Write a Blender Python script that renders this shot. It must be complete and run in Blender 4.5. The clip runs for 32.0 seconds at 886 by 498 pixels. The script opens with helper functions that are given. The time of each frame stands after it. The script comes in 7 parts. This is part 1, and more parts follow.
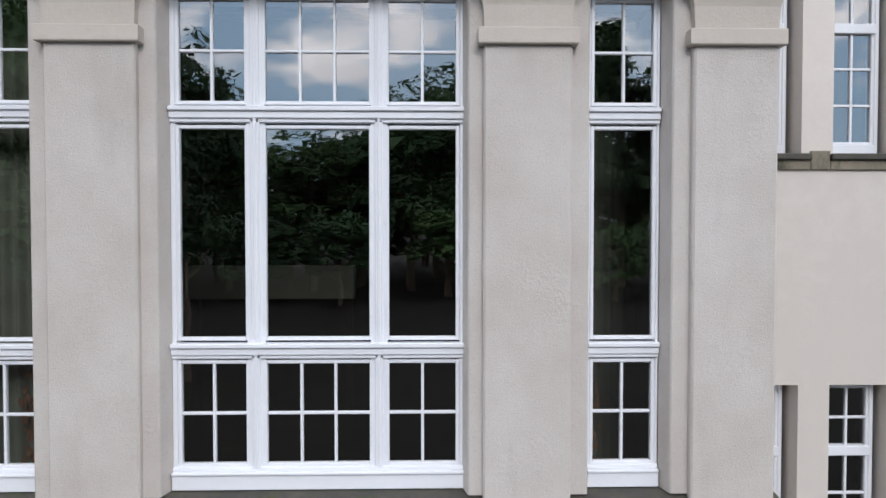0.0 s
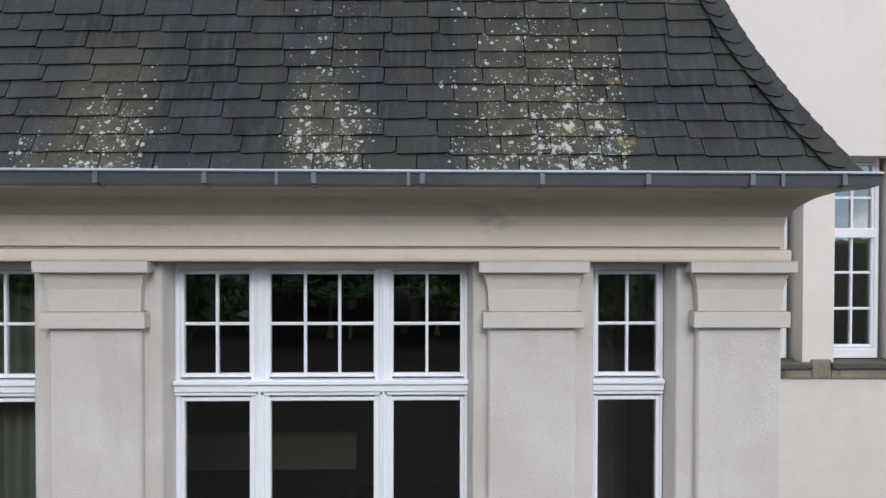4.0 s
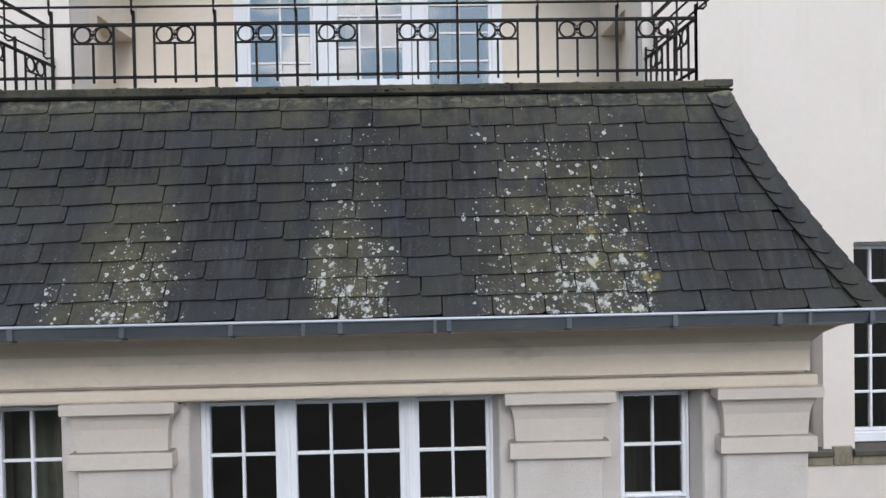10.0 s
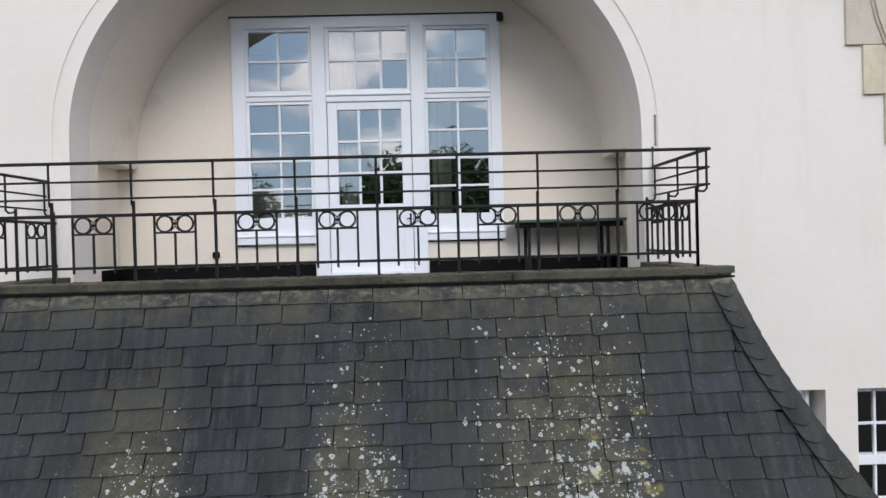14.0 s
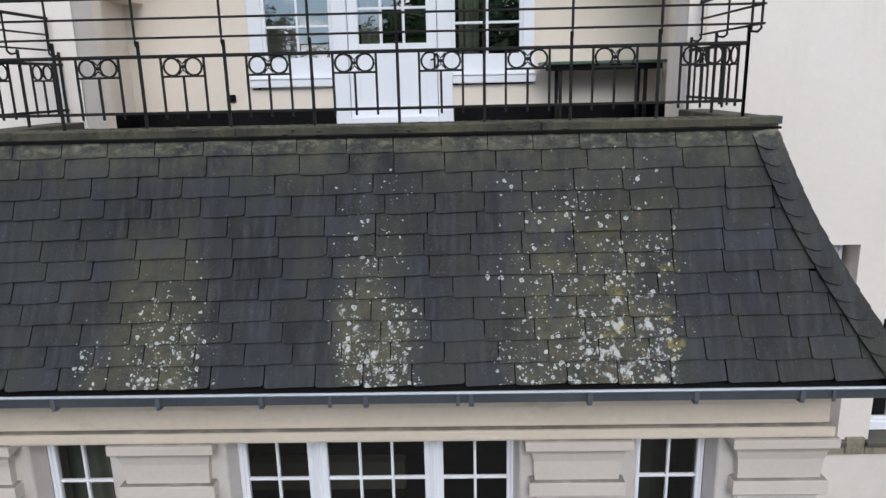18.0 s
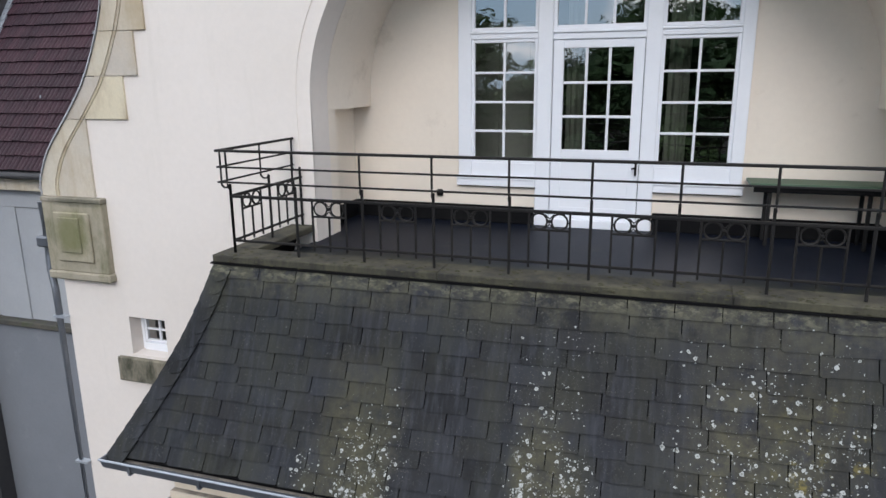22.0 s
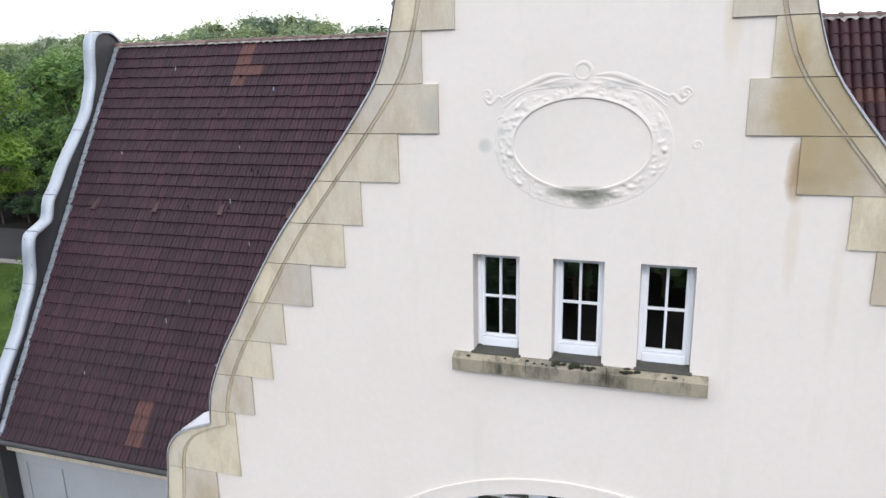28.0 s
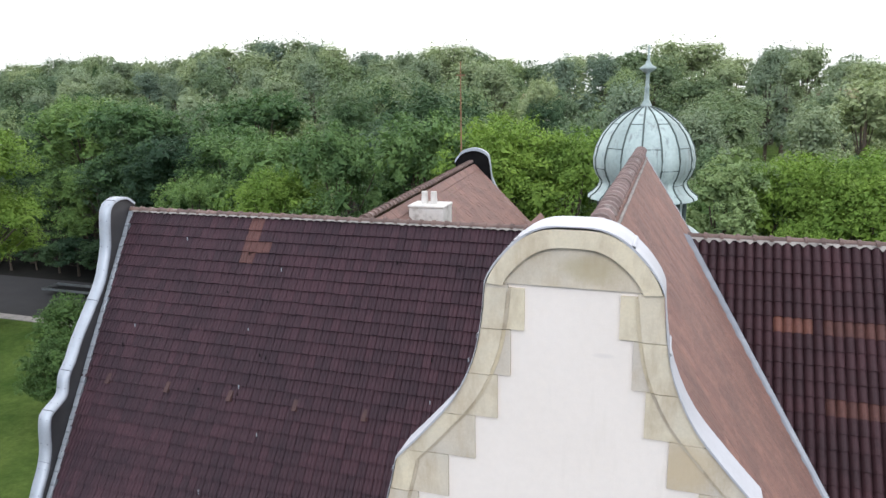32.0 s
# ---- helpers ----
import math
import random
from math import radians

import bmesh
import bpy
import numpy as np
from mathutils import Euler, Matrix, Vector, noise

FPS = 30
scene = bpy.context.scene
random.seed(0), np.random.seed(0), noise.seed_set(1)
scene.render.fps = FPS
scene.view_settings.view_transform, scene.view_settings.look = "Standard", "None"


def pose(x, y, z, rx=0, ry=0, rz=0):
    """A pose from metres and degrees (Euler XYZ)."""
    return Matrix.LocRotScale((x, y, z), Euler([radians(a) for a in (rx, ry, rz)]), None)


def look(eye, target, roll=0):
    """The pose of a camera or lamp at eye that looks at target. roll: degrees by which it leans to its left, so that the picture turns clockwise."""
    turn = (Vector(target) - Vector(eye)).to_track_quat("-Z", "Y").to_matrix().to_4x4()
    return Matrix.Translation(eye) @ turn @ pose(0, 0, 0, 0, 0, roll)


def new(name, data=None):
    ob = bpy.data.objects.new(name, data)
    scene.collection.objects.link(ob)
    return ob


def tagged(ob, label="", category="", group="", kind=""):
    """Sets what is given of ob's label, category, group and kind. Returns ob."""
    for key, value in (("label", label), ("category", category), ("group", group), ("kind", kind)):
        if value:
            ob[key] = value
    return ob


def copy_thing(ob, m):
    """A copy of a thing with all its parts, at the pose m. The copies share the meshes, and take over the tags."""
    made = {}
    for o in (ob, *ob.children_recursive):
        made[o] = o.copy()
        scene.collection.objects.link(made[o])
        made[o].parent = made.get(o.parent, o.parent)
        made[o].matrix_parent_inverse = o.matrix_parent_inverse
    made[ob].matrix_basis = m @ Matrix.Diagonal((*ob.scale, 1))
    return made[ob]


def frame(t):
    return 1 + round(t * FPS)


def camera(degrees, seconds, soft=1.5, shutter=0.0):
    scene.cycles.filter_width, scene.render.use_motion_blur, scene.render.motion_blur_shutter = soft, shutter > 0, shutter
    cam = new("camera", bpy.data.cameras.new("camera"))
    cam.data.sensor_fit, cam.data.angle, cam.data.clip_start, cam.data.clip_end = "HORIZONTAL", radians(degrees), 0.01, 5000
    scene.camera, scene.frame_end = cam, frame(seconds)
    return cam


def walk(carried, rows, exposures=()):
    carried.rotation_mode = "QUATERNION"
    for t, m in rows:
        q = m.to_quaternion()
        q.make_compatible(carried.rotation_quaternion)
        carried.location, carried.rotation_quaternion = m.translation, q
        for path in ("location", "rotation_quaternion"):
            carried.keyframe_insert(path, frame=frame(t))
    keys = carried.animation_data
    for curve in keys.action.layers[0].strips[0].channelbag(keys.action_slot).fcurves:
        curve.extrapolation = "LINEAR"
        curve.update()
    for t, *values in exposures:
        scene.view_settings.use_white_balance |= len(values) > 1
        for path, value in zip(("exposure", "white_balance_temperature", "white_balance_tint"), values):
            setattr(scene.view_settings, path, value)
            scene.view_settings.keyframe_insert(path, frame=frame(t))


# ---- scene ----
cam = camera(65.6, 32.0)
PATH = [
    (0, (-0.126, 0.119, 4.757), (-0.081, 2.117, 4.705), -0.0),
    (0.5, (-0.132, 0.129, 4.955), (-0.087, 2.128, 4.904), -0.0),
    (1, (-0.134, 0.155, 5.17), (-0.088, 2.154, 5.125), -0.1),
    (1.5, (-0.11, 0.177, 5.381), (-0.065, 2.176, 5.341), -0.0),
    (2, (-0.089, 0.182, 5.672), (-0.043, 2.181, 5.629), 0.0),
    (2.5, (-0.075, 0.176, 5.995), (-0.027, 2.175, 5.954), 0.1),
    (3, (-0.082, 0.162, 6.289), (-0.033, 2.161, 6.252), 0.1),
    (3.5, (-0.112, 0.144, 6.575), (-0.065, 2.143, 6.54), 0.2),
    (4, (-0.177, 0.133, 6.761), (-0.126, 2.132, 6.733), 0.1),
    (4.5, (-0.263, 0.088, 6.904), (-0.211, 2.087, 6.877), 0.1),
    (6.5, (-0.415, 0.243, 6.961), (-0.358, 2.242, 6.937), -0.6),
    (7, (-0.431, 0.261, 6.947), (-0.382, 2.26, 6.917), -0.7),
    (7.5, (-0.435, 0.257, 6.955), (-0.391, 2.256, 6.915), -0.7),
    (8, (-0.467, 0.217, 7.092), (-0.42, 2.216, 7.062), -0.9),
    (8.5, (-0.453, 0.206, 7.345), (-0.406, 2.205, 7.311), -1.0),
    (9, (-0.406, 0.143, 7.607), (-0.363, 2.143, 7.568), -1.0),
    (9.5, (-0.364, 0.122, 7.722), (-0.319, 2.121, 7.683), -1.1),
    (10, (-0.331, 0.159, 7.753), (-0.285, 2.158, 7.714), -1.1),
    (10.5, (-0.325, 0.205, 7.754), (-0.28, 2.204, 7.715), -1.1),
    (11, (-0.351, 0.186, 7.73), (-0.307, 2.185, 7.695), -1.2),
    (11.5, (-0.38, 0.161, 7.696), (-0.333, 2.161, 7.663), -1.3),
    (12, (-0.359, 0.169, 7.816), (-0.311, 2.168, 7.782), -1.3),
    (12.5, (-0.283, 0.219, 8.083), (-0.238, 2.219, 8.058), -1.3),
    (13, (-0.285, 0.235, 8.426), (-0.243, 2.234, 8.399), -1.4),
    (13.5, (-0.295, 0.224, 8.85), (-0.257, 2.224, 8.82), -1.5),
    (14, (-0.29, 0.196, 9.184), (-0.25, 2.196, 9.162), -1.5),
    (14.5, (-0.281, 0.19, 9.27), (-0.233, 2.189, 9.241), -1.4),
    (15, (-0.239, 0.232, 9.225), (-0.198, 2.223, 9.037), -1.1),
    (15.5, (-0.26, 0.297, 9.24), (-0.222, 2.252, 8.82), -1.1),
    (17.5, (-0.293, 0.387, 9.209), (-0.261, 2.333, 8.748), -1.3),
    (18, (-0.268, 0.422, 9.241), (-0.313, 2.363, 8.764), -1.3),
    (18.5, (-0.275, 0.428, 9.301), (-0.557, 2.345, 8.804), -1.6),
    (19, (-0.293, 0.352, 9.239), (-0.823, 2.221, 8.766), -1.5),
    (19.5, (-0.268, 0.289, 9.194), (-0.878, 2.137, 8.732), -1.2),
    (20, (-0.23, 0.277, 9.209), (-0.841, 2.124, 8.746), -1.1),
    (20.5, (-0.203, 0.265, 9.24), (-0.811, 2.112, 8.775), -1.0),
    (21, (-0.159, 0.276, 9.486), (-0.768, 2.121, 9.01), -0.9),
    (21.5, (-0.144, 0.293, 9.945), (-0.747, 2.14, 9.471), -0.7),
    (22, (-0.174, 0.392, 10.473), (-0.775, 2.237, 9.991), -0.5),
    (22.5, (-0.206, 0.479, 10.961), (-0.806, 2.323, 10.47), -0.4),
    (23, (-0.195, 0.543, 11.454), (-0.8, 2.382, 10.952), -0.5),
    (23.5, (-0.181, 0.542, 11.948), (-0.781, 2.381, 11.441), -0.4),
    (24, (-0.161, 0.503, 12.438), (-0.757, 2.344, 11.93), -0.3),
    (24.5, (-0.141, 0.441, 12.96), (-0.737, 2.281, 12.454), -0.3),
    (25, (-0.007, 0.339, 13.505), (-0.619, 2.181, 13.025), -0.5),
    (25.5, (0.074, 0.291, 14.189), (-0.536, 2.135, 13.711), -0.5),
    (26, (0.092, 0.244, 14.933), (-0.516, 2.087, 14.45), -0.6),
    (26.5, (0.072, 0.198, 15.653), (-0.534, 2.042, 15.173), -0.7),
    (28.5, (-0.188, 0.489, 17.491), (-0.798, 2.33, 17.002), -1.4),
    (29, (-0.185, 0.534, 18.244), (-0.795, 2.376, 17.76), -1.5),
    (29.5, (-0.162, 0.601, 19.164), (-0.773, 2.445, 18.687), -1.4),
    (30, (-0.206, 0.717, 20.167), (-0.818, 2.564, 19.703), -1.4),
    (30.5, (-0.23, 0.8, 21.07), (-0.842, 2.65, 20.617), -1.3),
    (31, (-0.21, 0.855, 21.341), (-0.821, 2.706, 20.892), -1.2),
    (31.5, (-0.177, 0.853, 21.437), (-0.859, 2.68, 20.99), -1.2),
    (32, (-0.113, 0.807, 21.538), (-0.734, 2.655, 21.09), -0.9),
]
EXPOSURES = [(0.0, -0.70, 6420, 13), (3.0, -0.65, 6420, 13), (15.0, -0.62, 6410, 13), (18.5, -0.66, 6410, 13), (20.0, -0.71, 6410, 13), (21.5, -0.70, 6410, 13), (23.2, -0.58, 6410, 13), (32.0, -0.56, 6400, 13)]
walk(cam, [(t, look(eye, target, roll)) for t, eye, target, roll in PATH], EXPOSURES)

# ---- light ----
world = bpy.data.worlds.new("world")
scene.world = world
world.use_nodes = True
wn, wl = world.node_tree.nodes, world.node_tree.links
wn.clear()
SUN_EL, SUN_ROT = radians(33), radians(171)
sky = wn.new("ShaderNodeTexSky")
sky.sky_type, sky.sun_disc, sky.sun_elevation, sky.sun_rotation = "NISHITA", False, SUN_EL, SUN_ROT
sky.air_density, sky.dust_density = 1.0, 1.5
tc = wn.new("ShaderNodeTexCoord")
mp = wn.new("ShaderNodeMapping")
mp.inputs["Scale"].default_value = (1.0, 1.0, 2.2)
cl = wn.new("ShaderNodeTexNoise")
cl.inputs["Scale"].default_value, cl.inputs["Detail"].default_value, cl.inputs["Roughness"].default_value = 6.5, 10.0, 0.52
cr = wn.new("ShaderNodeValToRGB")
cr.color_ramp.elements[0].position, cr.color_ramp.elements[1].position = 0.46, 0.60
mx = wn.new("ShaderNodeMixRGB")
shade = wn.new("ShaderNodeTexNoise")
shade.inputs["Scale"].default_value, shade.inputs["Detail"].default_value = 8.0, 8.0
wl.new(mp.outputs["Vector"], shade.inputs["Vector"])
tint = wn.new("ShaderNodeValToRGB")
tint.color_ramp.elements[0].position, tint.color_ramp.elements[1].position = 0.30, 0.62
tint.color_ramp.elements[0].color, tint.color_ramp.elements[1].color = (17.0, 17.2, 17.8, 1), (25.0, 25.0, 25.2, 1)
wl.new(shade.outputs["Fac"], tint.inputs["Fac"])
wl.new(tint.outputs["Color"], mx.inputs[2])
bg = wn.new("ShaderNodeBackground")
bg.inputs["Strength"].default_value = 0.14
wo = wn.new("ShaderNodeOutputWorld")
wl.new(tc.outputs["Generated"], mp.inputs["Vector"])
wl.new(mp.outputs["Vector"], cl.inputs["Vector"])
sp = wn.new("ShaderNodeSeparateXYZ")
wl.new(tc.outputs["Generated"], sp.inputs[0])
thick = wn.new("ShaderNodeMath")
thick.operation = "MULTIPLY_ADD"
thick.inputs[1].default_value = 0.19
wl.new(sp.outputs["Y"], thick.inputs[0])
wl.new(cl.outputs["Fac"], thick.inputs[2])
cover = wn.new("ShaderNodeMath")
cover.inputs[1].default_value = 0.14
wl.new(thick.outputs[0], cover.inputs[0])
wl.new(cover.outputs[0], cr.inputs["Fac"])
wl.new(cr.outputs["Color"], mx.inputs[0])
blue = wn.new("ShaderNodeMixRGB")
blue.inputs[0].default_value, blue.inputs[2].default_value = 0.75, (6.0, 10.0, 14.2, 1)
wl.new(sky.outputs["Color"], blue.inputs[1])
wl.new(blue.outputs["Color"], mx.inputs[1])
wl.new(mx.outputs["Color"], bg.inputs["Color"])
wl.new(bg.outputs["Background"], wo.inputs["Surface"])
sun = new("sun", bpy.data.lights.new("sun", "SUN"))
sun.data.energy, sun.data.angle, sun.data.color = 2.3, radians(26), (1.0, 0.965, 0.925)
sun.matrix_world = look((4.0, -26.2, 17.26), (0, 0, 0))


# ---- materials ----
def nodes_of(name):
    m = bpy.data.materials.new(name)
    m.use_nodes = True
    n, l = m.node_tree.nodes, m.node_tree.links
    return m, n, l, n["Principled BSDF"]


def noise_node(n, l, scale, detail=4.0, rough=0.55, vec=None, stretch=None):
    t = n.new("ShaderNodeTexNoise")
    t.inputs["Scale"].default_value, t.inputs["Detail"].default_value, t.inputs["Roughness"].default_value = scale, detail, rough
    if vec is None:
        vec = n.new("ShaderNodeNewGeometry").outputs["Position"]
    if stretch:
        s = n.new("ShaderNodeMapping")
        s.inputs["Scale"].default_value = stretch
        l.new(vec, s.inputs["Vector"])
        vec = s.outputs["Vector"]
    l.new(vec, t.inputs["Vector"])
    return t.outputs["Fac"]


def ramp(n, l, fac, a, b, ca=(0, 0, 0), cb=(1, 1, 1)):
    r = n.new("ShaderNodeValToRGB")
    r.color_ramp.elements[0].position, r.color_ramp.elements[1].position = a, b
    r.color_ramp.elements[0].color, r.color_ramp.elements[1].color = (*ca, 1), (*cb, 1)
    l.new(fac, r.inputs["Fac"])
    return r.outputs["Color"]


def mix(n, l, fac, a, b, mode="MIX"):
    m = n.new("ShaderNodeMixRGB")
    m.blend_type = mode
    for k, v in enumerate((fac, a, b)):
        if isinstance(v, (int, float)):
            m.inputs[k].default_value = v
        elif isinstance(v, tuple):
            m.inputs[k].default_value = (*v, 1)
        else:
            l.new(v, m.inputs[k])
    return m.outputs["Color"]


def math_node(n, l, op, a, b=0.0):
    m = n.new("ShaderNodeMath")
    m.operation = op
    for k, v in enumerate((a, b)):
        if isinstance(v, (int, float)):
            m.inputs[k].default_value = v
        else:
            l.new(v, m.inputs[k])
    return m.outputs[0]


def bump(n, l, p, height, strength, dist=0.01, normal=None):
    b = n.new("ShaderNodeBump")
    b.inputs["Strength"].default_value, b.inputs["Distance"].default_value = strength, dist
    l.new(height, b.inputs["Height"])
    if normal is not None:
        l.new(normal, b.inputs["Normal"])
    l.new(b.outputs["Normal"], p.inputs["Normal"])
    return b.outputs["Normal"]


def surface(name, base, other, rough=0.85, big=1.3, small=30.0, amount=0.5, grain=0.25, bump_scale=90.0, bump_amount=0.3, dist=0.004, metal=0.0, dirt=None, dirt_range=(0.6, 0.75), dirt_scale=2.0, dirt_stretch=None, per_object=0.0):
    """A plain worn surface: two colours mixed by large and small noise, with relief and optional dirt."""
    m, n, l, p = nodes_of(name)
    a = noise_node(n, l, big, 5.0, 0.6)
    b = noise_node(n, l, small, 6.0, 0.65)
    c = mix(n, l, ramp(n, l, a, 0.35, 0.7), base, other)
    g = ramp(n, l, b, 0.3, 0.7, (1 - grain,) * 3, (1 + grain * 0.3,) * 3)
    c = mix(n, l, amount, c, g, "MULTIPLY")
    if dirt:
        d = noise_node(n, l, dirt_scale, 7.0, 0.65, stretch=dirt_stretch)
        c = mix(n, l, ramp(n, l, d, *dirt_range), c, dirt)
    if per_object:
        oi = n.new("ShaderNodeObjectInfo")
        v = ramp(n, l, oi.outputs["Random"], 0.0, 1.0, (1 - per_object,) * 3, (1 + per_object,) * 3)
        c = mix(n, l, 1.0, c, v, "MULTIPLY")
    l.new(c, p.inputs["Base Color"])
    p.inputs["Roughness"].default_value, p.inputs["Metallic"].default_value = rough, metal
    bump(n, l, p, noise_node(n, l, bump_scale, 5.0, 0.6), bump_amount, dist)
    return m


# smooth lime render of the gable, with faint vertical weathering
gable_render = surface("gable_render", (0.76, 0.70, 0.648), (0.73, 0.67, 0.614), 0.9, 0.7, 14.0, 0.5, 0.06, 55, 0.25, 0.006, dirt=(0.66, 0.61, 0.55), dirt_range=(0.58, 0.86), dirt_scale=2.2, dirt_stretch=(1.6, 1.0, 0.22))


def stain_shade(m, x, z, w, h, colour, strength):
    """An oval patch of colour at its own place: rust, damp, moss, grime, painted shadow."""
    n, l = m.node_tree.nodes, m.node_tree.links
    p = n["Principled BSDF"]
    was = p.inputs["Base Color"].links[0].from_socket
    xyz = n.new("ShaderNodeSeparateXYZ")
    l.new(n.new("ShaderNodeNewGeometry").outputs["Position"], xyz.inputs[0])
    wob = math_node(n, l, "MULTIPLY", math_node(n, l, "SUBTRACT", noise_node(n, l, 5.0, 5.0, 0.7), 0.5), 1.1)
    dx = math_node(n, l, "DIVIDE", math_node(n, l, "SUBTRACT", xyz.outputs["X"], x), w)
    dz = math_node(n, l, "DIVIDE", math_node(n, l, "SUBTRACT", xyz.outputs["Z"], z), h)
    d = math_node(n, l, "ADD", math_node(n, l, "ADD", math_node(n, l, "MULTIPLY", dx, dx), math_node(n, l, "MULTIPLY", dz, dz)), wob)
    f = math_node(n, l, "MULTIPLY", ramp(n, l, d, 0.15, 1.0, (1, 1, 1), (0, 0, 0)), strength)
    l.new(mix(n, l, f, was, colour), p.inputs["Base Color"])


stain_shade(gable_render, 0.90, 16.10, 0.10, 0.30, (0.36, 0.24, 0.12), 0.85)
stain_shade(gable_render, 0.92, 15.5, 0.07, 0.6, (0.64, 0.54, 0.42), 0.4)
stain_shade(gable_render, 1.30, 15.1, 0.06, 0.8, (0.64, 0.55, 0.44), 0.28)
stain_shade(gable_render, 0.30, 17.4, 0.09, 0.5, (0.66, 0.58, 0.46), 0.6)
# broad, slightly darker beige field low on the right of the wall
stain_shade(gable_render, 5.0, 3.2, 4.6, 3.4, (0.62, 0.57, 0.52), 0.85)
stain_shade(gable_render, -0.62, 19.12, 0.12, 0.03, (0.55, 0.51, 0.49), 0.4)
stain_shade(gable_render, 0.42, 18.3, 0.08, 0.10, (0.62, 0.57, 0.52), 0.6)
# dirt on the oval's lower rim, with its dark shadow put into the colour
stain_shade(gable_render, -0.92, 15.86, 0.40, 0.075, (0.17, 0.175, 0.13), 0.8)
stain_shade(gable_render, -0.86, 15.80, 0.16, 0.10, (0.20, 0.205, 0.16), 0.7)
stain_shade(gable_render, -1.86, 16.30, 0.08, 0.08, (0.36, 0.36, 0.33), 0.6)
stain_shade(gable_render, -1.70, 16.42, 0.05, 0.07, (0.36, 0.35, 0.32), 0.6)
stain_shade(gable_render, -1.15, 16.86, 0.28, 0.04, (0.42, 0.41, 0.38), 0.55)
stain_shade(gable_render, -0.60, 16.86, 0.22, 0.04, (0.45, 0.44, 0.41), 0.5)
stain_shade(gable_render, -1.62, 16.35, 0.35, 0.5, (0.70, 0.67, 0.62), 0.5)
niche_render = surface("niche_render", (0.83, 0.745, 0.64), (0.79, 0.705, 0.605), 0.9, 0.8, 14.0, 0.5, 0.06, 55, 0.25, 0.006, dirt=(0.55, 0.47, 0.38), dirt_range=(0.62, 0.85), dirt_scale=1.5)
trim_render = surface("trim_render", (0.720, 0.625, 0.505), (0.675, 0.585, 0.472), 0.9, 1.2, 20.0, 0.5, 0.1, 70, 0.3, 0.006, dirt=(0.40, 0.35, 0.29), dirt_range=(0.58, 0.8), dirt_scale=1.8, dirt_stretch=(1.0, 1.0, 2.5))


capital_render = surface("capital_render", (0.63, 0.565, 0.50), (0.58, 0.52, 0.46), 0.9, 1.2, 20.0, 0.5, 0.1, 60, 0.3, 0.006, dirt=(0.42, 0.38, 0.33), dirt_range=(0.60, 0.82), dirt_scale=1.8, dirt_stretch=(1.0, 1.0, 2.5))


def rough_render():
    """Coarse hand-thrown render with patches where the grit stands out."""
    m, n, l, p = nodes_of("rough_render")
    a = noise_node(n, l, 1.4, 5.0, 0.6)
    c = mix(n, l, ramp(n, l, a, 0.35, 0.68), (0.615, 0.575, 0.54), (0.535, 0.485, 0.442))
    s = noise_node(n, l, 1.1, 6.0, 0.6, stretch=(1.6, 1.0, 0.4))
    c = mix(n, l, ramp(n, l, s, 0.56, 0.85), c, (0.44, 0.405, 0.37))
    c = mix(n, l, math_node(n, l, "MULTIPLY", ramp(n, l, noise_node(n, l, 48.0, 4.0, 0.65), 0.56, 0.70), 0.35), c, (0.40, 0.365, 0.33))
    l.new(c, p.inputs["Base Color"])
    p.inputs["Roughness"].default_value = 0.92
    fine = noise_node(n, l, 75.0, 4.0, 0.6)
    lump = noise_node(n, l, 38.0, 2.0, 0.5)
    where = ramp(n, l, noise_node(n, l, 1.7, 4.0, 0.7), 0.54, 0.76)
    smooth = mix(n, l, 0.62, fine, (0.5, 0.5, 0.5))
    h = mix(n, l, where, smooth, mix(n, l, 0.5, lump, fine, "ADD"))
    bump(n, l, p, h, 0.7, 0.018)
    return m


def stone_material(name, a, b, dirt, per=0.07, lo=0.55, hi=0.78):
    m, n, l, p = nodes_of(name)
    oi = n.new("ShaderNodeObjectInfo")
    big = noise_node(n, l, 1.7, 6.0, 0.65)
    c = mix(n, l, ramp(n, l, big, 0.35, 0.65), a, b)
    tone = ramp(n, l, oi.outputs["Random"], 0.0, 1.0, (1 - per, 1 - per, 1 - per * 0.7), (1 + per, 1 + per * 0.9, 1 - per * 0.2))
    c = mix(n, l, 1.0, c, tone, "MULTIPLY")
    grain = noise_node(n, l, 45.0, 5.0, 0.7)
    c = mix(n, l, 0.5, c, ramp(n, l, grain, 0.3, 0.7, (0.82, 0.82, 0.82), (1.05, 1.05, 1.05)), "MULTIPLY")
    st = noise_node(n, l, 2.6, 8.0, 0.7, stretch=(1.5, 1.5, 0.6))
    c = mix(n, l, ramp(n, l, st, lo, hi), c, dirt)
    l.new(c, p.inputs["Base Color"])
    p.inputs["Roughness"].default_value = 0.9
    bump(n, l, p, grain, 0.35, 0.006)
    return m


GX_BLOCK = -7.05
stucco = rough_render()
sandstone = stone_material("sandstone", (0.60, 0.535, 0.44), (0.545, 0.50, 0.435), (0.41, 0.335, 0.235), per=0.11, lo=0.46, hi=0.74)
block_stone = stone_material("block_stone", (0.37, 0.33, 0.265), (0.29, 0.265, 0.205), (0.12, 0.125, 0.06), lo=0.50, hi=0.74)
mossy_stone = stone_material("mossy_stone", (0.30, 0.262, 0.195), (0.20, 0.185, 0.14), (0.045, 0.047, 0.030), lo=0.47, hi=0.66)
ledge_stone = stone_material("ledge_stone", (0.046, 0.043, 0.033), (0.018, 0.018, 0.017), (0.098, 0.092, 0.056), lo=0.42, hi=0.72)
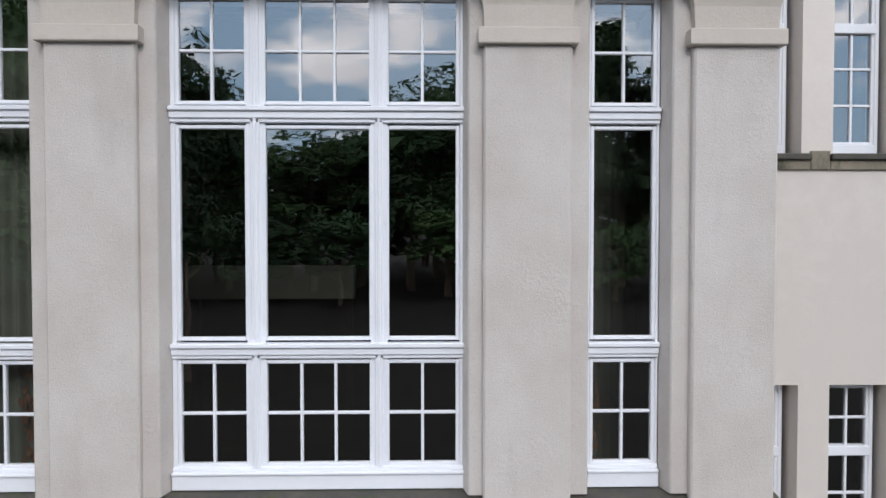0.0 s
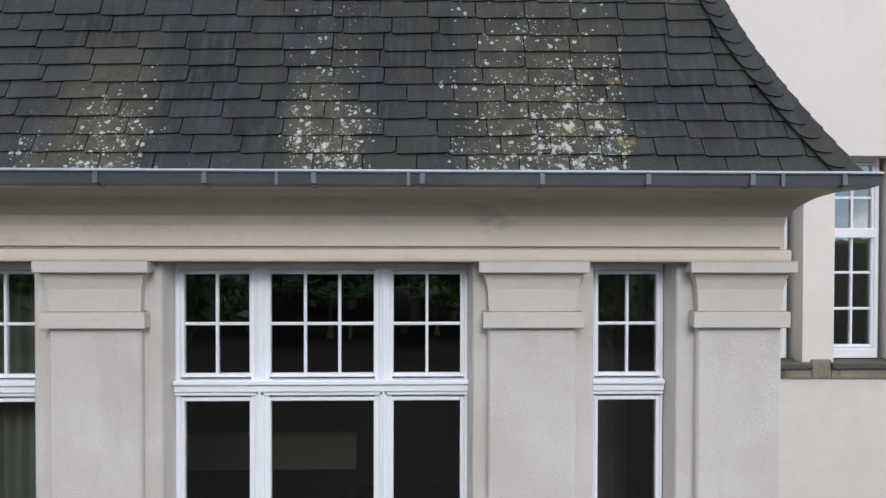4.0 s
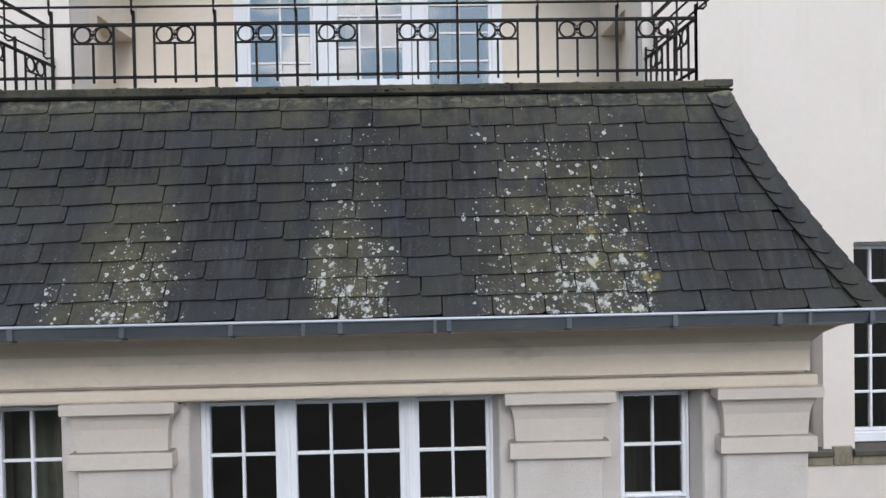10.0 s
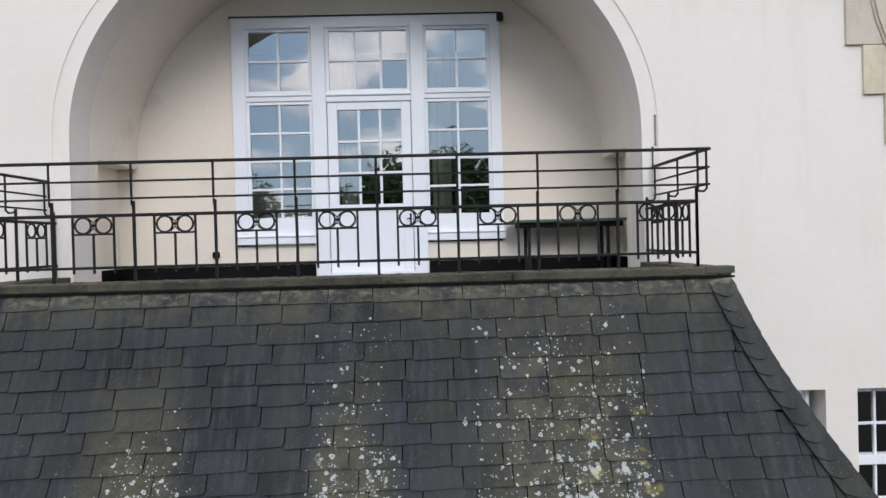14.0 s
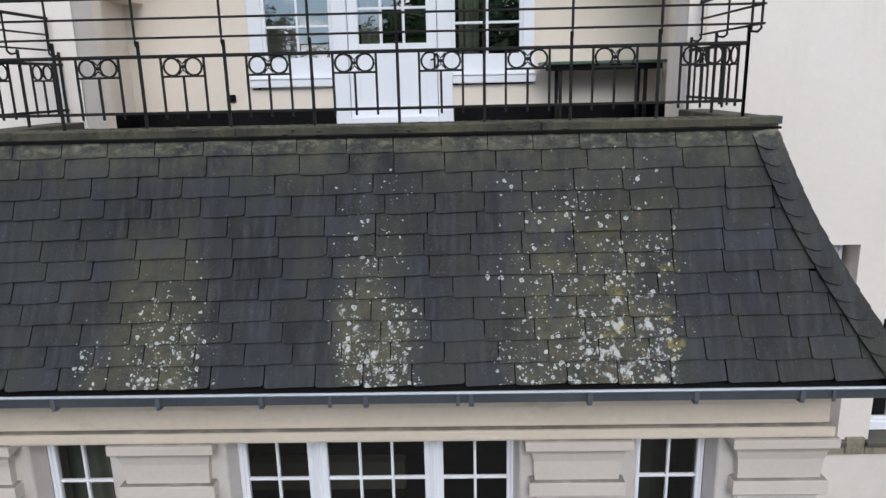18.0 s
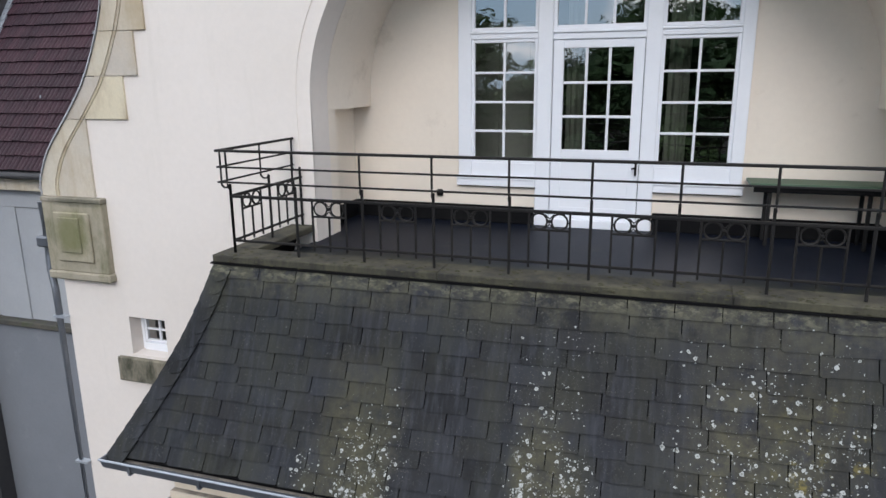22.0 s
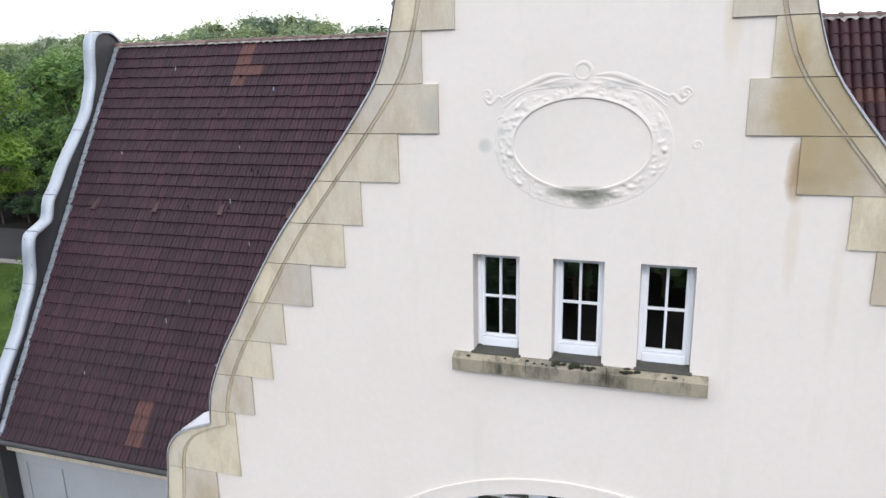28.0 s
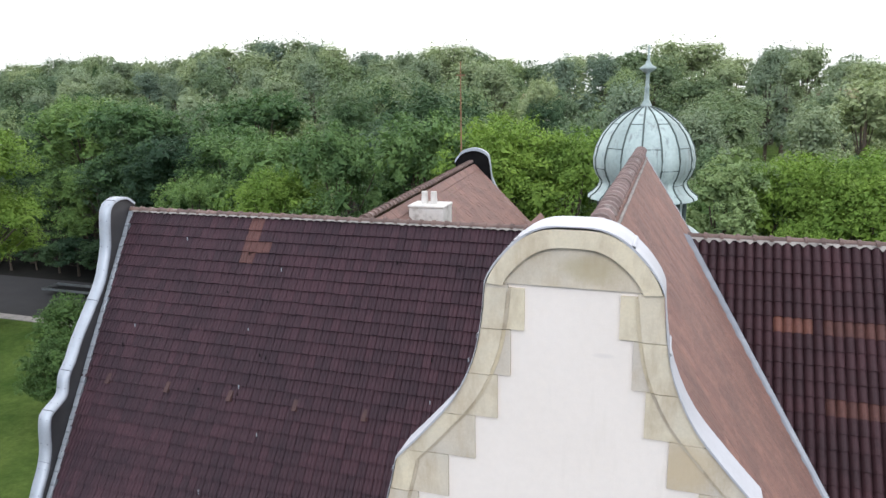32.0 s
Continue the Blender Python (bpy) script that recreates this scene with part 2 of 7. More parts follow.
sill_stone = stone_material("sill_stone", (0.36, 0.315, 0.245), (0.24, 0.215, 0.165), (0.07, 0.064, 0.045), lo=0.46, hi=0.66)
worn_rim = stone_material("worn_rim", (0.53, 0.465, 0.37), (0.47, 0.41, 0.32), (0.29, 0.23, 0.155), per=0.12, lo=0.50, hi=0.70)
for bx in (GX_BLOCK, -GX_BLOCK - 1.86):
    stain_shade(block_stone, bx, 8.66, 0.30, 0.34, (0.135, 0.14, 0.05), 0.75)
    stain_shade(block_stone, bx + 0.1, 9.05, 0.5, 0.07, (0.07, 0.07, 0.05), 0.7)
stain_shade(sandstone, 0.92, 16.06, 0.26, 0.10, (0.17, 0.13, 0.08), 0.6)
stain_shade(sandstone, 0.92, 16.34, 0.18, 0.30, (0.42, 0.30, 0.15), 0.6)
stain_shade(sandstone, 0.80, 16.68, 0.24, 0.26, (0.45, 0.34, 0.19), 0.65)
stain_shade(sandstone, 0.78, 17.12, 0.16, 0.32, (0.42, 0.31, 0.16), 0.65)
stain_shade(sandstone, 0.12, 18.1, 0.30, 0.35, (0.47, 0.37, 0.23), 0.7)
stain_shade(sandstone, 1.05, 16.35, 0.50, 1.15, (0.37, 0.29, 0.165), 0.8)
stain_shade(sandstone, 1.9, 15.2, 0.6, 0.5, (0.42, 0.35, 0.235), 0.6)
stain_shade(sandstone, -5.55, 11.0, 0.5, 1.1, (0.40, 0.31, 0.19), 0.7)
stain_shade(sandstone, -0.75, 19.95, 0.35, 0.16, (0.38, 0.32, 0.20), 0.7)
stain_shade(sandstone, -2.3, 16.6, 0.25, 0.25, (0.38, 0.37, 0.33), 0.6)
stain_shade(mossy_stone, -7.05, 8.66, 0.16, 0.34, (0.085, 0.11, 0.035), 0.6)
stain_shade(mossy_stone, -7.3, 8.9, 0.3, 0.14, (0.07, 0.08, 0.04), 0.7)
white_paint = surface("white_paint", (0.84, 0.855, 0.895), (0.81, 0.825, 0.865), 0.42, 2.0, 30.0, 0.4, 0.05, 35, 0.10, 0.002, dirt=(0.50, 0.47, 0.42), dirt_range=(0.70, 0.82), dirt_scale=9.0, dirt_stretch=(0.5, 1, 3))
iron = surface("iron", (0.013, 0.0125, 0.013), (0.021, 0.0195, 0.018), 0.6, 3.0, 40.0, 0.5, 0.3, 60, 0.2, 0.002, dirt=(0.07, 0.04, 0.025), dirt_range=(0.70, 0.84), dirt_scale=7.0)
zinc = surface("zinc", (0.145, 0.16, 0.185), (0.20, 0.215, 0.24), 0.42, 1.5, 20.0, 0.5, 0.15, 12, 0.12, 0.004, metal=0.55, dirt=(0.12, 0.12, 0.12), dirt_range=(0.62, 0.8), dirt_scale=4.0)
zinc_light = surface("zinc_light", (0.40, 0.44, 0.49), (0.33, 0.365, 0.41), 0.5, 1.5, 18.0, 0.5, 0.12, 10, 0.15, 0.004, metal=0.35, dirt=(0.25, 0.25, 0.25), dirt_range=(0.66, 0.85), dirt_scale=5.0)
coping_white = surface("coping_white", (0.50, 0.51, 0.545), (0.42, 0.43, 0.46), 0.55, 1.5, 18.0, 0.5, 0.12, 10, 0.15, 0.004, metal=0.1, dirt=(0.35, 0.35, 0.36), dirt_range=(0.62, 0.85), dirt_scale=4.0)
bitumen = surface("bitumen", (0.0065, 0.0092, 0.0175), (0.0095, 0.0125, 0.0220), 0.5, 1.1, 25.0, 0.5, 0.25, 120, 0.3, 0.003, dirt=(0.030, 0.032, 0.030), dirt_range=(0.58, 0.76), dirt_scale=1.6)
bitumen.node_tree.nodes["Principled BSDF"].inputs["Specular IOR Level"].default_value = 0.11


def algae_strip(m, y0, y1, colour, strength):
    """A band of damp algae along the edge of a floor."""
    n, l = m.node_tree.nodes, m.node_tree.links
    p = n["Principled BSDF"]
    was = p.inputs["Base Color"].links[0].from_socket
    xyz = n.new("ShaderNodeSeparateXYZ")
    l.new(n.new("ShaderNodeNewGeometry").outputs["Position"], xyz.inputs[0])
    d = math_node(n, l, "ADD", xyz.outputs["Y"], math_node(n, l, "MULTIPLY", math_node(n, l, "SUBTRACT", noise_node(n, l, 3.0, 5.0, 0.65, stretch=(1.0, 0.4, 1.0)), 0.5), 1.0))
    f = n.new("ShaderNodeMapRange")
    f.inputs["From Min"].default_value, f.inputs["From Max"].default_value, f.inputs["To Min"].default_value, f.inputs["To Max"].default_value = y0, y1, strength, 0.0
    l.new(d, f.inputs["Value"])
    l.new(mix(n, l, f.outputs[0], was, colour), p.inputs["Base Color"])


algae_strip(bitumen, 6.05, 6.75, (0.036, 0.040, 0.019), 0.85)


def ledge_grime(m, colour, strength):
    """Old dirt lying on the upward faces of mouldings."""
    n, l = m.node_tree.nodes, m.node_tree.links
    p = n["Principled BSDF"]
    was = p.inputs["Base Color"].links[0].from_socket
    xyz = n.new("ShaderNodeSeparateXYZ")
    l.new(n.new("ShaderNodeNewGeometry").outputs["True Normal"], xyz.inputs[0])
    f = math_node(n, l, "MULTIPLY", ramp(n, l, xyz.outputs["Z"], 0.45, 0.85), math_node(n, l, "MULTIPLY", ramp(n, l, noise_node(n, l, 6.0, 5.0, 0.65), 0.25, 0.55, (0.55, 0.55, 0.55), (1, 1, 1)), strength))
    l.new(mix(n, l, f, was, colour), p.inputs["Base Color"])


for grimy in (trim_render, capital_render):
    ledge_grime(grimy, (0.16, 0.15, 0.135), 0.9)
black_felt = surface("black_felt", (0.007, 0.007, 0.008), (0.012, 0.012, 0.012), 0.6, 2.0, 25.0, 0.5, 0.25, 60, 0.3, 0.004)
bench_green = surface("bench_green", (0.055, 0.105, 0.062), (0.07, 0.12, 0.075), 0.55, 2.0, 25.0, 0.5, 0.15, 60, 0.2, 0.002)
grey_render = surface("grey_render", (0.20, 0.213, 0.238), (0.18, 0.193, 0.216), 0.9, 0.8, 15.0, 0.5, 0.08, 50, 0.25, 0.006, dirt=(0.27, 0.28, 0.29), dirt_range=(0.6, 0.85), dirt_scale=1.2)
grey_light = surface("grey_light", (0.365, 0.38, 0.40), (0.33, 0.345, 0.365), 0.9, 0.8, 15.0, 0.5, 0.08, 50, 0.25, 0.006, dirt=(0.30, 0.31, 0.32), dirt_range=(0.6, 0.85), dirt_scale=1.2, dirt_stretch=(1.5, 1.0, 0.3))
sill_slate = surface("sill_slate", (0.055, 0.055, 0.05), (0.10, 0.09, 0.07), 0.8, 4.0, 40.0, 0.5, 0.3, 60, 0.4, 0.004, dirt=(0.06, 0.075, 0.03), dirt_range=(0.55, 0.7), dirt_scale=6.0)
lead_dark = surface("lead_dark", (0.045, 0.045, 0.05), (0.06, 0.058, 0.06), 0.6, 1.5, 15.0)
# near-black walls: the gloom of unlit rooms is put into the colour
room_gloom = surface("room_gloom", (0.016, 0.017, 0.015), (0.012, 0.013, 0.012), 0.9)
parapet_paint = surface("parapet_paint", (0.22, 0.23, 0.19), (0.19, 0.20, 0.165), 0.9)
curtain_cloth = surface("curtain_cloth", (0.24, 0.265, 0.23), (0.19, 0.215, 0.185), 0.95, 2.0, 60.0)
dark_wood = surface("dark_wood", (0.012, 0.009, 0.007), (0.018, 0.013, 0.010), 0.6, 2.0, 30.0)
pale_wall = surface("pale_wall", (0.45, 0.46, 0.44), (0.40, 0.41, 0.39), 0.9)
patina = surface("patina", (0.37, 0.455, 0.445), (0.27, 0.345, 0.335), 0.6, 0.9, 8.0, 0.6, 0.25, 20, 0.2, 0.01, dirt=(0.10, 0.10, 0.105), dirt_range=(0.55, 0.76), dirt_scale=1.3, dirt_stretch=(3.5, 3.5, 0.35), per_object=0.15)
# shade under trees is put into this ground colour; also used for bare soil
shade_and_soil = surface("shade_and_soil", (0.016, 0.016, 0.015), (0.022, 0.021, 0.019), 0.95, 0.4, 20.0, dirt=(0.02, 0.028, 0.012), dirt_scale=0.6)
seam_patina = surface("seam_patina", (0.045, 0.065, 0.062), (0.075, 0.105, 0.10), 0.7, 3.0, 15.0)
# tree shade over the yard is put into this dark colour
asphalt = surface("asphalt", (0.014, 0.014, 0.016), (0.022, 0.022, 0.023), 0.95, 0.4, 20.0)
trailer_grey = surface("trailer_grey", (0.10, 0.11, 0.11), (0.14, 0.15, 0.15), 0.7)
iron.node_tree.nodes["Principled BSDF"].inputs["Specular IOR Level"].default_value = 0.18
for dull in (shade_and_soil, room_gloom, dark_wood, parapet_paint, black_felt):
    dull.node_tree.nodes["Principled BSDF"].inputs["Specular IOR Level"].default_value = 0.03
ridge_clay = surface("ridge_clay", (0.16, 0.105, 0.09), (0.11, 0.075, 0.068), 0.8, 2.0, 12.0, 0.6, 0.3, dirt=(0.30, 0.28, 0.25), dirt_range=(0.60, 0.72), dirt_scale=3.0, per_object=0.25)
ridge_pale = surface("ridge_pale", (0.27, 0.20, 0.185), (0.20, 0.15, 0.14), 0.8, 2.0, 12.0, 0.6, 0.3, dirt=(0.36, 0.33, 0.31), dirt_range=(0.56, 0.70), dirt_scale=3.0, per_object=0.25)
mortar = surface("mortar", (0.34, 0.32, 0.30), (0.24, 0.225, 0.21), 0.95, 3.0, 20.0, 0.6, 0.3, dirt=(0.10, 0.09, 0.085), dirt_range=(0.52, 0.66), dirt_scale=2.5)
render_white = surface("render_white", (0.62, 0.60, 0.57), (0.5, 0.48, 0.45), 0.9, 2.0, 20.0, 0.5, 0.15, dirt=(0.2, 0.18, 0.16), dirt_range=(0.56, 0.75), dirt_scale=2.0)
far_brick = surface("far_brick", (0.26, 0.13, 0.10), (0.22, 0.11, 0.085), 0.9)
terracotta = surface("terracotta", (0.30, 0.145, 0.085), (0.25, 0.12, 0.075), 0.8, 3.0, 30.0, per_object=0.15)


def slate_material():
    """Blue-black slate with lichen rings and moss that run down the roof in three streaks."""
    m, n, l, p = nodes_of("slate")
    oi = n.new("ShaderNodeObjectInfo")
    pos = n.new("ShaderNodeNewGeometry").outputs["Position"]
    xyz = n.new("ShaderNodeSeparateXYZ")
    l.new(pos, xyz.inputs[0])
    tint = n.new("ShaderNodeValToRGB")
    tint.color_ramp.elements[0].color, tint.color_ramp.elements[1].color = (0.0068, 0.0074, 0.0086, 1), (0.0232, 0.0258, 0.0325, 1)
    for at, col in ((0.3, (0.0158, 0.0172, 0.0222, 1)), (0.5, (0.0165, 0.0168, 0.0165, 1)), (0.7, (0.0110, 0.0116, 0.0142, 1)), (0.85, (0.0182, 0.0187, 0.0208, 1))):
        tint.color_ramp.elements.new(at).color = col
    l.new(oi.outputs["Random"], tint.inputs["Fac"])
    base = tint.outputs["Color"]
    cloud = noise_node(n, l, 2.0, 6.0, 0.65)
    base = mix(n, l, ramp(n, l, cloud, 0.45, 0.75), base, (0.0212, 0.0245, 0.0305))
    grain = noise_node(n, l, 28.0, 6.0, 0.7, stretch=(1, 1, 2.5))
    base = mix(n, l, 0.6, base, ramp(n, l, grain, 0.3, 0.7, (0.7, 0.7, 0.7), (1.15, 1.15, 1.15)), "MULTIPLY")
    drip = noise_node(n, l, 5.0, 5.0, 0.6, stretch=(3.6, 1.0, 0.25))
    base = mix(n, l, math_node(n, l, "MULTIPLY", ramp(n, l, drip, 0.48, 0.70), 0.7), base, (0.036, 0.040, 0.049))
    base = mix(n, l, math_node(n, l, "MULTIPLY", ramp(n, l, noise_node(n, l, 1.7, 5.0, 0.65, stretch=(1.7, 1.0, 0.45)), 0.44, 0.66), 0.55), base, (0.034, 0.0355, 0.0235))
    fleck = math_node(n, l, "MULTIPLY", ramp(n, l, noise_node(n, l, 70.0, 4.0, 0.7), 0.60, 0.68), ramp(n, l, noise_node(n, l, 3.2, 5.0, 0.7), 0.40, 0.64))
    base = mix(n, l, math_node(n, l, "MULTIPLY", fleck, 0.75), base, (0.14, 0.145, 0.12))
    wob = noise_node(n, l, 3.0, 3.0, 0.6)
    x = math_node(n, l, "ADD", xyz.outputs["X"], math_node(n, l, "MULTIPLY", math_node(n, l, "SUBTRACT", wob, 0.5), 0.5))

    def streak(centre, half, z_lo, z_hi, soft=1.35):
        d = math_node(n, l, "ABSOLUTE", math_node(n, l, "SUBTRACT", x, centre))
        s = ramp(n, l, math_node(n, l, "DIVIDE", d, half), 0.55, soft, (1, 1, 1), (0, 0, 0))
        h = n.new("ShaderNodeMapRange")
        h.inputs["From Min"].default_value, h.inputs["From Max"].default_value = z_hi, z_lo
        l.new(xyz.outputs["Z"], h.inputs["Value"])
        return math_node(n, l, "MULTIPLY", s, h.outputs[0])

    def joined(*fields):
        f = fields[0]
        for g in fields[1:]:
            f = math_node(n, l, "MAXIMUM", f, g)
        return f

    # moss film in three broad bands, lichen in narrower ones that thicken towards the gutter
    film = joined(streak(-2.42, 0.40, 7.75, 8.35), streak(-0.90, 0.28, 7.6, 8.3), streak(0.62, 0.62, 7.9, 9.0), math_node(n, l, "MULTIPLY", streak(-2.75, 0.25, 7.2, 7.9), 0.6))
    field = joined(streak(-2.32, 0.36, 7.25, 8.15), math_node(n, l, "MULTIPLY", streak(-2.85, 0.20, 7.2, 7.6), 0.7), streak(-0.88, 0.34, 7.3, 8.75), streak(0.82, 0.52, 7.4, 8.9), math_node(n, l, "MULTIPLY", streak(0.22, 0.28, 7.2, 8.9), 0.62))
    moss = mix(n, l, noise_node(n, l, 9.0, 5.0, 0.7), (0.050, 0.047, 0.026), (0.104, 0.096, 0.056))
    each = ramp(n, l, oi.outputs["Random"], 0.0, 1.0, (0.55, 0.55, 0.55), (1, 1, 1))
    mossy = math_node(n, l, "MULTIPLY", math_node(n, l, "MULTIPLY", film, each), ramp(n, l, noise_node(n, l, 7.0, 7.0, 0.75), 0.34, 0.60))
    base = mix(n, l, math_node(n, l, "MULTIPLY", mossy, 0.88), base, moss)
    high = n.new("ShaderNodeMapRange")
    high.inputs["From Min"].default_value, high.inputs["From Max"].default_value = 8.50, 8.85
    l.new(xyz.outputs["Z"], high.inputs["Value"])
    base = mix(n, l, math_node(n, l, "MULTIPLY", high.outputs[0], ramp(n, l, noise_node(n, l, 6.0, 6.0, 0.7), 0.40, 0.62)), base, (0.075, 0.072, 0.048))
    crest = n.new("ShaderNodeMapRange")
    crest.inputs["From Min"].default_value, crest.inputs["From Max"].default_value = 8.72, 8.84
    l.new(xyz.outputs["Z"], crest.inputs["Value"])
    base = mix(n, l, math_node(n, l, "MULTIPLY", crest.outputs[0], ramp(n, l, noise_node(n, l, 10.0, 7.0, 0.75, stretch=(0.8, 1.0, 1.6)), 0.50, 0.60)), base, (0.15, 0.145, 0.10))

    patchy = math_node(n, l, "MULTIPLY", field, ramp(n, l, noise_node(n, l, 4.5, 4.0, 0.65), 0.38, 0.58, (0.18, 0.18, 0.18), (1, 1, 1)))

    def spots(scale, size, need, strength):
        v = n.new("ShaderNodeTexVoronoi")
        v.inputs["Scale"].default_value = scale
        wn2 = n.new("ShaderNodeTexNoise")
        wn2.inputs["Scale"].default_value = 26.0
        l.new(pos, wn2.inputs["Vector"])
        warp = mix(n, l, 0.035, pos, wn2.outputs["Color"], "ADD")
        l.new(warp, v.inputs["Vector"])
        sep = n.new("ShaderNodeSeparateColor")
        l.new(v.outputs["Color"], sep.inputs[0])
        on = math_node(n, l, "GREATER_THAN", math_node(n, l, "ADD", math_node(n, l, "MULTIPLY", patchy, strength), 0.0), math_node(n, l, "ADD", sep.outputs[0], need))
        r = math_node(n, l, "MULTIPLY", math_node(n, l, "ADD", math_node(n, l, "MULTIPLY", sep.outputs[1], 0.65), 0.35), size)
        disc = math_node(n, l, "LESS_THAN", v.outputs["Distance"], r)
        core = math_node(n, l, "GREATER_THAN", v.outputs["Distance"], math_node(n, l, "MULTIPLY", r, 0.5))
        return math_node(n, l, "MULTIPLY", on, disc), core

    a, core = spots(21.0, 0.40, 0.03, 0.95)
    b, _ = spots(46.0, 0.36, 0.02, 0.85)
    speck, _ = spots(70.0, 0.24, -0.035, 0.4)
    pale = mix(n, l, noise_node(n, l, 60.0, 4.0, 0.7), (0.28, 0.30, 0.29), (0.52, 0.535, 0.52))
    base = mix(n, l, math_node(n, l, "MULTIPLY", a, 0.85), base, mix(n, l, core, (0.20, 0.215, 0.195), pale))
    base = mix(n, l, math_node(n, l, "MULTIPLY", b, 0.7), base, pale)
    base = mix(n, l, math_node(n, l, "MULTIPLY", speck, 0.5), base, (0.26, 0.27, 0.26))
    blot = math_node(n, l, "ADD", noise_node(n, l, 13.0, 6.0, 0.66, stretch=(1.0, 1.0, 0.75)), math_node(n, l, "MULTIPLY", math_node(n, l, "SUBTRACT", field, 1.0), 0.26))
    base = mix(n, l, math_node(n, l, "MULTIPLY", ramp(n, l, blot, 0.532, 0.60), 0.8), base, pale)
    yel = math_node(n, l, "MULTIPLY", streak(0.98, 0.34, 7.6, 8.5), ramp(n, l, noise_node(n, l, 8.0, 5.0, 0.7), 0.56, 0.66))
    base = mix(n, l, math_node(n, l, "MULTIPLY", yel, 0.42), base, (0.30, 0.24, 0.04))
    l.new(base, p.inputs["Base Color"])
    l.new(ramp(n, l, grain, 0.3, 0.7, (0.5, 0.5, 0.5), (0.72, 0.72, 0.72)), p.inputs["Roughness"])
    p.inputs["Specular IOR Level"].default_value = 0.22
    bump(n, l, p, mix(n, l, 0.5, grain, a, "ADD"), 0.35, 0.006)
    return m


def tile_material(name, a, b, c3):
    """Engobed clay roof tile, dulled by soot and algae, with each tile a little different."""
    m, n, l, p = nodes_of(name)
    oi = n.new("ShaderNodeObjectInfo")
    isl = n.new("ShaderNodeNewGeometry")
    ran = math_node(n, l, "FRACT", math_node(n, l, "ADD", oi.outputs["Random"], isl.outputs["Random Per Island"]))
    c = mix(n, l, ran, a, b)
    big = noise_node(n, l, 0.8, 6.0, 0.65)
    c = mix(n, l, math_node(n, l, "MULTIPLY", ramp(n, l, big, 0.42, 0.7), 0.75), c, c3)
    sm = noise_node(n, l, 14.0, 6.0, 0.7)
    c = mix(n, l, 0.7, c, ramp(n, l, sm, 0.3, 0.72, (0.6, 0.6, 0.6), (1.2, 1.15, 1.1)), "MULTIPLY")
    dot = n.new("ShaderNodeTexVoronoi")
    dot.inputs["Scale"].default_value = 1.25
    hue = n.new("ShaderNodeSeparateColor")
    l.new(dot.outputs["Color"], hue.inputs[0])
    cushion = math_node(n, l, "LESS_THAN", dot.outputs["Distance"], math_node(n, l, "MULTIPLY", hue.outputs[0], 0.06))
    c = mix(n, l, cushion, c, (0.008, 0.008, 0.007))
    l.new(c, p.inputs["Base Color"])
    p.inputs["Roughness"].default_value = 0.62
    p.inputs["Specular IOR Level"].default_value = 0.22
    bump(n, l, p, noise_node(n, l, 35.0, 5.0, 0.65), 0.3, 0.006)
    return m


slate = slate_material()
tile_brown = tile_material("tile_brown", (0.054, 0.0245, 0.0305), (0.038, 0.0190, 0.0240), (0.027, 0.0155, 0.0195))
tile_dark = tile_material("tile_dark", (0.0510, 0.0236, 0.0330), (0.0330, 0.0170, 0.0245), (0.0222, 0.0136, 0.0202))
tile_red = tile_material("tile_red", (0.25, 0.145, 0.12), (0.19, 0.112, 0.098), (0.145, 0.098, 0.088))
tile_faint = tile_material("tile_faint", (0.105, 0.048, 0.042), (0.08, 0.038, 0.035), (0.055, 0.03, 0.03))
tile_vent = tile_material("tile_vent", (0.075, 0.042, 0.040), (0.06, 0.036, 0.036), (0.045, 0.028, 0.03))
tile_warm = tile_material("tile_warm", (0.165, 0.072, 0.056), (0.13, 0.056, 0.046), (0.09, 0.043, 0.037))
tile_patch = tile_material("tile_patch", (0.118, 0.055, 0.049), (0.098, 0.045, 0.042), (0.07, 0.037, 0.035))


def glass_material():
    m, n, l, p = nodes_of("window_glass")
    out = n["Material Output"]
    fr = n.new("ShaderNodeFresnel")
    fr.inputs["IOR"].default_value = 3.5
    tr = n.new("ShaderNodeBsdfTransparent")
    tr.inputs["Color"].default_value = (0.80, 0.84, 0.80, 1)
    gl = n.new("ShaderNodeBsdfGlossy")
    gl.inputs["Roughness"].default_value = 0.0
    gl.inputs["Color"].default_value = (1, 1, 1, 1)
    wav = noise_node(n, l, 2.2, 2.0, 0.5)
    bp = n.new("ShaderNodeBump")
    bp.inputs["Strength"].default_value, bp.inputs["Distance"].default_value = 0.12, 0.012
    l.new(wav, bp.inputs["Height"])
    l.new(bp.outputs["Normal"], gl.inputs["Normal"])
    ms = n.new("ShaderNodeMixShader")
    l.new(fr.outputs[0], ms.inputs[0])
    l.new(tr.outputs[0], ms.inputs[1])
    l.new(gl.outputs[0], ms.inputs[2])
    l.new(ms.outputs[0], out.inputs["Surface"])
    n.remove(p)
    return m


glass = glass_material()


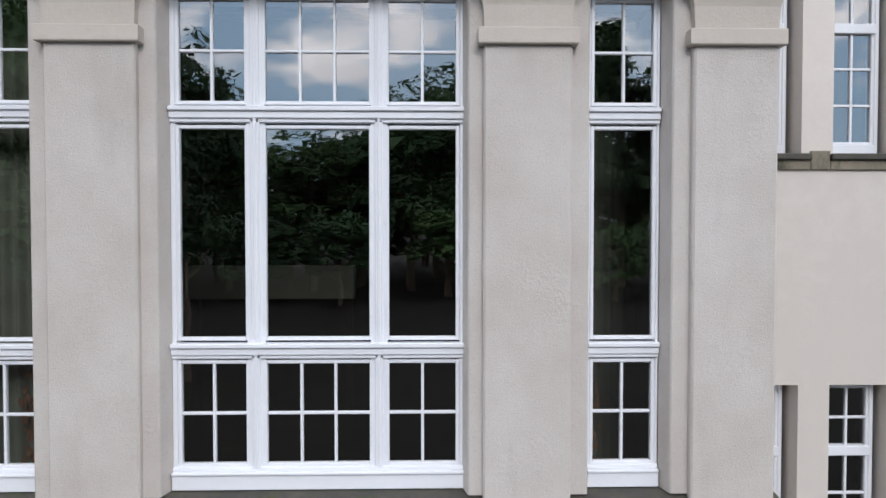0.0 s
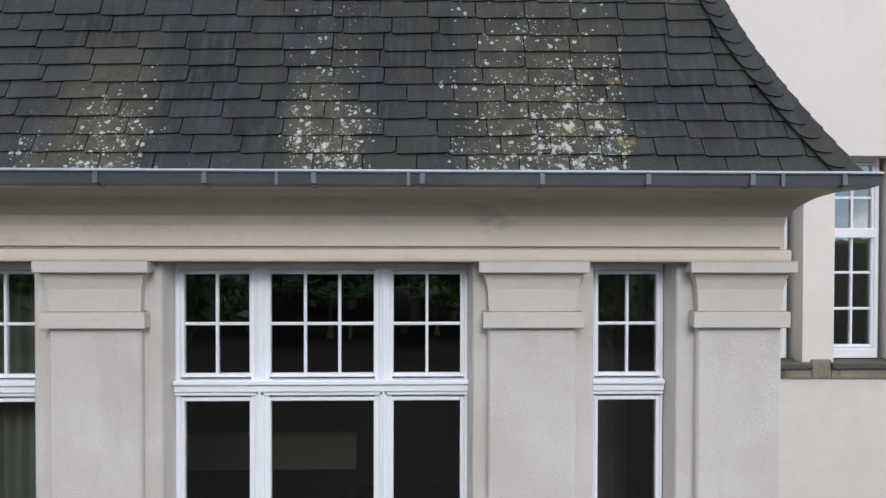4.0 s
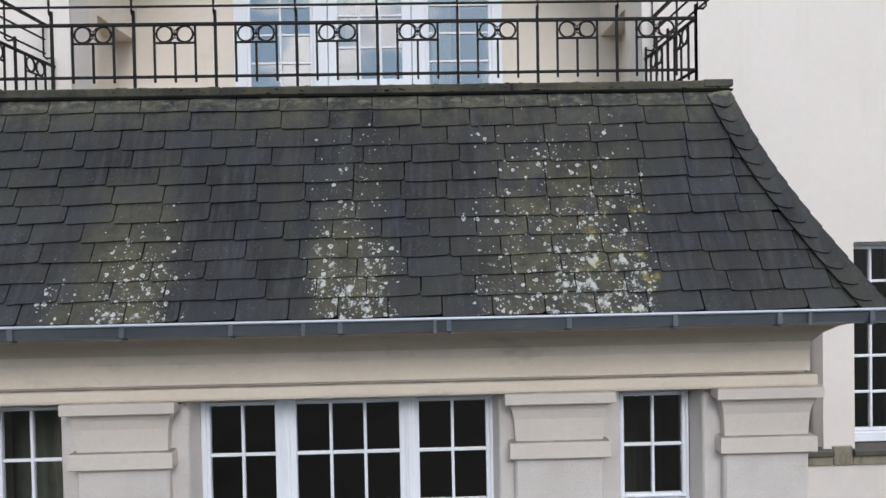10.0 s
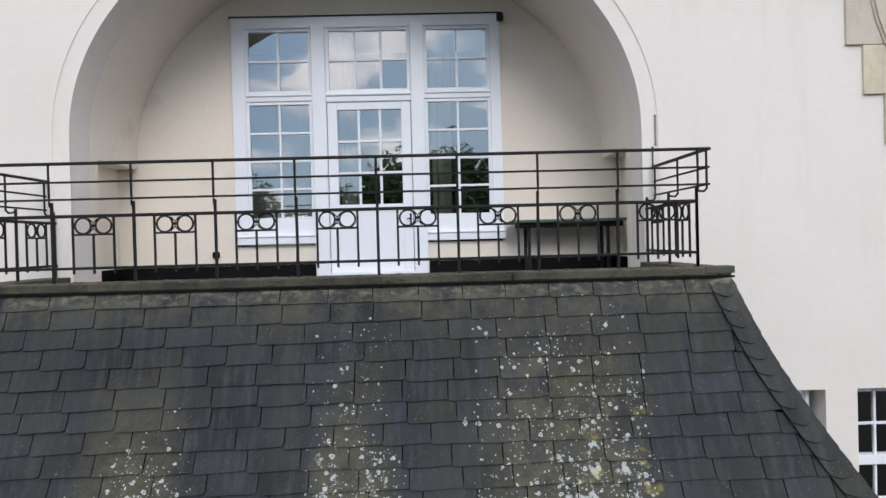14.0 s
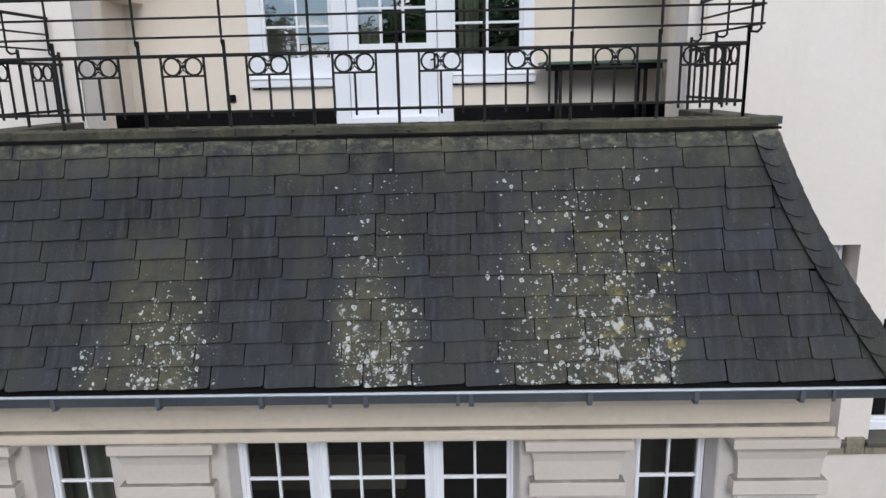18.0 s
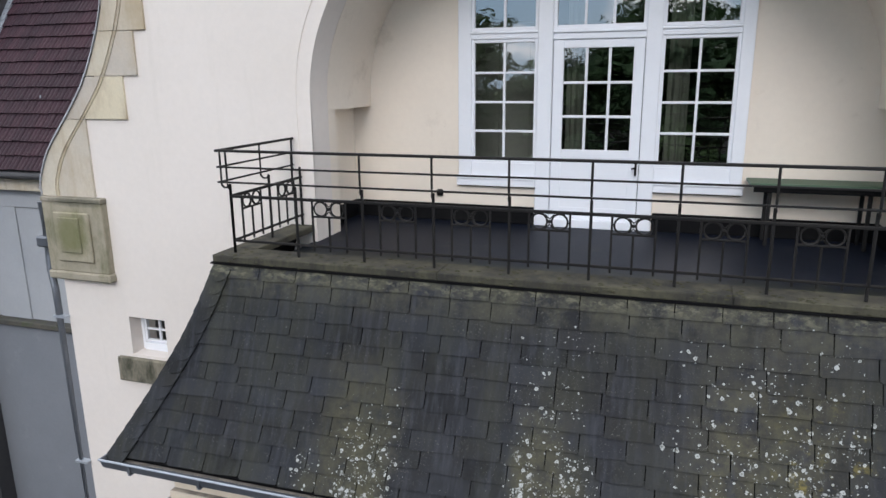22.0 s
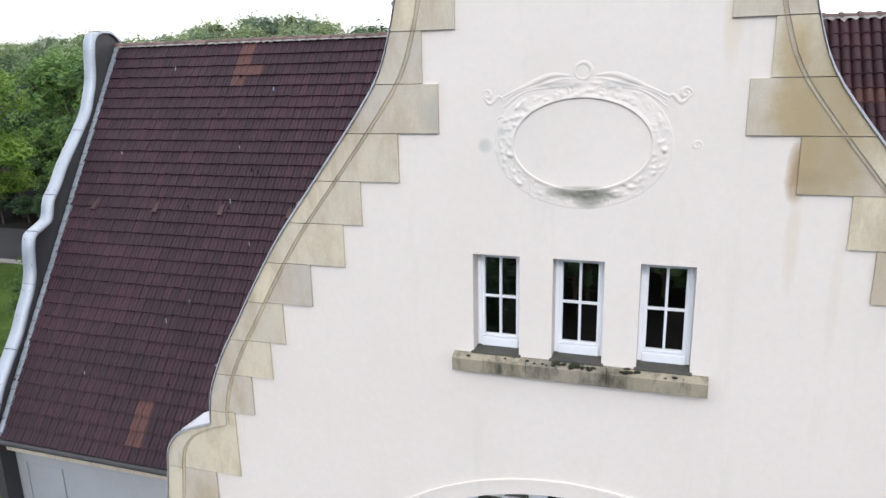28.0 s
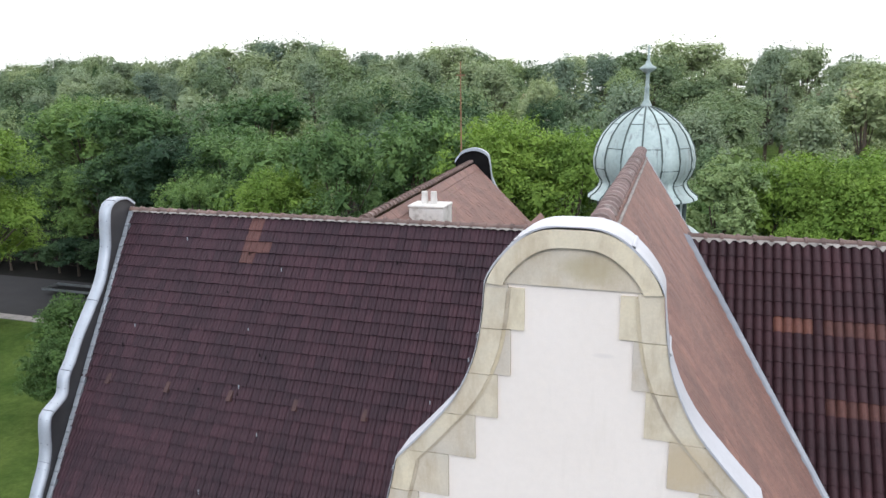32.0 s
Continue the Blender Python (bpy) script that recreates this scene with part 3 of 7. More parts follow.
def leaf_material(name, a, b, dark, low=(0.72, 0.79, 0.9), high=(1.5, 1.42, 1.15)):
    m, n, l, p = nodes_of(name)
    g = n.new("ShaderNodeNewGeometry")
    oi = n.new("ShaderNodeObjectInfo")
    c = mix(n, l, g.outputs["Random Per Island"], a, b)
    c = mix(n, l, math_node(n, l, "MULTIPLY", ramp(n, l, noise_node(n, l, 0.35, 4.0, 0.6), 0.4, 0.65), 0.7), c, dark)
    v = ramp(n, l, oi.outputs["Random"], 0.0, 1.0, low, high)
    c = mix(n, l, 1.0, c, v, "MULTIPLY")
    l.new(c, p.inputs["Base Color"])
    p.inputs["Roughness"].default_value = 0.6
    p.inputs["Specular IOR Level"].default_value = 0.1
    tr = n.new("ShaderNodeBsdfTranslucent")
    l.new(mix(n, l, 1.0, c, (1.2, 1.25, 0.7), "MULTIPLY"), tr.inputs["Color"])
    ms = n.new("ShaderNodeMixShader")
    ms.inputs[0].default_value = 0.18
    l.new(p.outputs[0], ms.inputs[1])
    l.new(tr.outputs[0], ms.inputs[2])
    l.new(ms.outputs[0], n["Material Output"].inputs["Surface"])
    return m


leaf_mid = leaf_material("leaf_mid", (0.085, 0.155, 0.062), (0.15, 0.235, 0.085), (0.06, 0.115, 0.052))
leaf_bright = leaf_material("leaf_bright", (0.13, 0.215, 0.044), (0.185, 0.285, 0.060), (0.09, 0.165, 0.036), (0.92, 0.95, 1.0), (1.2, 1.16, 1.05))
leaf_bush = leaf_material("leaf_bush", (0.055, 0.105, 0.034), (0.10, 0.17, 0.052), (0.035, 0.07, 0.025), (0.95, 0.95, 0.95), (1.1, 1.1, 1.1))
leaf_dark = leaf_material("leaf_dark", (0.05, 0.092, 0.05), (0.078, 0.13, 0.066), (0.038, 0.072, 0.042))
# shade on the park trees' north side is put into this leaf colour
leaf_shade = leaf_material("leaf_shade", (0.028, 0.052, 0.026), (0.045, 0.075, 0.036), (0.02, 0.04, 0.022))
leaf_grey = leaf_material("leaf_grey", (0.14, 0.205, 0.11), (0.195, 0.27, 0.145), (0.105, 0.165, 0.09))
# distance haze is mixed into these two leaf colours, paler and greyer
leaf_far_haze = leaf_material("leaf_far_haze", (0.195, 0.25, 0.165), (0.26, 0.315, 0.215), (0.16, 0.21, 0.14))
leaf_far_dark_haze = leaf_material("leaf_far_dark_haze", (0.13, 0.185, 0.11), (0.185, 0.245, 0.145), (0.10, 0.148, 0.09))
leaf_purple = leaf_material("leaf_purple", (0.05, 0.025, 0.035), (0.07, 0.03, 0.04), (0.03, 0.018, 0.025))
moss_olive = surface("moss_olive", (0.038, 0.037, 0.018), (0.070, 0.066, 0.040), 0.95, 9.0, 60.0)
moss_black = surface("moss_black", (0.012, 0.013, 0.008), (0.030, 0.034, 0.014), 0.95, 9.0, 60.0)
bark = surface("bark", (0.09, 0.07, 0.05), (0.06, 0.05, 0.04), 0.95, 3.0, 20.0)


def lawn_material():
    """Mown grass with paler, longer patches and scattered daisies."""
    m, n, l, p = nodes_of("lawn")
    big = ramp(n, l, noise_node(n, l, 0.22, 5.0, 0.7), 0.35, 0.65)
    c = mix(n, l, big, (0.034, 0.068, 0.014), (0.080, 0.122, 0.030))
    c = mix(n, l, 0.8, c, ramp(n, l, noise_node(n, l, 2.2, 8.0, 0.85), 0.32, 0.68, (0.45, 0.5, 0.4), (1.5, 1.4, 1.4)), "MULTIPLY")
    d = ramp(n, l, noise_node(n, l, 5.0, 6.0, 0.9), 0.62, 0.72)
    c = mix(n, l, math_node(n, l, "MULTIPLY", math_node(n, l, "MULTIPLY", d, big), 0.6), c, (0.45, 0.46, 0.40))
    l.new(c, p.inputs["Base Color"])
    p.inputs["Roughness"].default_value, p.inputs["Specular IOR Level"].default_value = 0.9, 0.05
    bump(n, l, p, noise_node(n, l, 6.0, 6.0, 0.8), 0.8, 0.10)
    return m


lawn = lawn_material()


# ---- mesh helpers ----
def part(name, bm, material, parent=None, label="", smooth=False):
    """Links a bmesh as one mesh object, under a thing or a part if parent is given."""
    me = bpy.data.meshes.new(name)
    if len(bm.faces) > 1:
        bmesh.ops.recalc_face_normals(bm, faces=bm.faces[:])
    bm.to_mesh(me)
    bm.free()
    me.materials.append(material)
    if smooth:
        me.polygons.foreach_set("use_smooth", [True] * len(me.polygons))
    ob = new(name, me)
    if parent is not None:
        ob.parent = parent
    if label:
        ob["label"] = label
    return ob


def thing(name, label, category, group="", kind="", at=(0, 0, 0)):
    ob = new(name)
    ob.location = at
    ob.empty_display_size = 0.1
    return tagged(ob, label, category, group, kind)


def box(bm, x0, x1, y0, y1, z0, z1, bevel=0.0):
    vs = [bm.verts.new((x, y, z)) for x in (x0, x1) for y in (y0, y1) for z in (z0, z1)]
    fs = [bm.faces.new([vs[i] for i in q]) for q in ((0, 1, 3, 2), (4, 6, 7, 5), (0, 4, 5, 1), (2, 3, 7, 6), (0, 2, 6, 4), (1, 5, 7, 3))]
    if bevel:
        es = list({e for f in fs for e in f.edges})
        bmesh.ops.bevel(bm, geom=es, offset=bevel, segments=1, affect="EDGES", profile=0.5)
    return bm


def boxes(*rows, bevel=0.0):
    bm = bmesh.new()
    for r in rows:
        sub = bmesh.new()
        box(sub, *r, bevel=bevel)
        tmp = bpy.data.meshes.new("tmp")
        sub.to_mesh(tmp)
        sub.free()
        bm.from_mesh(tmp)
        bpy.data.meshes.remove(tmp)
    return bm


def prism(pts, y0, y1, bm=None):
    """A solid from an outline in (x, z), between two depths y."""
    bm = bm or bmesh.new()
    a = [bm.verts.new((x, y0, z)) for x, z in pts]
    b = [bm.verts.new((x, y1, z)) for x, z in pts]
    bm.faces.new(a)
    bm.faces.new(b[::-1])
    for i in range(len(pts)):
        j = (i + 1) % len(pts)
        bm.faces.new((a[i], b[i], b[j], a[j]))
    return bm


def prism_x(pts, x0, x1, bm=None):
    """A solid from an outline in (y, z), between two x."""
    bm = bm or bmesh.new()
    a = [bm.verts.new((x0, y, z)) for y, z in pts]
    b = [bm.verts.new((x1, y, z)) for y, z in pts]
    bm.faces.new(a)
    bm.faces.new(b[::-1])
    for i in range(len(pts)):
        j = (i + 1) % len(pts)
        bm.faces.new((a[i], b[i], b[j], a[j]))
    return bm


def rod(bm, a, b, r, sides=6, r2=None):
    """A round bar between two points."""
    a, b = Vector(a), Vector(b)
    q = (b - a).to_track_quat("Z", "Y")
    rings = []
    for p, rr in ((a, r), (b, r if r2 is None else r2)):
        rings.append([bm.verts.new(p + q @ Vector((rr * math.cos(k * math.tau / sides), rr * math.sin(k * math.tau / sides), 0))) for k in range(sides)])
    for k in range(sides):
        j = (k + 1) % sides
        bm.faces.new((rings[0][k], rings[0][j], rings[1][j], rings[1][k]))
    bm.faces.new(rings[0][::-1])
    bm.faces.new(rings[1])
    return bm


def tube(bm, pts, r, sides=8):
    """A round pipe along a line of points."""
    rings = []
    for i, p in enumerate(pts):
        d = Vector(pts[min(i + 1, len(pts) - 1)]) - Vector(pts[max(i - 1, 0)])
        q = d.to_track_quat("Z", "Y")
        rings.append([bm.verts.new(Vector(p) + q @ Vector((r * math.cos(k * math.tau / sides), r * math.sin(k * math.tau / sides), 0))) for k in range(sides)])
    for u, v in zip(rings, rings[1:]):
        for k in range(sides):
            j = (k + 1) % sides
            bm.faces.new((u[k], u[j], v[j], v[k]))
    bm.faces.new(rings[0][::-1])
    bm.faces.new(rings[-1])
    return bm


def sweep(bm, profile, xl, xr, yf, yb):
    """A moulding round three sides of a block: profile rows are (how far it stands out, height)."""
    rings = []
    for o, z in profile:
        rings.append([bm.verts.new(p) for p in ((xl - o, yb, z), (xl - o, yf - o, z), (xr + o, yf - o, z), (xr + o, yb, z))])
    for u, v in zip(rings, rings[1:]):
        for k in range(3):
            bm.faces.new((u[k], u[k + 1], v[k + 1], v[k]))
    return bm


def interp(x, rows):
    return float(np.interp(x, [r[0] for r in rows], [r[1] for r in rows]))


def rounded(pts, steps=5):
    """The same outline with its corners drawn through by a smooth curve."""
    q = [pts[0]] + list(pts) + [pts[-1]]
    out = []
    for a, b, c, d in zip(q, q[1:], q[2:], q[3:]):
        for k in range(steps):
            t = k / steps
            out.append(tuple(0.5 * (2 * b[i] + (c[i] - a[i]) * t + (2 * a[i] - 5 * b[i] + 4 * c[i] - d[i]) * t * t + (3 * b[i] - a[i] - 3 * c[i] + d[i]) * t ** 3) for i in range(2)))
    return out + [tuple(pts[-1])]


# ---- ground ----
def sheet(name, x0, x1, y0, y1, z, material, nx=1, ny=1, label="", category="ground"):
    bm = bmesh.new()
    vs = [[bm.verts.new((x0 + (x1 - x0) * i / nx, y0 + (y1 - y0) * j / ny, z)) for j in range(ny + 1)] for i in range(nx + 1)]
    for i in range(nx):
        for j in range(ny):
            bm.faces.new((vs[i][j], vs[i + 1][j], vs[i + 1][j + 1], vs[i][j + 1]))
    return tagged(part(name, bm, material), label, category, "", "structure")


# dark colour stands in for the shade of the park trees
sheet("forecourt", -700, 700, -700, 6.9, 0.03, shade_and_soil, 1, 1, "ground before the house, shade of the park trees put into its dark colour", "forecourt")
sheet("planting_bed", -30, -7.2, 6.9, 11.9, 0.03, shade_and_soil, 1, 1, "dark soil bed along the wing wall", "planting bed")
sheet("ground", -2500, 2500, -2500, 2500, 0.0, lawn, 8, 8, "green lawn with small white daisies reaching the horizon")

# ---- bay of the ground floor ----
BF = 5.144                     # pilaster face of the bay
XL, XR = -4.42, 2.46           # its side walls
WALL_Y, GLASS_Y = 5.21, 5.38   # recessed wall strips, window frames
GY, GX = 6.95, -0.93           # gable wall face and its centre line
OPENINGS = ((-3.66, -3.03), (-2.105, 0.175), (1.075, 1.695))
SPLAY = 0.035                  # how far the reveals close in towards the frames
W_LO, W_HI = 2.78, 6.58

bay = thing("bay_wall", "rendered bay with rough pilasters and plain recessed strips between the windows", "wall", kind="structure")
edges = [XL + 0.03] + [e for o in OPENINGS for e in o] + [XR - 0.03]
for k in range(0, len(edges), 2):
    a, b = edges[k], edges[k + 1]
    sa, sb = (0.0 if k == 0 else SPLAY), (0.0 if k == len(edges) - 2 else SPLAY)
    strip = bmesh.new()
    # darkness under the canopy is painted into this sheet
    foot = [(a, WALL_Y + 0.012), (a + 0.012, WALL_Y), (b - 0.012, WALL_Y), (b, WALL_Y + 0.012), (b + sb, 5.37), (b + sb, 5.62), (a - sa, 5.62), (a - sa, 5.37)]
    lo_ring, hi_ring = ([strip.verts.new((x, yy, z)) for x, yy in foot] for z in (W_LO, 6.62))
    strip.faces.new(lo_ring)
    strip.faces.new(hi_ring[::-1])
    for i in range(len(foot)):
        j = (i + 1) % len(foot)
        strip.faces.new((lo_ring[i], lo_ring[j], hi_ring[j], hi_ring[i]))
    part("wall_strip", strip, stucco, bay)
part("side_wall", boxes((XL, XL + 0.35, 5.62, GY, 0, 6.9)), stucco, bay)
part("side_wall", boxes((XR - 0.35, XR, 5.62, GY, 0, 6.9)), stucco, bay)
part("plinth", boxes((XL - 0.02, XR + 0.02, 5.02, 5.62, 0, 2.70)), stucco, bay)
part("ledge", prism_x([(4.96, 2.66), (4.96, 2.72), (5.40, 2.785), (5.62, 2.785), (5.62, 2.66)], XL - 0.06, XR + 0.06), sill_slate, bay, "dark weathered stone ledge below the windows")
for x0, x1 in ((-4.42, -3.79), (-2.89, -2.23), (0.285, 0.935), (1.83, 2.46)):
    part("pilaster", boxes((x0, x1, BF, WALL_Y + 0.02, 2.74, 6.14), bevel=0.015), stucco, bay)
    cap = bmesh.new()
    prof = [(0.0, 6.112), (0.036, 6.114), (0.042, 6.122), (0.042, 6.225), (0.036, 6.234), (-0.004, 6.238), (0.0, 6.30), (0.006, 6.40), (0.022, 6.47), (0.038, 6.505), (0.040, 6.516), (0.070, 6.518), (0.076, 6.526), (0.076, 6.598), (0.068, 6.606), (0.0, 6.610)]
    sweep(cap, prof, x0, x1, BF, WALL_Y + 0.02)
    part("capital", cap, capital_render, bay)
fr = bmesh.new()
sweep(fr, [(0.0, 6.60), (0.034, 6.602), (0.040, 6.62), (0.040, 6.682), (0.034, 6.690), (-0.022, 6.694), (-0.022, 6.708), (0.006, 6.712), (0.004, 6.86), (0.015, 6.93), (0.07, 7.0), (0.15, 7.06), (0.27, 7.105), (0.36, 7.115), (0.36, 7.15), (0.0, 7.16)], XL, XR, BF - 0.01, GY)
part("frieze", fr, trim_render, bay, "smooth plastered frieze curving out under the eaves")
part("lintel", boxes((XL + 0.03, XR - 0.03, BF + 0.01, 5.62, 6.585, 7.12)), trim_render, bay)


def glazed(win, x0, x1, z0, z1, cols, rows, y, bars=0.022, rim=0.0, name="sash"):
    """A sash: panes in a grid with bars between, under the window thing."""
    sash = None
    if rim:
        sash = part(name, boxes((x0 - rim, x0, y - 0.012, y + 0.04, z0 - rim, z1 + rim), (x1, x1 + rim, y - 0.012, y + 0.04, z0 - rim, z1 + rim), (x0, x1, y - 0.010, y + 0.04, z0 - rim, z0), (x0, x1, y - 0.010, y + 0.04, z1, z1 + rim), bevel=0.005), white_paint, win)
    owner = sash or win
    dx, dz = (x1 - x0) / cols, (z1 - z0) / rows
    for i in range(1, cols):
        part("glazing_bar", boxes((x0 + i * dx - bars / 2, x0 + i * dx + bars / 2, y - 0.006, y + 0.034, z0, z1), bevel=0.004), white_paint, owner)
    for j in range(1, rows):
        part("glazing_bar", boxes((x0, x1, y - 0.002, y + 0.030, z0 + j * dz - bars / 2, z0 + j * dz + bars / 2), bevel=0.004), white_paint, owner)
    for i in range(cols):
        for j in range(rows):
            tilt = random.uniform(-1, 1) * 0.0025, random.uniform(-1, 1) * 0.0035
            bm = bmesh.new()
            vs = [bm.verts.new((x0 + (i + a) * dx, y + 0.016 + (a - 0.5) * tilt[0] + (b - 0.5) * tilt[1], z0 + (j + b) * dz)) for a, b in ((0, 0), (1, 0), (1, 1), (0, 1))]
            bm.faces.new(vs)
            ob = part("pane", bm, glass, owner)
            ob.visible_shadow = False
    return sash


def bay_window(n, x0, x1, columns, label):
    """A tall three-part window: small panes below and above, one large pane between, with moulded transoms."""
    win = thing("window_%d" % n, label, "window", "bay windows", "structure")
    y = GLASS_Y
    part("window_frame", boxes((x0, columns[0][0] - 0.03, y - 0.015, y + 0.08, W_LO, W_HI), (columns[-1][1] + 0.03, x1, y - 0.015, y + 0.08, W_LO, W_HI), (x0, x1, y - 0.012, y + 0.08, 6.525, W_HI), bevel=0.008), white_paint, win)
    part("sill_rail", boxes((x0, x1, y - 0.05, y + 0.08, W_LO + 0.005, 2.90), (x0, x1, y - 0.065, y, 2.90, 2.925), (x0, x1, y - 0.03, y + 0.06, 2.925, 2.955), bevel=0.006), white_paint, win, "white bottom rail with flaking paint")
    for z0, z1 in ((3.785, 3.905), (5.575, 5.695)):
        part("transom", boxes((x0, x1, y - 0.045, y + 0.08, z0 + 0.03, z1 - 0.035), (x0, x1, y - 0.065, y + 0.06, z1 - 0.035, z1), (x0, x1, y - 0.03, y + 0.06, z0, z0 + 0.03), bevel=0.006), white_paint, win)
    for (a0, a1, _), (b0, b1, _) in zip(columns, columns[1:]):
        m0, m1 = a1 + 0.03, b0 - 0.03
        c, w = (m0 + m1) / 2, (m1 - m0)
        part("mullion", boxes((m0 - 0.02, m1 + 0.02, y - 0.010, y + 0.07, 2.95, 6.55), (c - w * 0.34, c + w * 0.34, y - 0.03, y, 2.95, 6.55), (c - w * 0.13, c + w * 0.13, y - 0.042, y, 2.95, 6.55), bevel=0.005), white_paint, win)
    for c0, c1, k in columns:
        glazed(win, c0, c1, 2.98, 3.745, k, 2, y, rim=0.028)
        glazed(win, c0, c1, 3.95, 5.53, 1, 1, y, rim=0.028)
        glazed(win, c0, c1, 5.74, 6.495, k, 2, y, rim=0.028)
    return win


bay_window(1, -2.068, 0.150, ((-2.0, -1.51, 2), (-1.35, -0.57, 3), (-0.42, 0.09, 2)), "wide white wooden window with small panes above and below")
bay_window(2, 1.10, 1.652, ((1.15, 1.60, 2),), "narrow white wooden window beside a rough pilaster")
bay_window(3, -3.62, -3.06, ((-3.56, -3.11, 2),), "narrow white wooden window with pale curtains behind")

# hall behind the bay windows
hall = thing("hall_room", "hall behind the bay windows with gloom put into its wall colour", "room", kind="structure")
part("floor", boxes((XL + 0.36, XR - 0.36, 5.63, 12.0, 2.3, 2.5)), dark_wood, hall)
part("back_wall", boxes((XL + 0.36, XR - 0.36, 12.0, 12.2, 2.5, 7.0)), room_gloom, hall)
part("side_wall", boxes((XL + 0.2, XL + 0.36, 5.63, 12.0, 2.5, 7.0)), room_gloom, hall)
part("side_wall", boxes((XR - 0.36, XR - 0.2, 5.63, 12.0, 2.5, 7.0)), room_gloom, hall)
part("hall_ceiling", boxes((XL + 0.2, XR - 0.2, 5.63, 12.2, 7.0, 7.1)), room_gloom, hall)
gallery = thing("gallery_parapet", "plain pale parapet inside the hall behind the window", "parapet")
part("panel", boxes((-3.1, -1.03, 8.6, 8.8, 3.92, 4.33), bevel=0.01), parapet_paint, gallery)
part("post", boxes((-3.05, -2.95, 8.64, 8.76, 2.5, 3.92)), dark_wood, gallery)
part("post", boxes((-1.15, -1.05, 8.64, 8.76, 2.5, 3.92)), dark_wood, gallery)


def curtain(x0, x1, y, z0, z1, label):
    """A hanging curtain with soft folds."""
    bm = bmesh.new()
    cols = []
    steps = 36
    for i in range(steps + 1):
        u = i / steps
        yy = y + 0.03 * math.sin(u * (x1 - x0) * 52) + 0.012 * math.sin(u * 31 + 1)
        cols.append([bm.verts.new((x0 + (x1 - x0) * u, yy + 0.01 * math.sin(9 * u + k), z0 + (z1 - z0) * k / 3)) for k in range(4)])
    for a, b in zip(cols, cols[1:]):
        for k in range(3):
            bm.faces.new((a[k], b[k], b[k + 1], a[k + 1]))
    return tagged(part("curtain", bm, curtain_cloth, smooth=True), label, "curtain", "curtains")


curtain(-3.75, -3.28, 5.72, 2.6, 6.6, "pale grey-green curtain hanging behind the narrow window")
curtain(1.10, 1.95, 6.45, 2.6, 6.6, "pale grey-green curtain hanging across the narrow window")
lamp_box = thing("wall_box", "dark box hanging on the hall's pale wall", "wall box")
part("box", boxes((1.28, 1.42, 6.9, 7.0, 4.2, 4.55), bevel=0.02), dark_wood, lamp_box)
for k in range(2):
    px = (-3.3, 1.18)[k]
    plant = thing("potted_plant", "reddish dried plant standing on the window ledge indoors", "plant", "window plants", at=(px, 5.66, 2.55))
    pot = bmesh.new()
    rod(pot, (0, 0, -0.05), (0, 0, 0.2), 0.07, 10, 0.09)
    part("pot", pot, terracotta, plant)
    lf = bmesh.new()
    for _ in range(90):
        a, h = random.uniform(0, 6.28), random.uniform(0.15, 1.25)
        r = random.uniform(0.01, 0.10)
        c = Vector((r * math.cos(a), r * math.sin(a) * 0.6, h))
        d = Vector((random.uniform(-0.03, 0.03), random.uniform(-0.02, 0.02), random.uniform(0.05, 0.12)))
        s = Vector((random.uniform(0.008, 0.02), 0.004, 0))
        lf.faces.new([lf.verts.new(c), lf.verts.new(c + s + d * 0.5), lf.verts.new(c + d), lf.verts.new(c - s + d * 0.5)])
    part("leaves", lf, terracotta, plant)

# ---- slate roof of the bay: heights with the depth of the slope ----
SLOPE = ((7.165, 4.765), (7.60, 5.006), (7.92, 5.17), (8.227, 5.315), (8.483, 5.414), (8.637, 5.469), (8.88, 5.548))
TOP_XL, TOP_XR, TOP_Y = -4.01, 2.03, 5.548


def slope_y(z):
    return interp(z, SLOPE)


def out_by(z):
    return TOP_Y - slope_y(z)


roof = thing("bay_roof", "steep hipped slate roof with white lichen and moss streaks", "roof", kind="structure")
deck = bmesh.new()
sweep(deck, [(out_by(z) - 0.035, z - 0.01) for z in (7.165, 7.6, 7.92, 8.227, 8.483, 8.637, 8.86)], TOP_XL, TOP_XR, TOP_Y, GY)
part("deck", deck, black_felt, roof)
part("deck_core", boxes((TOP_XL + 0.06, TOP_XR - 0.06, 5.60, 8.9, 8.3, 8.655)), bitumen, roof)

# gutter with brackets
gutter = thing("gutter", "grey zinc box gutter with folded brackets", "gutter")
GXL, GXR, GYF = -4.80, 2.88, 4.655
gb = bmesh.new()
ring = lambda o, z: [gb.verts.new(p) for p in ((GXL + o, GY, z), (GXL + o, GYF + o, z), (GXR - o, GYF + o, z), (GXR - o, GY, z))]
prof = [(0.13, 7.145), (0.115, 7.118), (0.06, 7.108), (0.02, 7.125), (0.004, 7.19), (-0.006, 7.198), (-0.004, 7.212), (0.010, 7.212), (0.012, 7.196), (0.03, 7.14), (0.13, 7.15)]
rings = [ring(o, z) for o, z in prof]
for u, v in zip(rings, rings[1:]):
    for k in range(3):
        gb.faces.new((u[k], u[k + 1], v[k + 1], v[k]))
part("trough", gb, zinc, gutter)
bead = bmesh.new()
tube(bead, [(GXL, GYF - 0.002, 7.208), (GXR, GYF - 0.002, 7.208)], 0.011)
part("bead", bead, zinc_light, gutter, "bright rolled front edge")
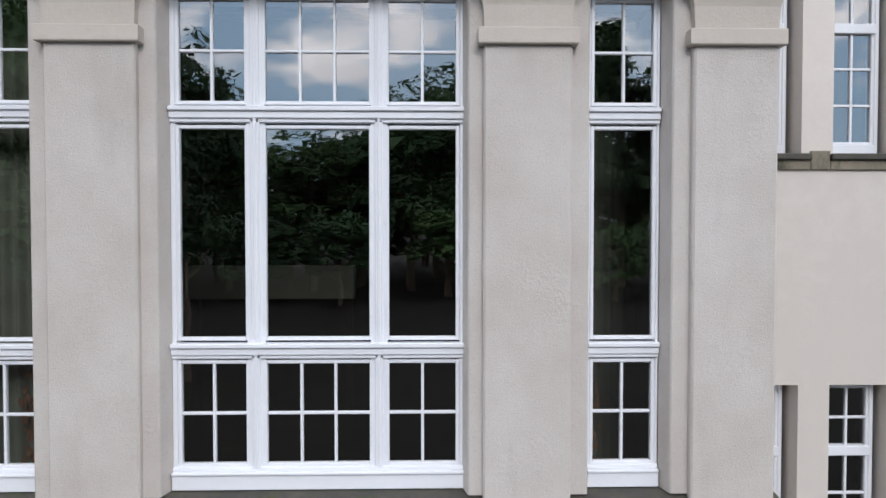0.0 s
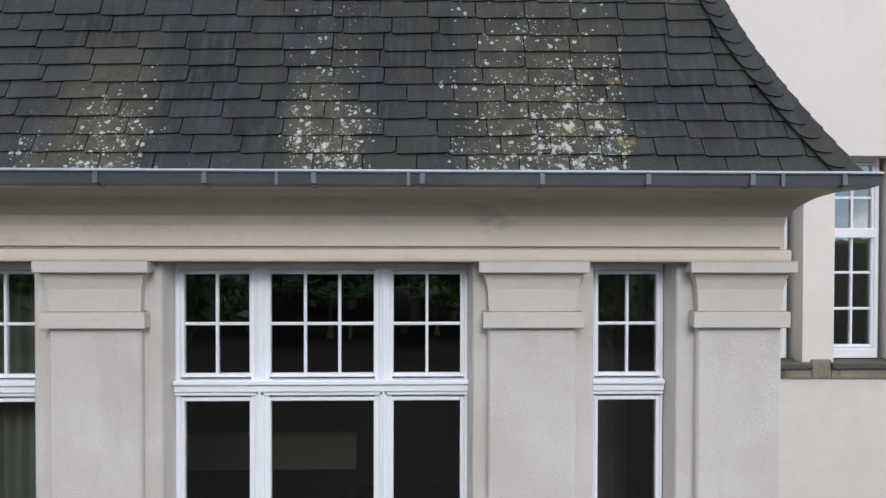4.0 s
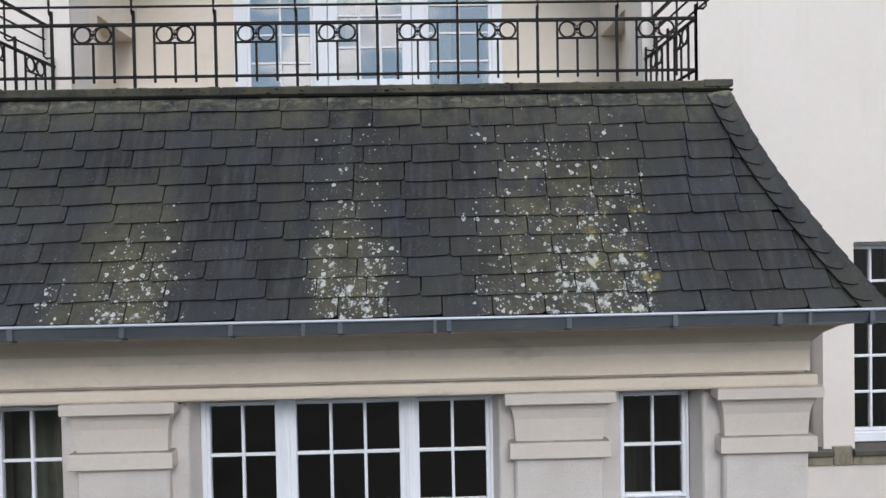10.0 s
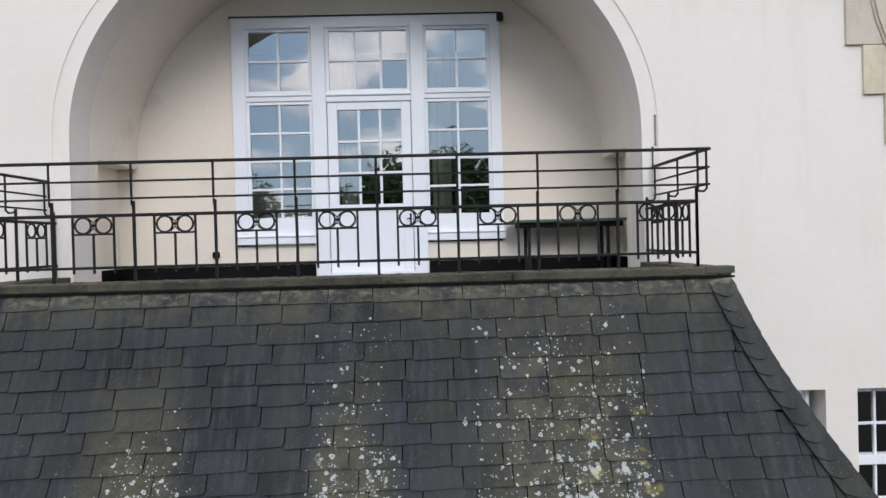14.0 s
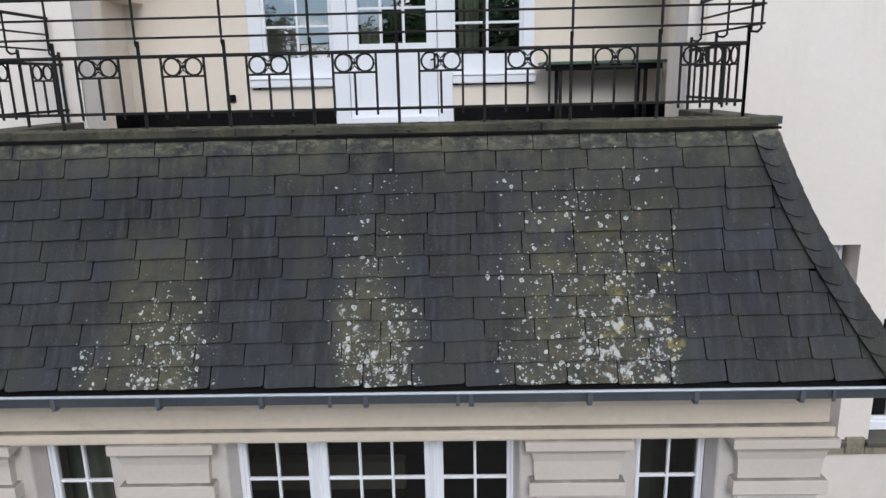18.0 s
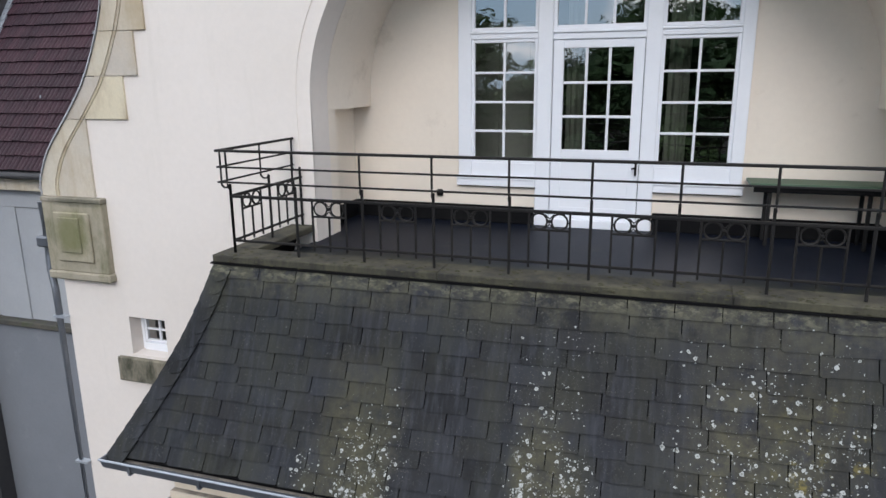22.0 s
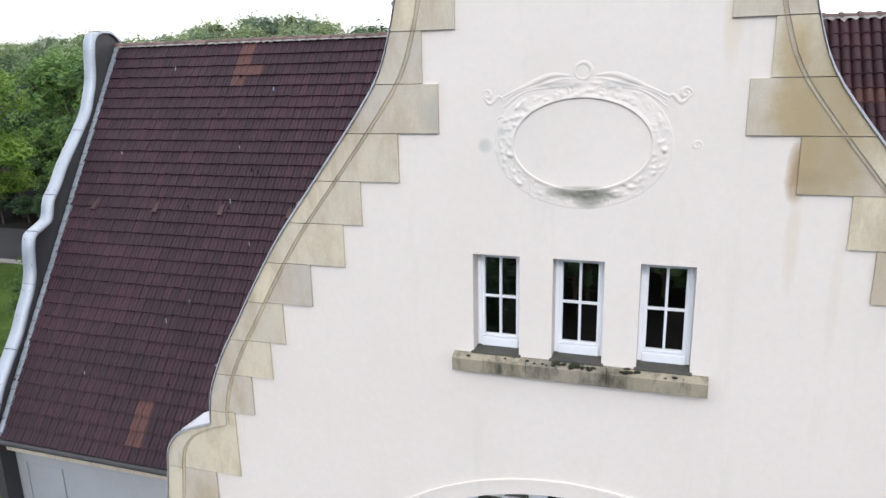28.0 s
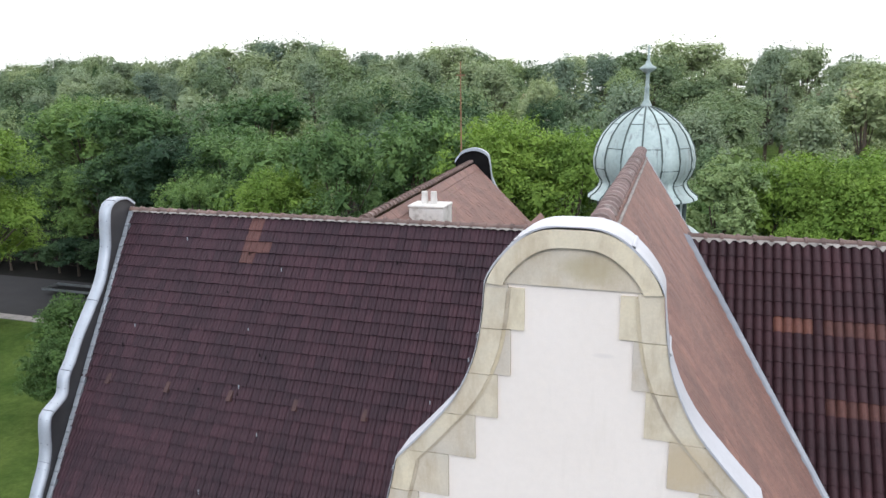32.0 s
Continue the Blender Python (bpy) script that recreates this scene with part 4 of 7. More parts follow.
for x in (-4.48, -3.76, -3.04, -2.322, -1.62, -0.91, -0.199, 0.594, 1.30, 1.998, 2.62):
    part("bracket", boxes((x - 0.017, x + 0.017, GYF - 0.006, GYF + 0.004, 7.125, 7.212), (x - 0.017, x + 0.017, GYF - 0.002, GYF + 0.13, 7.105, 7.112), bevel=0.002), zinc, gutter)
for x in (-1.15, -0.29, 2.2):
    part("joint", boxes((x - 0.012, x + 0.012, GYF - 0.010, GYF + 0.003, 7.115, 7.205), bevel=0.002), zinc, gutter)

# ---- ledge round the balcony ----
ledge = thing("balcony_ledge", "mossy stone ledge carrying the balcony railing", "ledge", kind="structure")
for x0, x1 in ((-4.06, -1.9), (-1.897, 0.35), (0.353, 2.07)):
    part("ledge_slab", boxes((x0, x1, 5.515, 5.83, 8.862, 8.93), bevel=0.008), ledge_stone, ledge)
part("ledge_slab", boxes((-4.06, -3.78, 5.833, GY, 8.862, 8.93), bevel=0.008), ledge_stone, ledge)
part("ledge_slab", boxes((1.79, 2.07, 5.833, GY, 8.862, 8.93), bevel=0.008), ledge_stone, ledge)
part("lead_drip", boxes((-4.075, 2.085, 5.503, 5.56, 8.845, 8.862)), black_felt, ledge)
part("lead_corner", boxes((1.86, 2.09, 5.508, 5.66, 8.88, 8.936), bevel=0.004), sill_slate, ledge)
tagged(part("balcony_floor", boxes((-3.80, 1.81, 5.82, GY + 0.37, 8.66, 8.745), (-4.25, 2.3, GY + 0.37, 8.62, 8.66, 8.745)), bitumen), "dark bitumen balcony floor with dusty patches", "floor", "", "structure")

# ---- gable wall ----
OUTLINE = ((0.0, 20.33), (0.22, 20.32), (0.42, 20.24), (0.62, 20.06), (0.75, 19.88), (0.80, 19.76), (0.835, 19.38), (0.92, 18.97), (1.13, 18.52), (1.48, 18.09), (1.77, 17.77), (1.86, 17.37), (2.0, 16.97), (2.29, 16.54), (2.80, 15.88), (3.27, 15.27), (3.62, 14.72), (3.92, 14.21), (4.16, 13.80), (4.36, 13.36), (4.43, 13.05), (4.45, 12.83), (4.76, 12.72), (5.0, 12.58), (5.15, 12.36), (5.20, 12.06), (5.33, 11.27), (5.64, 10.58), (5.94, 10.17), (6.36, 9.68), (6.55, 9.31), (6.57, 9.10))


def rounded(pts, n=3):
    """A smooth curve through points."""
    res = []
    for k in range(len(pts) - 1):
        p0, p1, p2, p3 = (np.array(pts[min(max(k + j, 0), len(pts) - 1)]) for j in (-1, 0, 1, 2))
        for q in range(n):
            t = q / n
            res.append(tuple(float(v) for v in 0.5 * (2 * p1 + (p2 - p0) * t + (2 * p0 - 5 * p1 + 4 * p2 - p3) * t * t + (3 * p1 - p0 - 3 * p2 + p3) * t ** 3)))
    return res


CORNERS = (0, 5, 10, 21, 25, 31)
OUTLINE = [p for a, b in zip(CORNERS, CORNERS[1:]) for p in rounded(OUTLINE[a:b + 1])] + [OUTLINE[-1]]


def outline_x(z):
    """Half-width of the gable's outline at a height."""
    rows = sorted((zz, d) for d, zz in OUTLINE)
    return interp(z, rows)


ARCH_X, ARCH_A, ARCH_B, ARCH_Z = -0.96, 2.79, 2.295, 10.27
OUT_A, OUT_B = 2.985, 2.478


def ellipse_half(z, a, b):
    t = (z - ARCH_Z) / b
    return a * math.sqrt(max(0.0, 1 - t * t)) if t > 0 else a


def wall_cells(name, y0, y1, z_list, holes, material, parent, half):
    """The wall as level bands, each cut by the holes that it meets: rows of solid blocks between depth y0 and y1."""
    bm = bmesh.new()
    for za, zb in zip(z_list, z_list[1:]):
        zm = (za + zb) / 2
        cuts = sorted((h(za, zb) for h in holes if h(za, zb)), key=lambda c: c[0])
        xa = (GX - half(za), GX - half(zb))
        for c in cuts + [None]:
            xb = (GX + half(za), GX + half(zb)) if c is None else (c[0], c[1])
            q = [(xa[0], za), (xb[0], za), (xb[1], zb), (xa[1], zb)]
            f = [bm.verts.new((x, y0, z)) for x, z in q]
            b = [bm.verts.new((x, y1, z)) for x, z in q]
            bm.faces.new(f)
            bm.faces.new(b[::-1])
            bm.faces.new((f[1], b[1], b[2], f[2]))
            bm.faces.new((f[3], b[3], b[0], f[0]))
            if c is not None:
                xa = (c[2], c[3])
            else:
                pass
    bmesh.ops.remove_doubles(bm, verts=bm.verts[:], dist=1e-4)
    return part(name, bm, material, parent)


def rect_hole(x0, x1, z0, z1):
    return lambda za, zb: (x0, x0, x1, x1) if za >= z0 - 1e-6 and zb <= z1 + 1e-6 else None


def oval_hole(za, zb):
    if za < OVAL_Z - 0.42 - 1e-6 or zb > OVAL_Z + 0.42 + 1e-6:
        return None
    a, b = (0.62 * math.sqrt(max(0.0, 1 - ((z - OVAL_Z) / 0.42) ** 2)) for z in (za, zb))
    return (OVAL_X - a, OVAL_X - b, OVAL_X + a, OVAL_X + b)


def arch_hole(za, zb):
    if za < 8.66 - 1e-6 or za >= ARCH_Z + ARCH_B - 1e-6:
        return None
    a, b = ellipse_half(za, ARCH_A, ARCH_B), ellipse_half(zb, ARCH_A, ARCH_B)
    return (ARCH_X - a, ARCH_X - b, ARCH_X + a, ARCH_X + b)


OVAL_X, OVAL_Z = -0.94, 16.32
UP_WIN = ((-2.0, -1.515), (-1.18, -0.68), (-0.345, 0.155))
UP_Z0, UP_Z1 = 14.10, 15.20
SIDE_WIN = ((-6.47, -5.93, 7.10, 7.60), (2.98, 3.62, 5.50, 7.61), (3.94, 4.58, 5.50, 7.61), (2.98, 3.62, 1.0, 3.20), (3.94, 4.58, 1.0, 3.20))
holes = [arch_hole, oval_hole, rect_hole(XL + 0.37, XR - 0.37, 2.5, 6.95)] + [rect_hole(a, b, UP_Z0, UP_Z1) for a, b in UP_WIN] + [rect_hole(*w) for w in SIDE_WIN]
levels = {0.0, 8.66, 9.10, UP_Z0, UP_Z1, 20.28, ARCH_Z, ARCH_Z + ARCH_B}
levels |= {2.5, 6.95}
levels |= {OVAL_Z + 0.42 * math.sin((k / 14 - 1) * math.pi / 2) for k in range(29)}
levels |= {z for w in SIDE_WIN for z in w[2:]} | {z for _, z in OUTLINE if z < 20.3}
levels |= {ARCH_Z + ARCH_B * math.sin(k * math.pi / 2 / 40) for k in range(41)}
levels |= {9.1 + k * 0.25 for k in range(40)}
levels = sorted(levels)
levels = [a for a, b in zip(levels, levels[1:] + [99]) if b - a > 1e-4]


def wall_half(z):
    return 6.50 if z <= 9.10 else outline_x(z) - 0.06


gable = thing("wall_gable", "tall curved gable of off-white render with sandstone edging", "wall", kind="structure")
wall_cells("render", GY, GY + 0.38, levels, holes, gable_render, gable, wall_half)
# edges of the rectangular openings, top and bottom
for x0, x1, z0, z1 in [w for w in SIDE_WIN] + [(a, b, UP_Z0, UP_Z1) for a, b in UP_WIN]:
    part("reveal", boxes((x0 - 0.01, x1 + 0.01, GY + 0.004, GY + 0.37, z1, z1 + 0.05), (x0 - 0.01, x1 + 0.01, GY + 0.004, GY + 0.37, z0 - 0.05, z0)), gable_render, gable)

# sandstone edging of the gable: one block a course, with a moulded outer rim
COURSES = ((19.72, 19.30, 0.44), (19.30, 18.82, 0.57), (18.82, 18.355, 0.70), (18.355, 17.875, 0.93), (17.875, 17.39, 1.22), (17.39, 16.895, 1.56), (16.895, 16.41, 1.40), (16.41, 15.91, 1.84), (15.91, 15.44, 2.28), (15.44, 14.965, 2.51), (14.965, 14.475, 2.94), (14.475, 13.98, 3.33), (13.98, 13.51, 3.54), (13.51, 13.0, 3.84), (13.0, 12.11, 4.13), (12.11, 11.52, 4.50), (11.52, 11.02, 4.81), (11.02, 10.53, 4.98), (10.53, 10.04, 5.19), (10.04, 9.10, 5.80))
for side in (-1, 1):
    for z1, z0, inner in COURSES:
        zs = sorted({z0 + 0.004, z1 - 0.004} | {z for _, z in OUTLINE if z0 + 0.02 < z < z1 - 0.02} | {z0 + (z1 - z0) * k / 3 for k in (1, 2)})
        outer = [(GX + side * (outline_x(z)), z) for z in zs]
        inn = [(GX + side * inner, zs[-1]), (GX + side * inner, zs[0])]
        part("edging_stone", prism(outer + inn, GY - 0.028, GY + 0.36), sandstone, gable)
        # raised rim that follows the outline
        w = min(0.20, max(0.06, outline_x((z0 + z1) / 2) - inner - 0.08))
        rim = [(GX + side * (outline_x(z) + 0.012), z) for z in zs] + [(GX + side * (outline_x(z) - w), z) for z in zs[::-1]]
        part("rim_stone", prism(rim, GY - 0.052, GY - 0.028), sandstone, gable)
        rim = [(GX + side * (outline_x(z) - w), z) for z in zs] + [(GX + side * (outline_x(z) - w - 0.035), z) for z in zs[::-1]]
        part("rim_fillet", prism(rim, GY - 0.038, GY - 0.028), worn_rim, gable, "grimy groove beside the rim")
# crown stone with its half-round field
top = [(d, z) for d, z in OUTLINE if z >= 19.7]
arc = [(GX - d, z) for d, z in top[::-1]] + [(GX + d, z) for d, z in top[1:]]
part("crown_stone", prism(arc, GY - 0.028, GY + 0.36), sandstone, gable)
inner_arc = [(GX + (x - GX) * 0.80, 19.72 + (z - 19.72) * 0.69) for x, z in arc]
rimb = bmesh.new()
for (a, b), (c, d) in zip(zip(arc, inner_arc), list(zip(arc, inner_arc))[1:]):
    prism([a, c, d, b], GY - 0.075, GY - 0.028, rimb)
part("crown_rim", rimb, sandstone, gable)
for side in (-1, 1):
    e = outline_x(19.72)
    xs = sorted((GX + side * (e - 0.21), GX + side * (e + 0.012)))
    part("rim_stone", boxes((xs[0], xs[1], GY - 0.0515, GY - 0.027, 19.69, 19.75)), sandstone, gable)
# zinc coping over the whole outline
for side in (-1, 1):
    cb = bmesh.new()
    pts = [(GX + side * (d + 0.02 * min(1.0, d / 0.2)), z + 0.012) for d, z in OUTLINE]
    rows = []
    for k, (x, z) in enumerate(pts):
        rows.append([cb.verts.new((x, y, z + dz)) for y, dz in ((GY - 0.075, -0.03), (GY - 0.075, 0.0), (GY + 0.385, 0.012), (GY + 0.385, -0.05))])
    for u, v in zip(rows, rows[1:]):
        for k in range(3):
            cb.faces.new((u[k], u[k + 1], v[k + 1], v[k]))
    part("coping", cb, coping_white, gable, "pale zinc flashing over the gable's edge")
for side in (-1, 1):
    for (d0, z0), (d1, z1) in list(zip(OUTLINE, OUTLINE[1:]))[7::12]:
        q = math.hypot(d1 - d0, z1 - z0)
        ux, uz = (d1 - d0) / q, (z1 - z0) / q
        sm = bmesh.new()
        rows = [[sm.verts.new((GX + side * (d0 + 0.02 + ux * s - uz * h), y, z0 + 0.012 + uz * s + ux * h)) for y in (GY - 0.079, GY + 0.388)] for s, h in ((0.01, 0.006), (0.02, 0.016), (0.045, 0.016), (0.055, 0.006))]
        for u, v in zip(rows, rows[1:]):
            sm.faces.new((u[0], u[1], v[1], v[0]))
        part("coping_seam", sm, coping_white, gable)


def base_block(side):
    """Carved stone block at the foot of the gable's edge, with a sunk panel."""
    bx = GX + side * 6.12
    blk = thing("corner_block", "mossy carved sandstone block with a sunken panel", "stone block", "gable corner blocks", "structure")
    part("block", boxes((bx - 0.46, bx + 0.455, GY - 0.10, GY + 0.34, 8.16, 9.04), bevel=0.012), block_stone, blk)
    part("cap", boxes((bx - 0.465, bx + 0.46, GY - 0.108, GY + 0.34, 9.04, 9.10), bevel=0.010), block_stone, blk)
    part("foot", boxes((bx - 0.49, bx + 0.47, GY - 0.118, GY + 0.34, 8.05, 8.16), bevel=0.02), block_stone, blk)
    part("panel_frame", boxes((bx - 0.27, bx + 0.27, GY - 0.135, GY - 0.10, 8.30, 8.92), bevel=0.012), block_stone, blk)
    part("panel", boxes((bx - 0.19, bx + 0.13, GY - 0.155, GY - 0.135, 8.42, 8.86), bevel=0.008), block_stone, blk)


base_block(-1)
base_block(1)

# ---- arched niche over the balcony ----
niche = thing("balcony_niche", "round-arched niche with warm beige plaster", "niche", kind="structure")
BACK_Y = 8.50
N = 96
vault = bmesh.new()
line = [(ARCH_X - ARCH_A, 10.14)] + [(ARCH_X - ARCH_A * math.cos(k * math.pi / N), ARCH_Z + ARCH_B * math.sin(k * math.pi / N)) for k in range(N + 1)] + [(ARCH_X + ARCH_A, 10.14)]
outer = [(ARCH_X - ARCH_A - 0.25, 10.14)] + [(ARCH_X - (ARCH_A + 0.25) * math.cos(k * math.pi / N), ARCH_Z + (ARCH_B + 0.25) * math.sin(k * math.pi / N)) for k in range(N + 1)] + [(ARCH_X + ARCH_A + 0.25, 10.14)]
rings = [[vault.verts.new((x, yy, z)) for x, z in pts] for pts, yy in ((line, GY + 0.383), (line, BACK_Y + 0.1), (outer, BACK_Y + 0.1), (outer, GY + 0.383))]
for u, v in zip(rings, rings[1:] + rings[:1]):
    for k in range(len(line) - 1):
        vault.faces.new((u[k], u[k + 1], v[k + 1], v[k]))
part("vault", vault, niche_render, niche)
for side in (-1, 1):
    x = ARCH_X + side * (ARCH_A + 0.004)
    part("pier", boxes((min(x, x + side * 0.5), max(x, x + side * 0.5), GY + 0.385, 7.52, 8.72, 10.15)), niche_render, niche)
    x2 = ARCH_X + side * (ARCH_A + 0.24)
    part("recess_wall", boxes((min(x2, x2 + side * 0.3), max(x2, x2 + side * 0.3), 7.52, BACK_Y + 0.2, 8.72, 10.4)), niche_render, niche)
    part("recess_soffit", boxes((min(x, x2 + side * 0.1), max(x, x2 + side * 0.1), 7.52, BACK_Y + 0.1, 10.14, 10.30)), niche_render, niche)
# archivolt: a flat band and a small outer roll
lines = []
for aa, bb in ((ARCH_A, ARCH_B), (OUT_A - 0.035, OUT_B - 0.035), (OUT_A, OUT_B)):
    lines.append([(ARCH_X - aa, 8.93)] + [(ARCH_X - aa * math.cos(k * math.pi / N), ARCH_Z + bb * math.sin(k * math.pi / N)) for k in range(N + 1)] + [(ARCH_X + aa, 8.93)])
for inner, outer, front, name in ((lines[0], lines[1], GY - 0.010, "archivolt"), (lines[1], lines[2], GY - 0.020, "archivolt_roll")):
    ring = bmesh.new()
    rings = [[ring.verts.new((x, yy, z)) for x, z in pts] for pts, yy in ((inner, GY + 0.01), (inner, front), (outer, front), (outer, GY + 0.01))]
    for u, v in zip(rings, rings[1:]):
        for k in range(len(inner) - 1):
            ring.faces.new((u[k], u[k + 1], v[k + 1], v[k]))
    part(name, ring, gable_render, niche)
# back wall with the opening for the window and door
DX0, DX1, DZ1 = -2.592, 0.622, 11.905
for za, zb in zip([8.72, 9.18, DZ1, 12.9], [9.18, DZ1, 12.9]):
    spans = ((-4.1, -1.64), (-0.31, 2.2)) if zb == 9.18 else ((-4.1, DX0), (DX1, 2.2)) if zb == DZ1 else ((-4.1, 2.2),)
    for x0, x1 in spans:
        part("back_wall", boxes((x0, x1, BACK_Y, BACK_Y + 0.22, za, zb)), niche_render, niche)
for x0, x1 in ((-4.0, -1.655), (-0.29, 1.99)):
    part("upstand", boxes((x0, x1, BACK_Y - 0.035, BACK_Y, 8.745, 8.955), bevel=0.006), black_felt, niche, "black felt upstand")
part("upstand", boxes((-4.0, -3.965, 7.53, BACK_Y - 0.03, 8.745, 8.955), bevel=0.006), black_felt, niche, "black felt upstand")
part("upstand", boxes((1.97, 1.995, 7.53, BACK_Y - 0.03, 8.745, 8.955), bevel=0.006), black_felt, niche, "black felt upstand")

# ---- balcony window and door ----
bwin = thing("window_4", "white wooden balcony window with small panes either side of a door", "window", kind="structure")
y = BACK_Y
part("window_frame", boxes((DX0, -2.432, y - 0.045, y + 0.1, 9.30, DZ1), (0.492, DX1, y - 0.045, y + 0.1, 9.30, DZ1), (DX0, DX1, y - 0.047, y + 0.1, 11.772, DZ1), bevel=0.006), white_paint, bwin)
part("head_drip", boxes((DX0 - 0.015, DX1 + 0.015, y - 0.06, y, DZ1, DZ1 + 0.014)), iron, bwin, "dark strip over the frame")
for x0, x1 in ((DX0 - 0.015, -1.645), (-0.30, DX1 + 0.02)):
    part("window_sill", boxes((x0, x1, y - 0.07, y + 0.1, 9.20, 9.29), (x0, x1, y - 0.085, y + 0.05, 9.285, 9.305), bevel=0.006), white_paint, bwin)
    part("sill_rail", boxes((max(x0, -2.435), min(x1, 0.495), y - 0.025, y + 0.1, 9.305, 9.483), bevel=0.006), white_paint, bwin, "white rail with peeling paint")
for x0, x1 in ((-1.645, -1.475), (-0.465, -0.30)):
    part("mullion", boxes((x0, x1, y - 0.06, y + 0.1, 8.745, 11.81), bevel=0.008), white_paint, bwin)
for x0, x1, k in ((-2.395, -1.685, 2), (-0.262, 0.455, 2)):
    part("transom", boxes((x0 - 0.07, x1 + 0.05, y - 0.035, y + 0.08, 10.905, 10.995), (x0 - 0.07, x1 + 0.05, y - 0.05, y, 10.965, 10.99), bevel=0.006), white_paint, bwin)
    glazed(bwin, x0, x1, 11.035, 11.735, k, 2, y - 0.01, bars=0.028, rim=0.04)
    glazed(bwin, x0, x1, 9.52, 10.865, k, 4, y - 0.01, bars=0.028, rim=0.04)
part("transom", boxes((-1.475, -0.465, y - 0.045, y + 0.08, 10.885, 11.002), (-1.475, -0.465, y - 0.065, y, 10.955, 10.985), bevel=0.006), white_paint, bwin)
glazed(bwin, -1.435, -0.505, 11.04, 11.735, 3, 2, y - 0.01, bars=0.028, rim=0.04)
door = thing("door_1", "white panelled balcony door with nine small panes", "door", kind="structure")
for x0, x1 in ((-1.468, -1.352), (-0.588, -0.472)):
    part("stile", boxes((x0, x1, y - 0.025, y + 0.03, 8.84, 10.885), bevel=0.005), white_paint, door)
part("top_rail", boxes((-1.352, -0.588, y - 0.023, y + 0.03, 10.79, 10.885), bevel=0.005), white_paint, door)
part("lock_rail", boxes((-1.352, -0.588, y - 0.023, y + 0.03, 9.56, 9.655), bevel=0.005), white_paint, door)
part("bottom_rail", boxes((-1.352, -0.588, y - 0.023, y + 0.03, 8.84, 8.98), bevel=0.005), white_paint, door)
for x0, x1 in ((-1.352, -0.982), (-0.958, -0.588)):
    part("panel", boxes((x0, x1, y - 0.016, y + 0.02, 8.98, 9.56)), white_paint, door)
part("middle_stile", boxes((-0.985, -0.955, y - 0.021, y + 0.02, 8.98, 9.56), bevel=0.003), white_paint, door)
glazed(door, -1.352, -0.588, 9.655, 10.79, 3, 3, y - 0.012, bars=0.03)
handle = bmesh.new()
box(handle, -0.512, -0.488, y - 0.066, y - 0.06, 9.38, 9.53, bevel=0.002)
rod(handle, (-0.50, y - 0.06, 9.475), (-0.50, y - 0.10, 9.475), 0.009)
rod(handle, (-0.50, y - 0.096, 9.475), (-0.545, y - 0.096, 9.46), 0.009)
part("door_handle", handle, iron, door, "black metal handle")
part("threshold", boxes((-1.475, -0.465, y - 0.09, y + 0.1, 8.745, 8.84), bevel=0.005), white_paint, door)

tagged(part("wall_bar", boxes((1.957, 1.974, GY - 0.018, GY, 10.08, 10.37), (1.954, 1.977, GY - 0.022, GY, 10.355, 10.375), (1.954, 1.977, GY - 0.022, GY, 10.075, 10.095), bevel=0.002), zinc), "short grey metal bar fixed to the render beside the arch", "wall bar")

# room behind the balcony door
room = thing("upper_room", "room behind the balcony door, side walls pale, back wall in painted gloom", "room", kind="structure")
part("floor", boxes((-3.6, 1.6, BACK_Y + 0.22, 12.6, 8.6, 8.80)), dark_wood, room)
part("back_wall", boxes((-3.6, 1.6, 12.6, 12.8, 8.8, 12.6)), room_gloom, room)
part("side_wall", boxes((-3.8, -3.6, BACK_Y + 0.22, 12.8, 8.8, 12.6)), pale_wall, room)
part("side_wall", boxes((1.6, 1.8, BACK_Y + 0.22, 12.8, 8.8, 12.6)), pale_wall, room)
part("room_ceiling", boxes((-3.8, 1.8, BACK_Y + 0.22, 12.8, 12.6, 12.7)), pale_wall, room)
cab = thing("cabinet", "pale cabinet with a dark doorway beside it in the room", "cabinet")
part("body", boxes((-2.9, -1.95, 9.9, 10.5, 8.8, 11.2), bevel=0.01), pale_wall, cab)
part("door", boxes((-2.85, -2.43, 9.87, 9.9, 8.9, 11.1), bevel=0.005), pale_wall, cab)
part("door", boxes((-2.42, -2.0, 9.87, 9.9, 8.9, 11.1), bevel=0.005), pale_wall, cab)
curtain(-1.38, -1.16, 8.95, 8.9, 11.8, "pale net curtain behind the balcony door")
curtain(-0.22, 0.02, 8.95, 8.9, 11.8, "pale net curtain behind the balcony window")

# ---- balcony railing ----
RY, UPY = 5.65, 5.615
POSTS = [1.855 - 0.637 * k for k in range(9)] + [-3.90]
Z_BASE, Z_LOW, Z_MID, Z_3, Z_2, Z_TOP = 8.93, 9.045, 9.455, 9.585, 9.72, 9.865
rail = thing("balcony_railing", "black wrought-iron railing with paired rings on a mossy ledge", "railing")


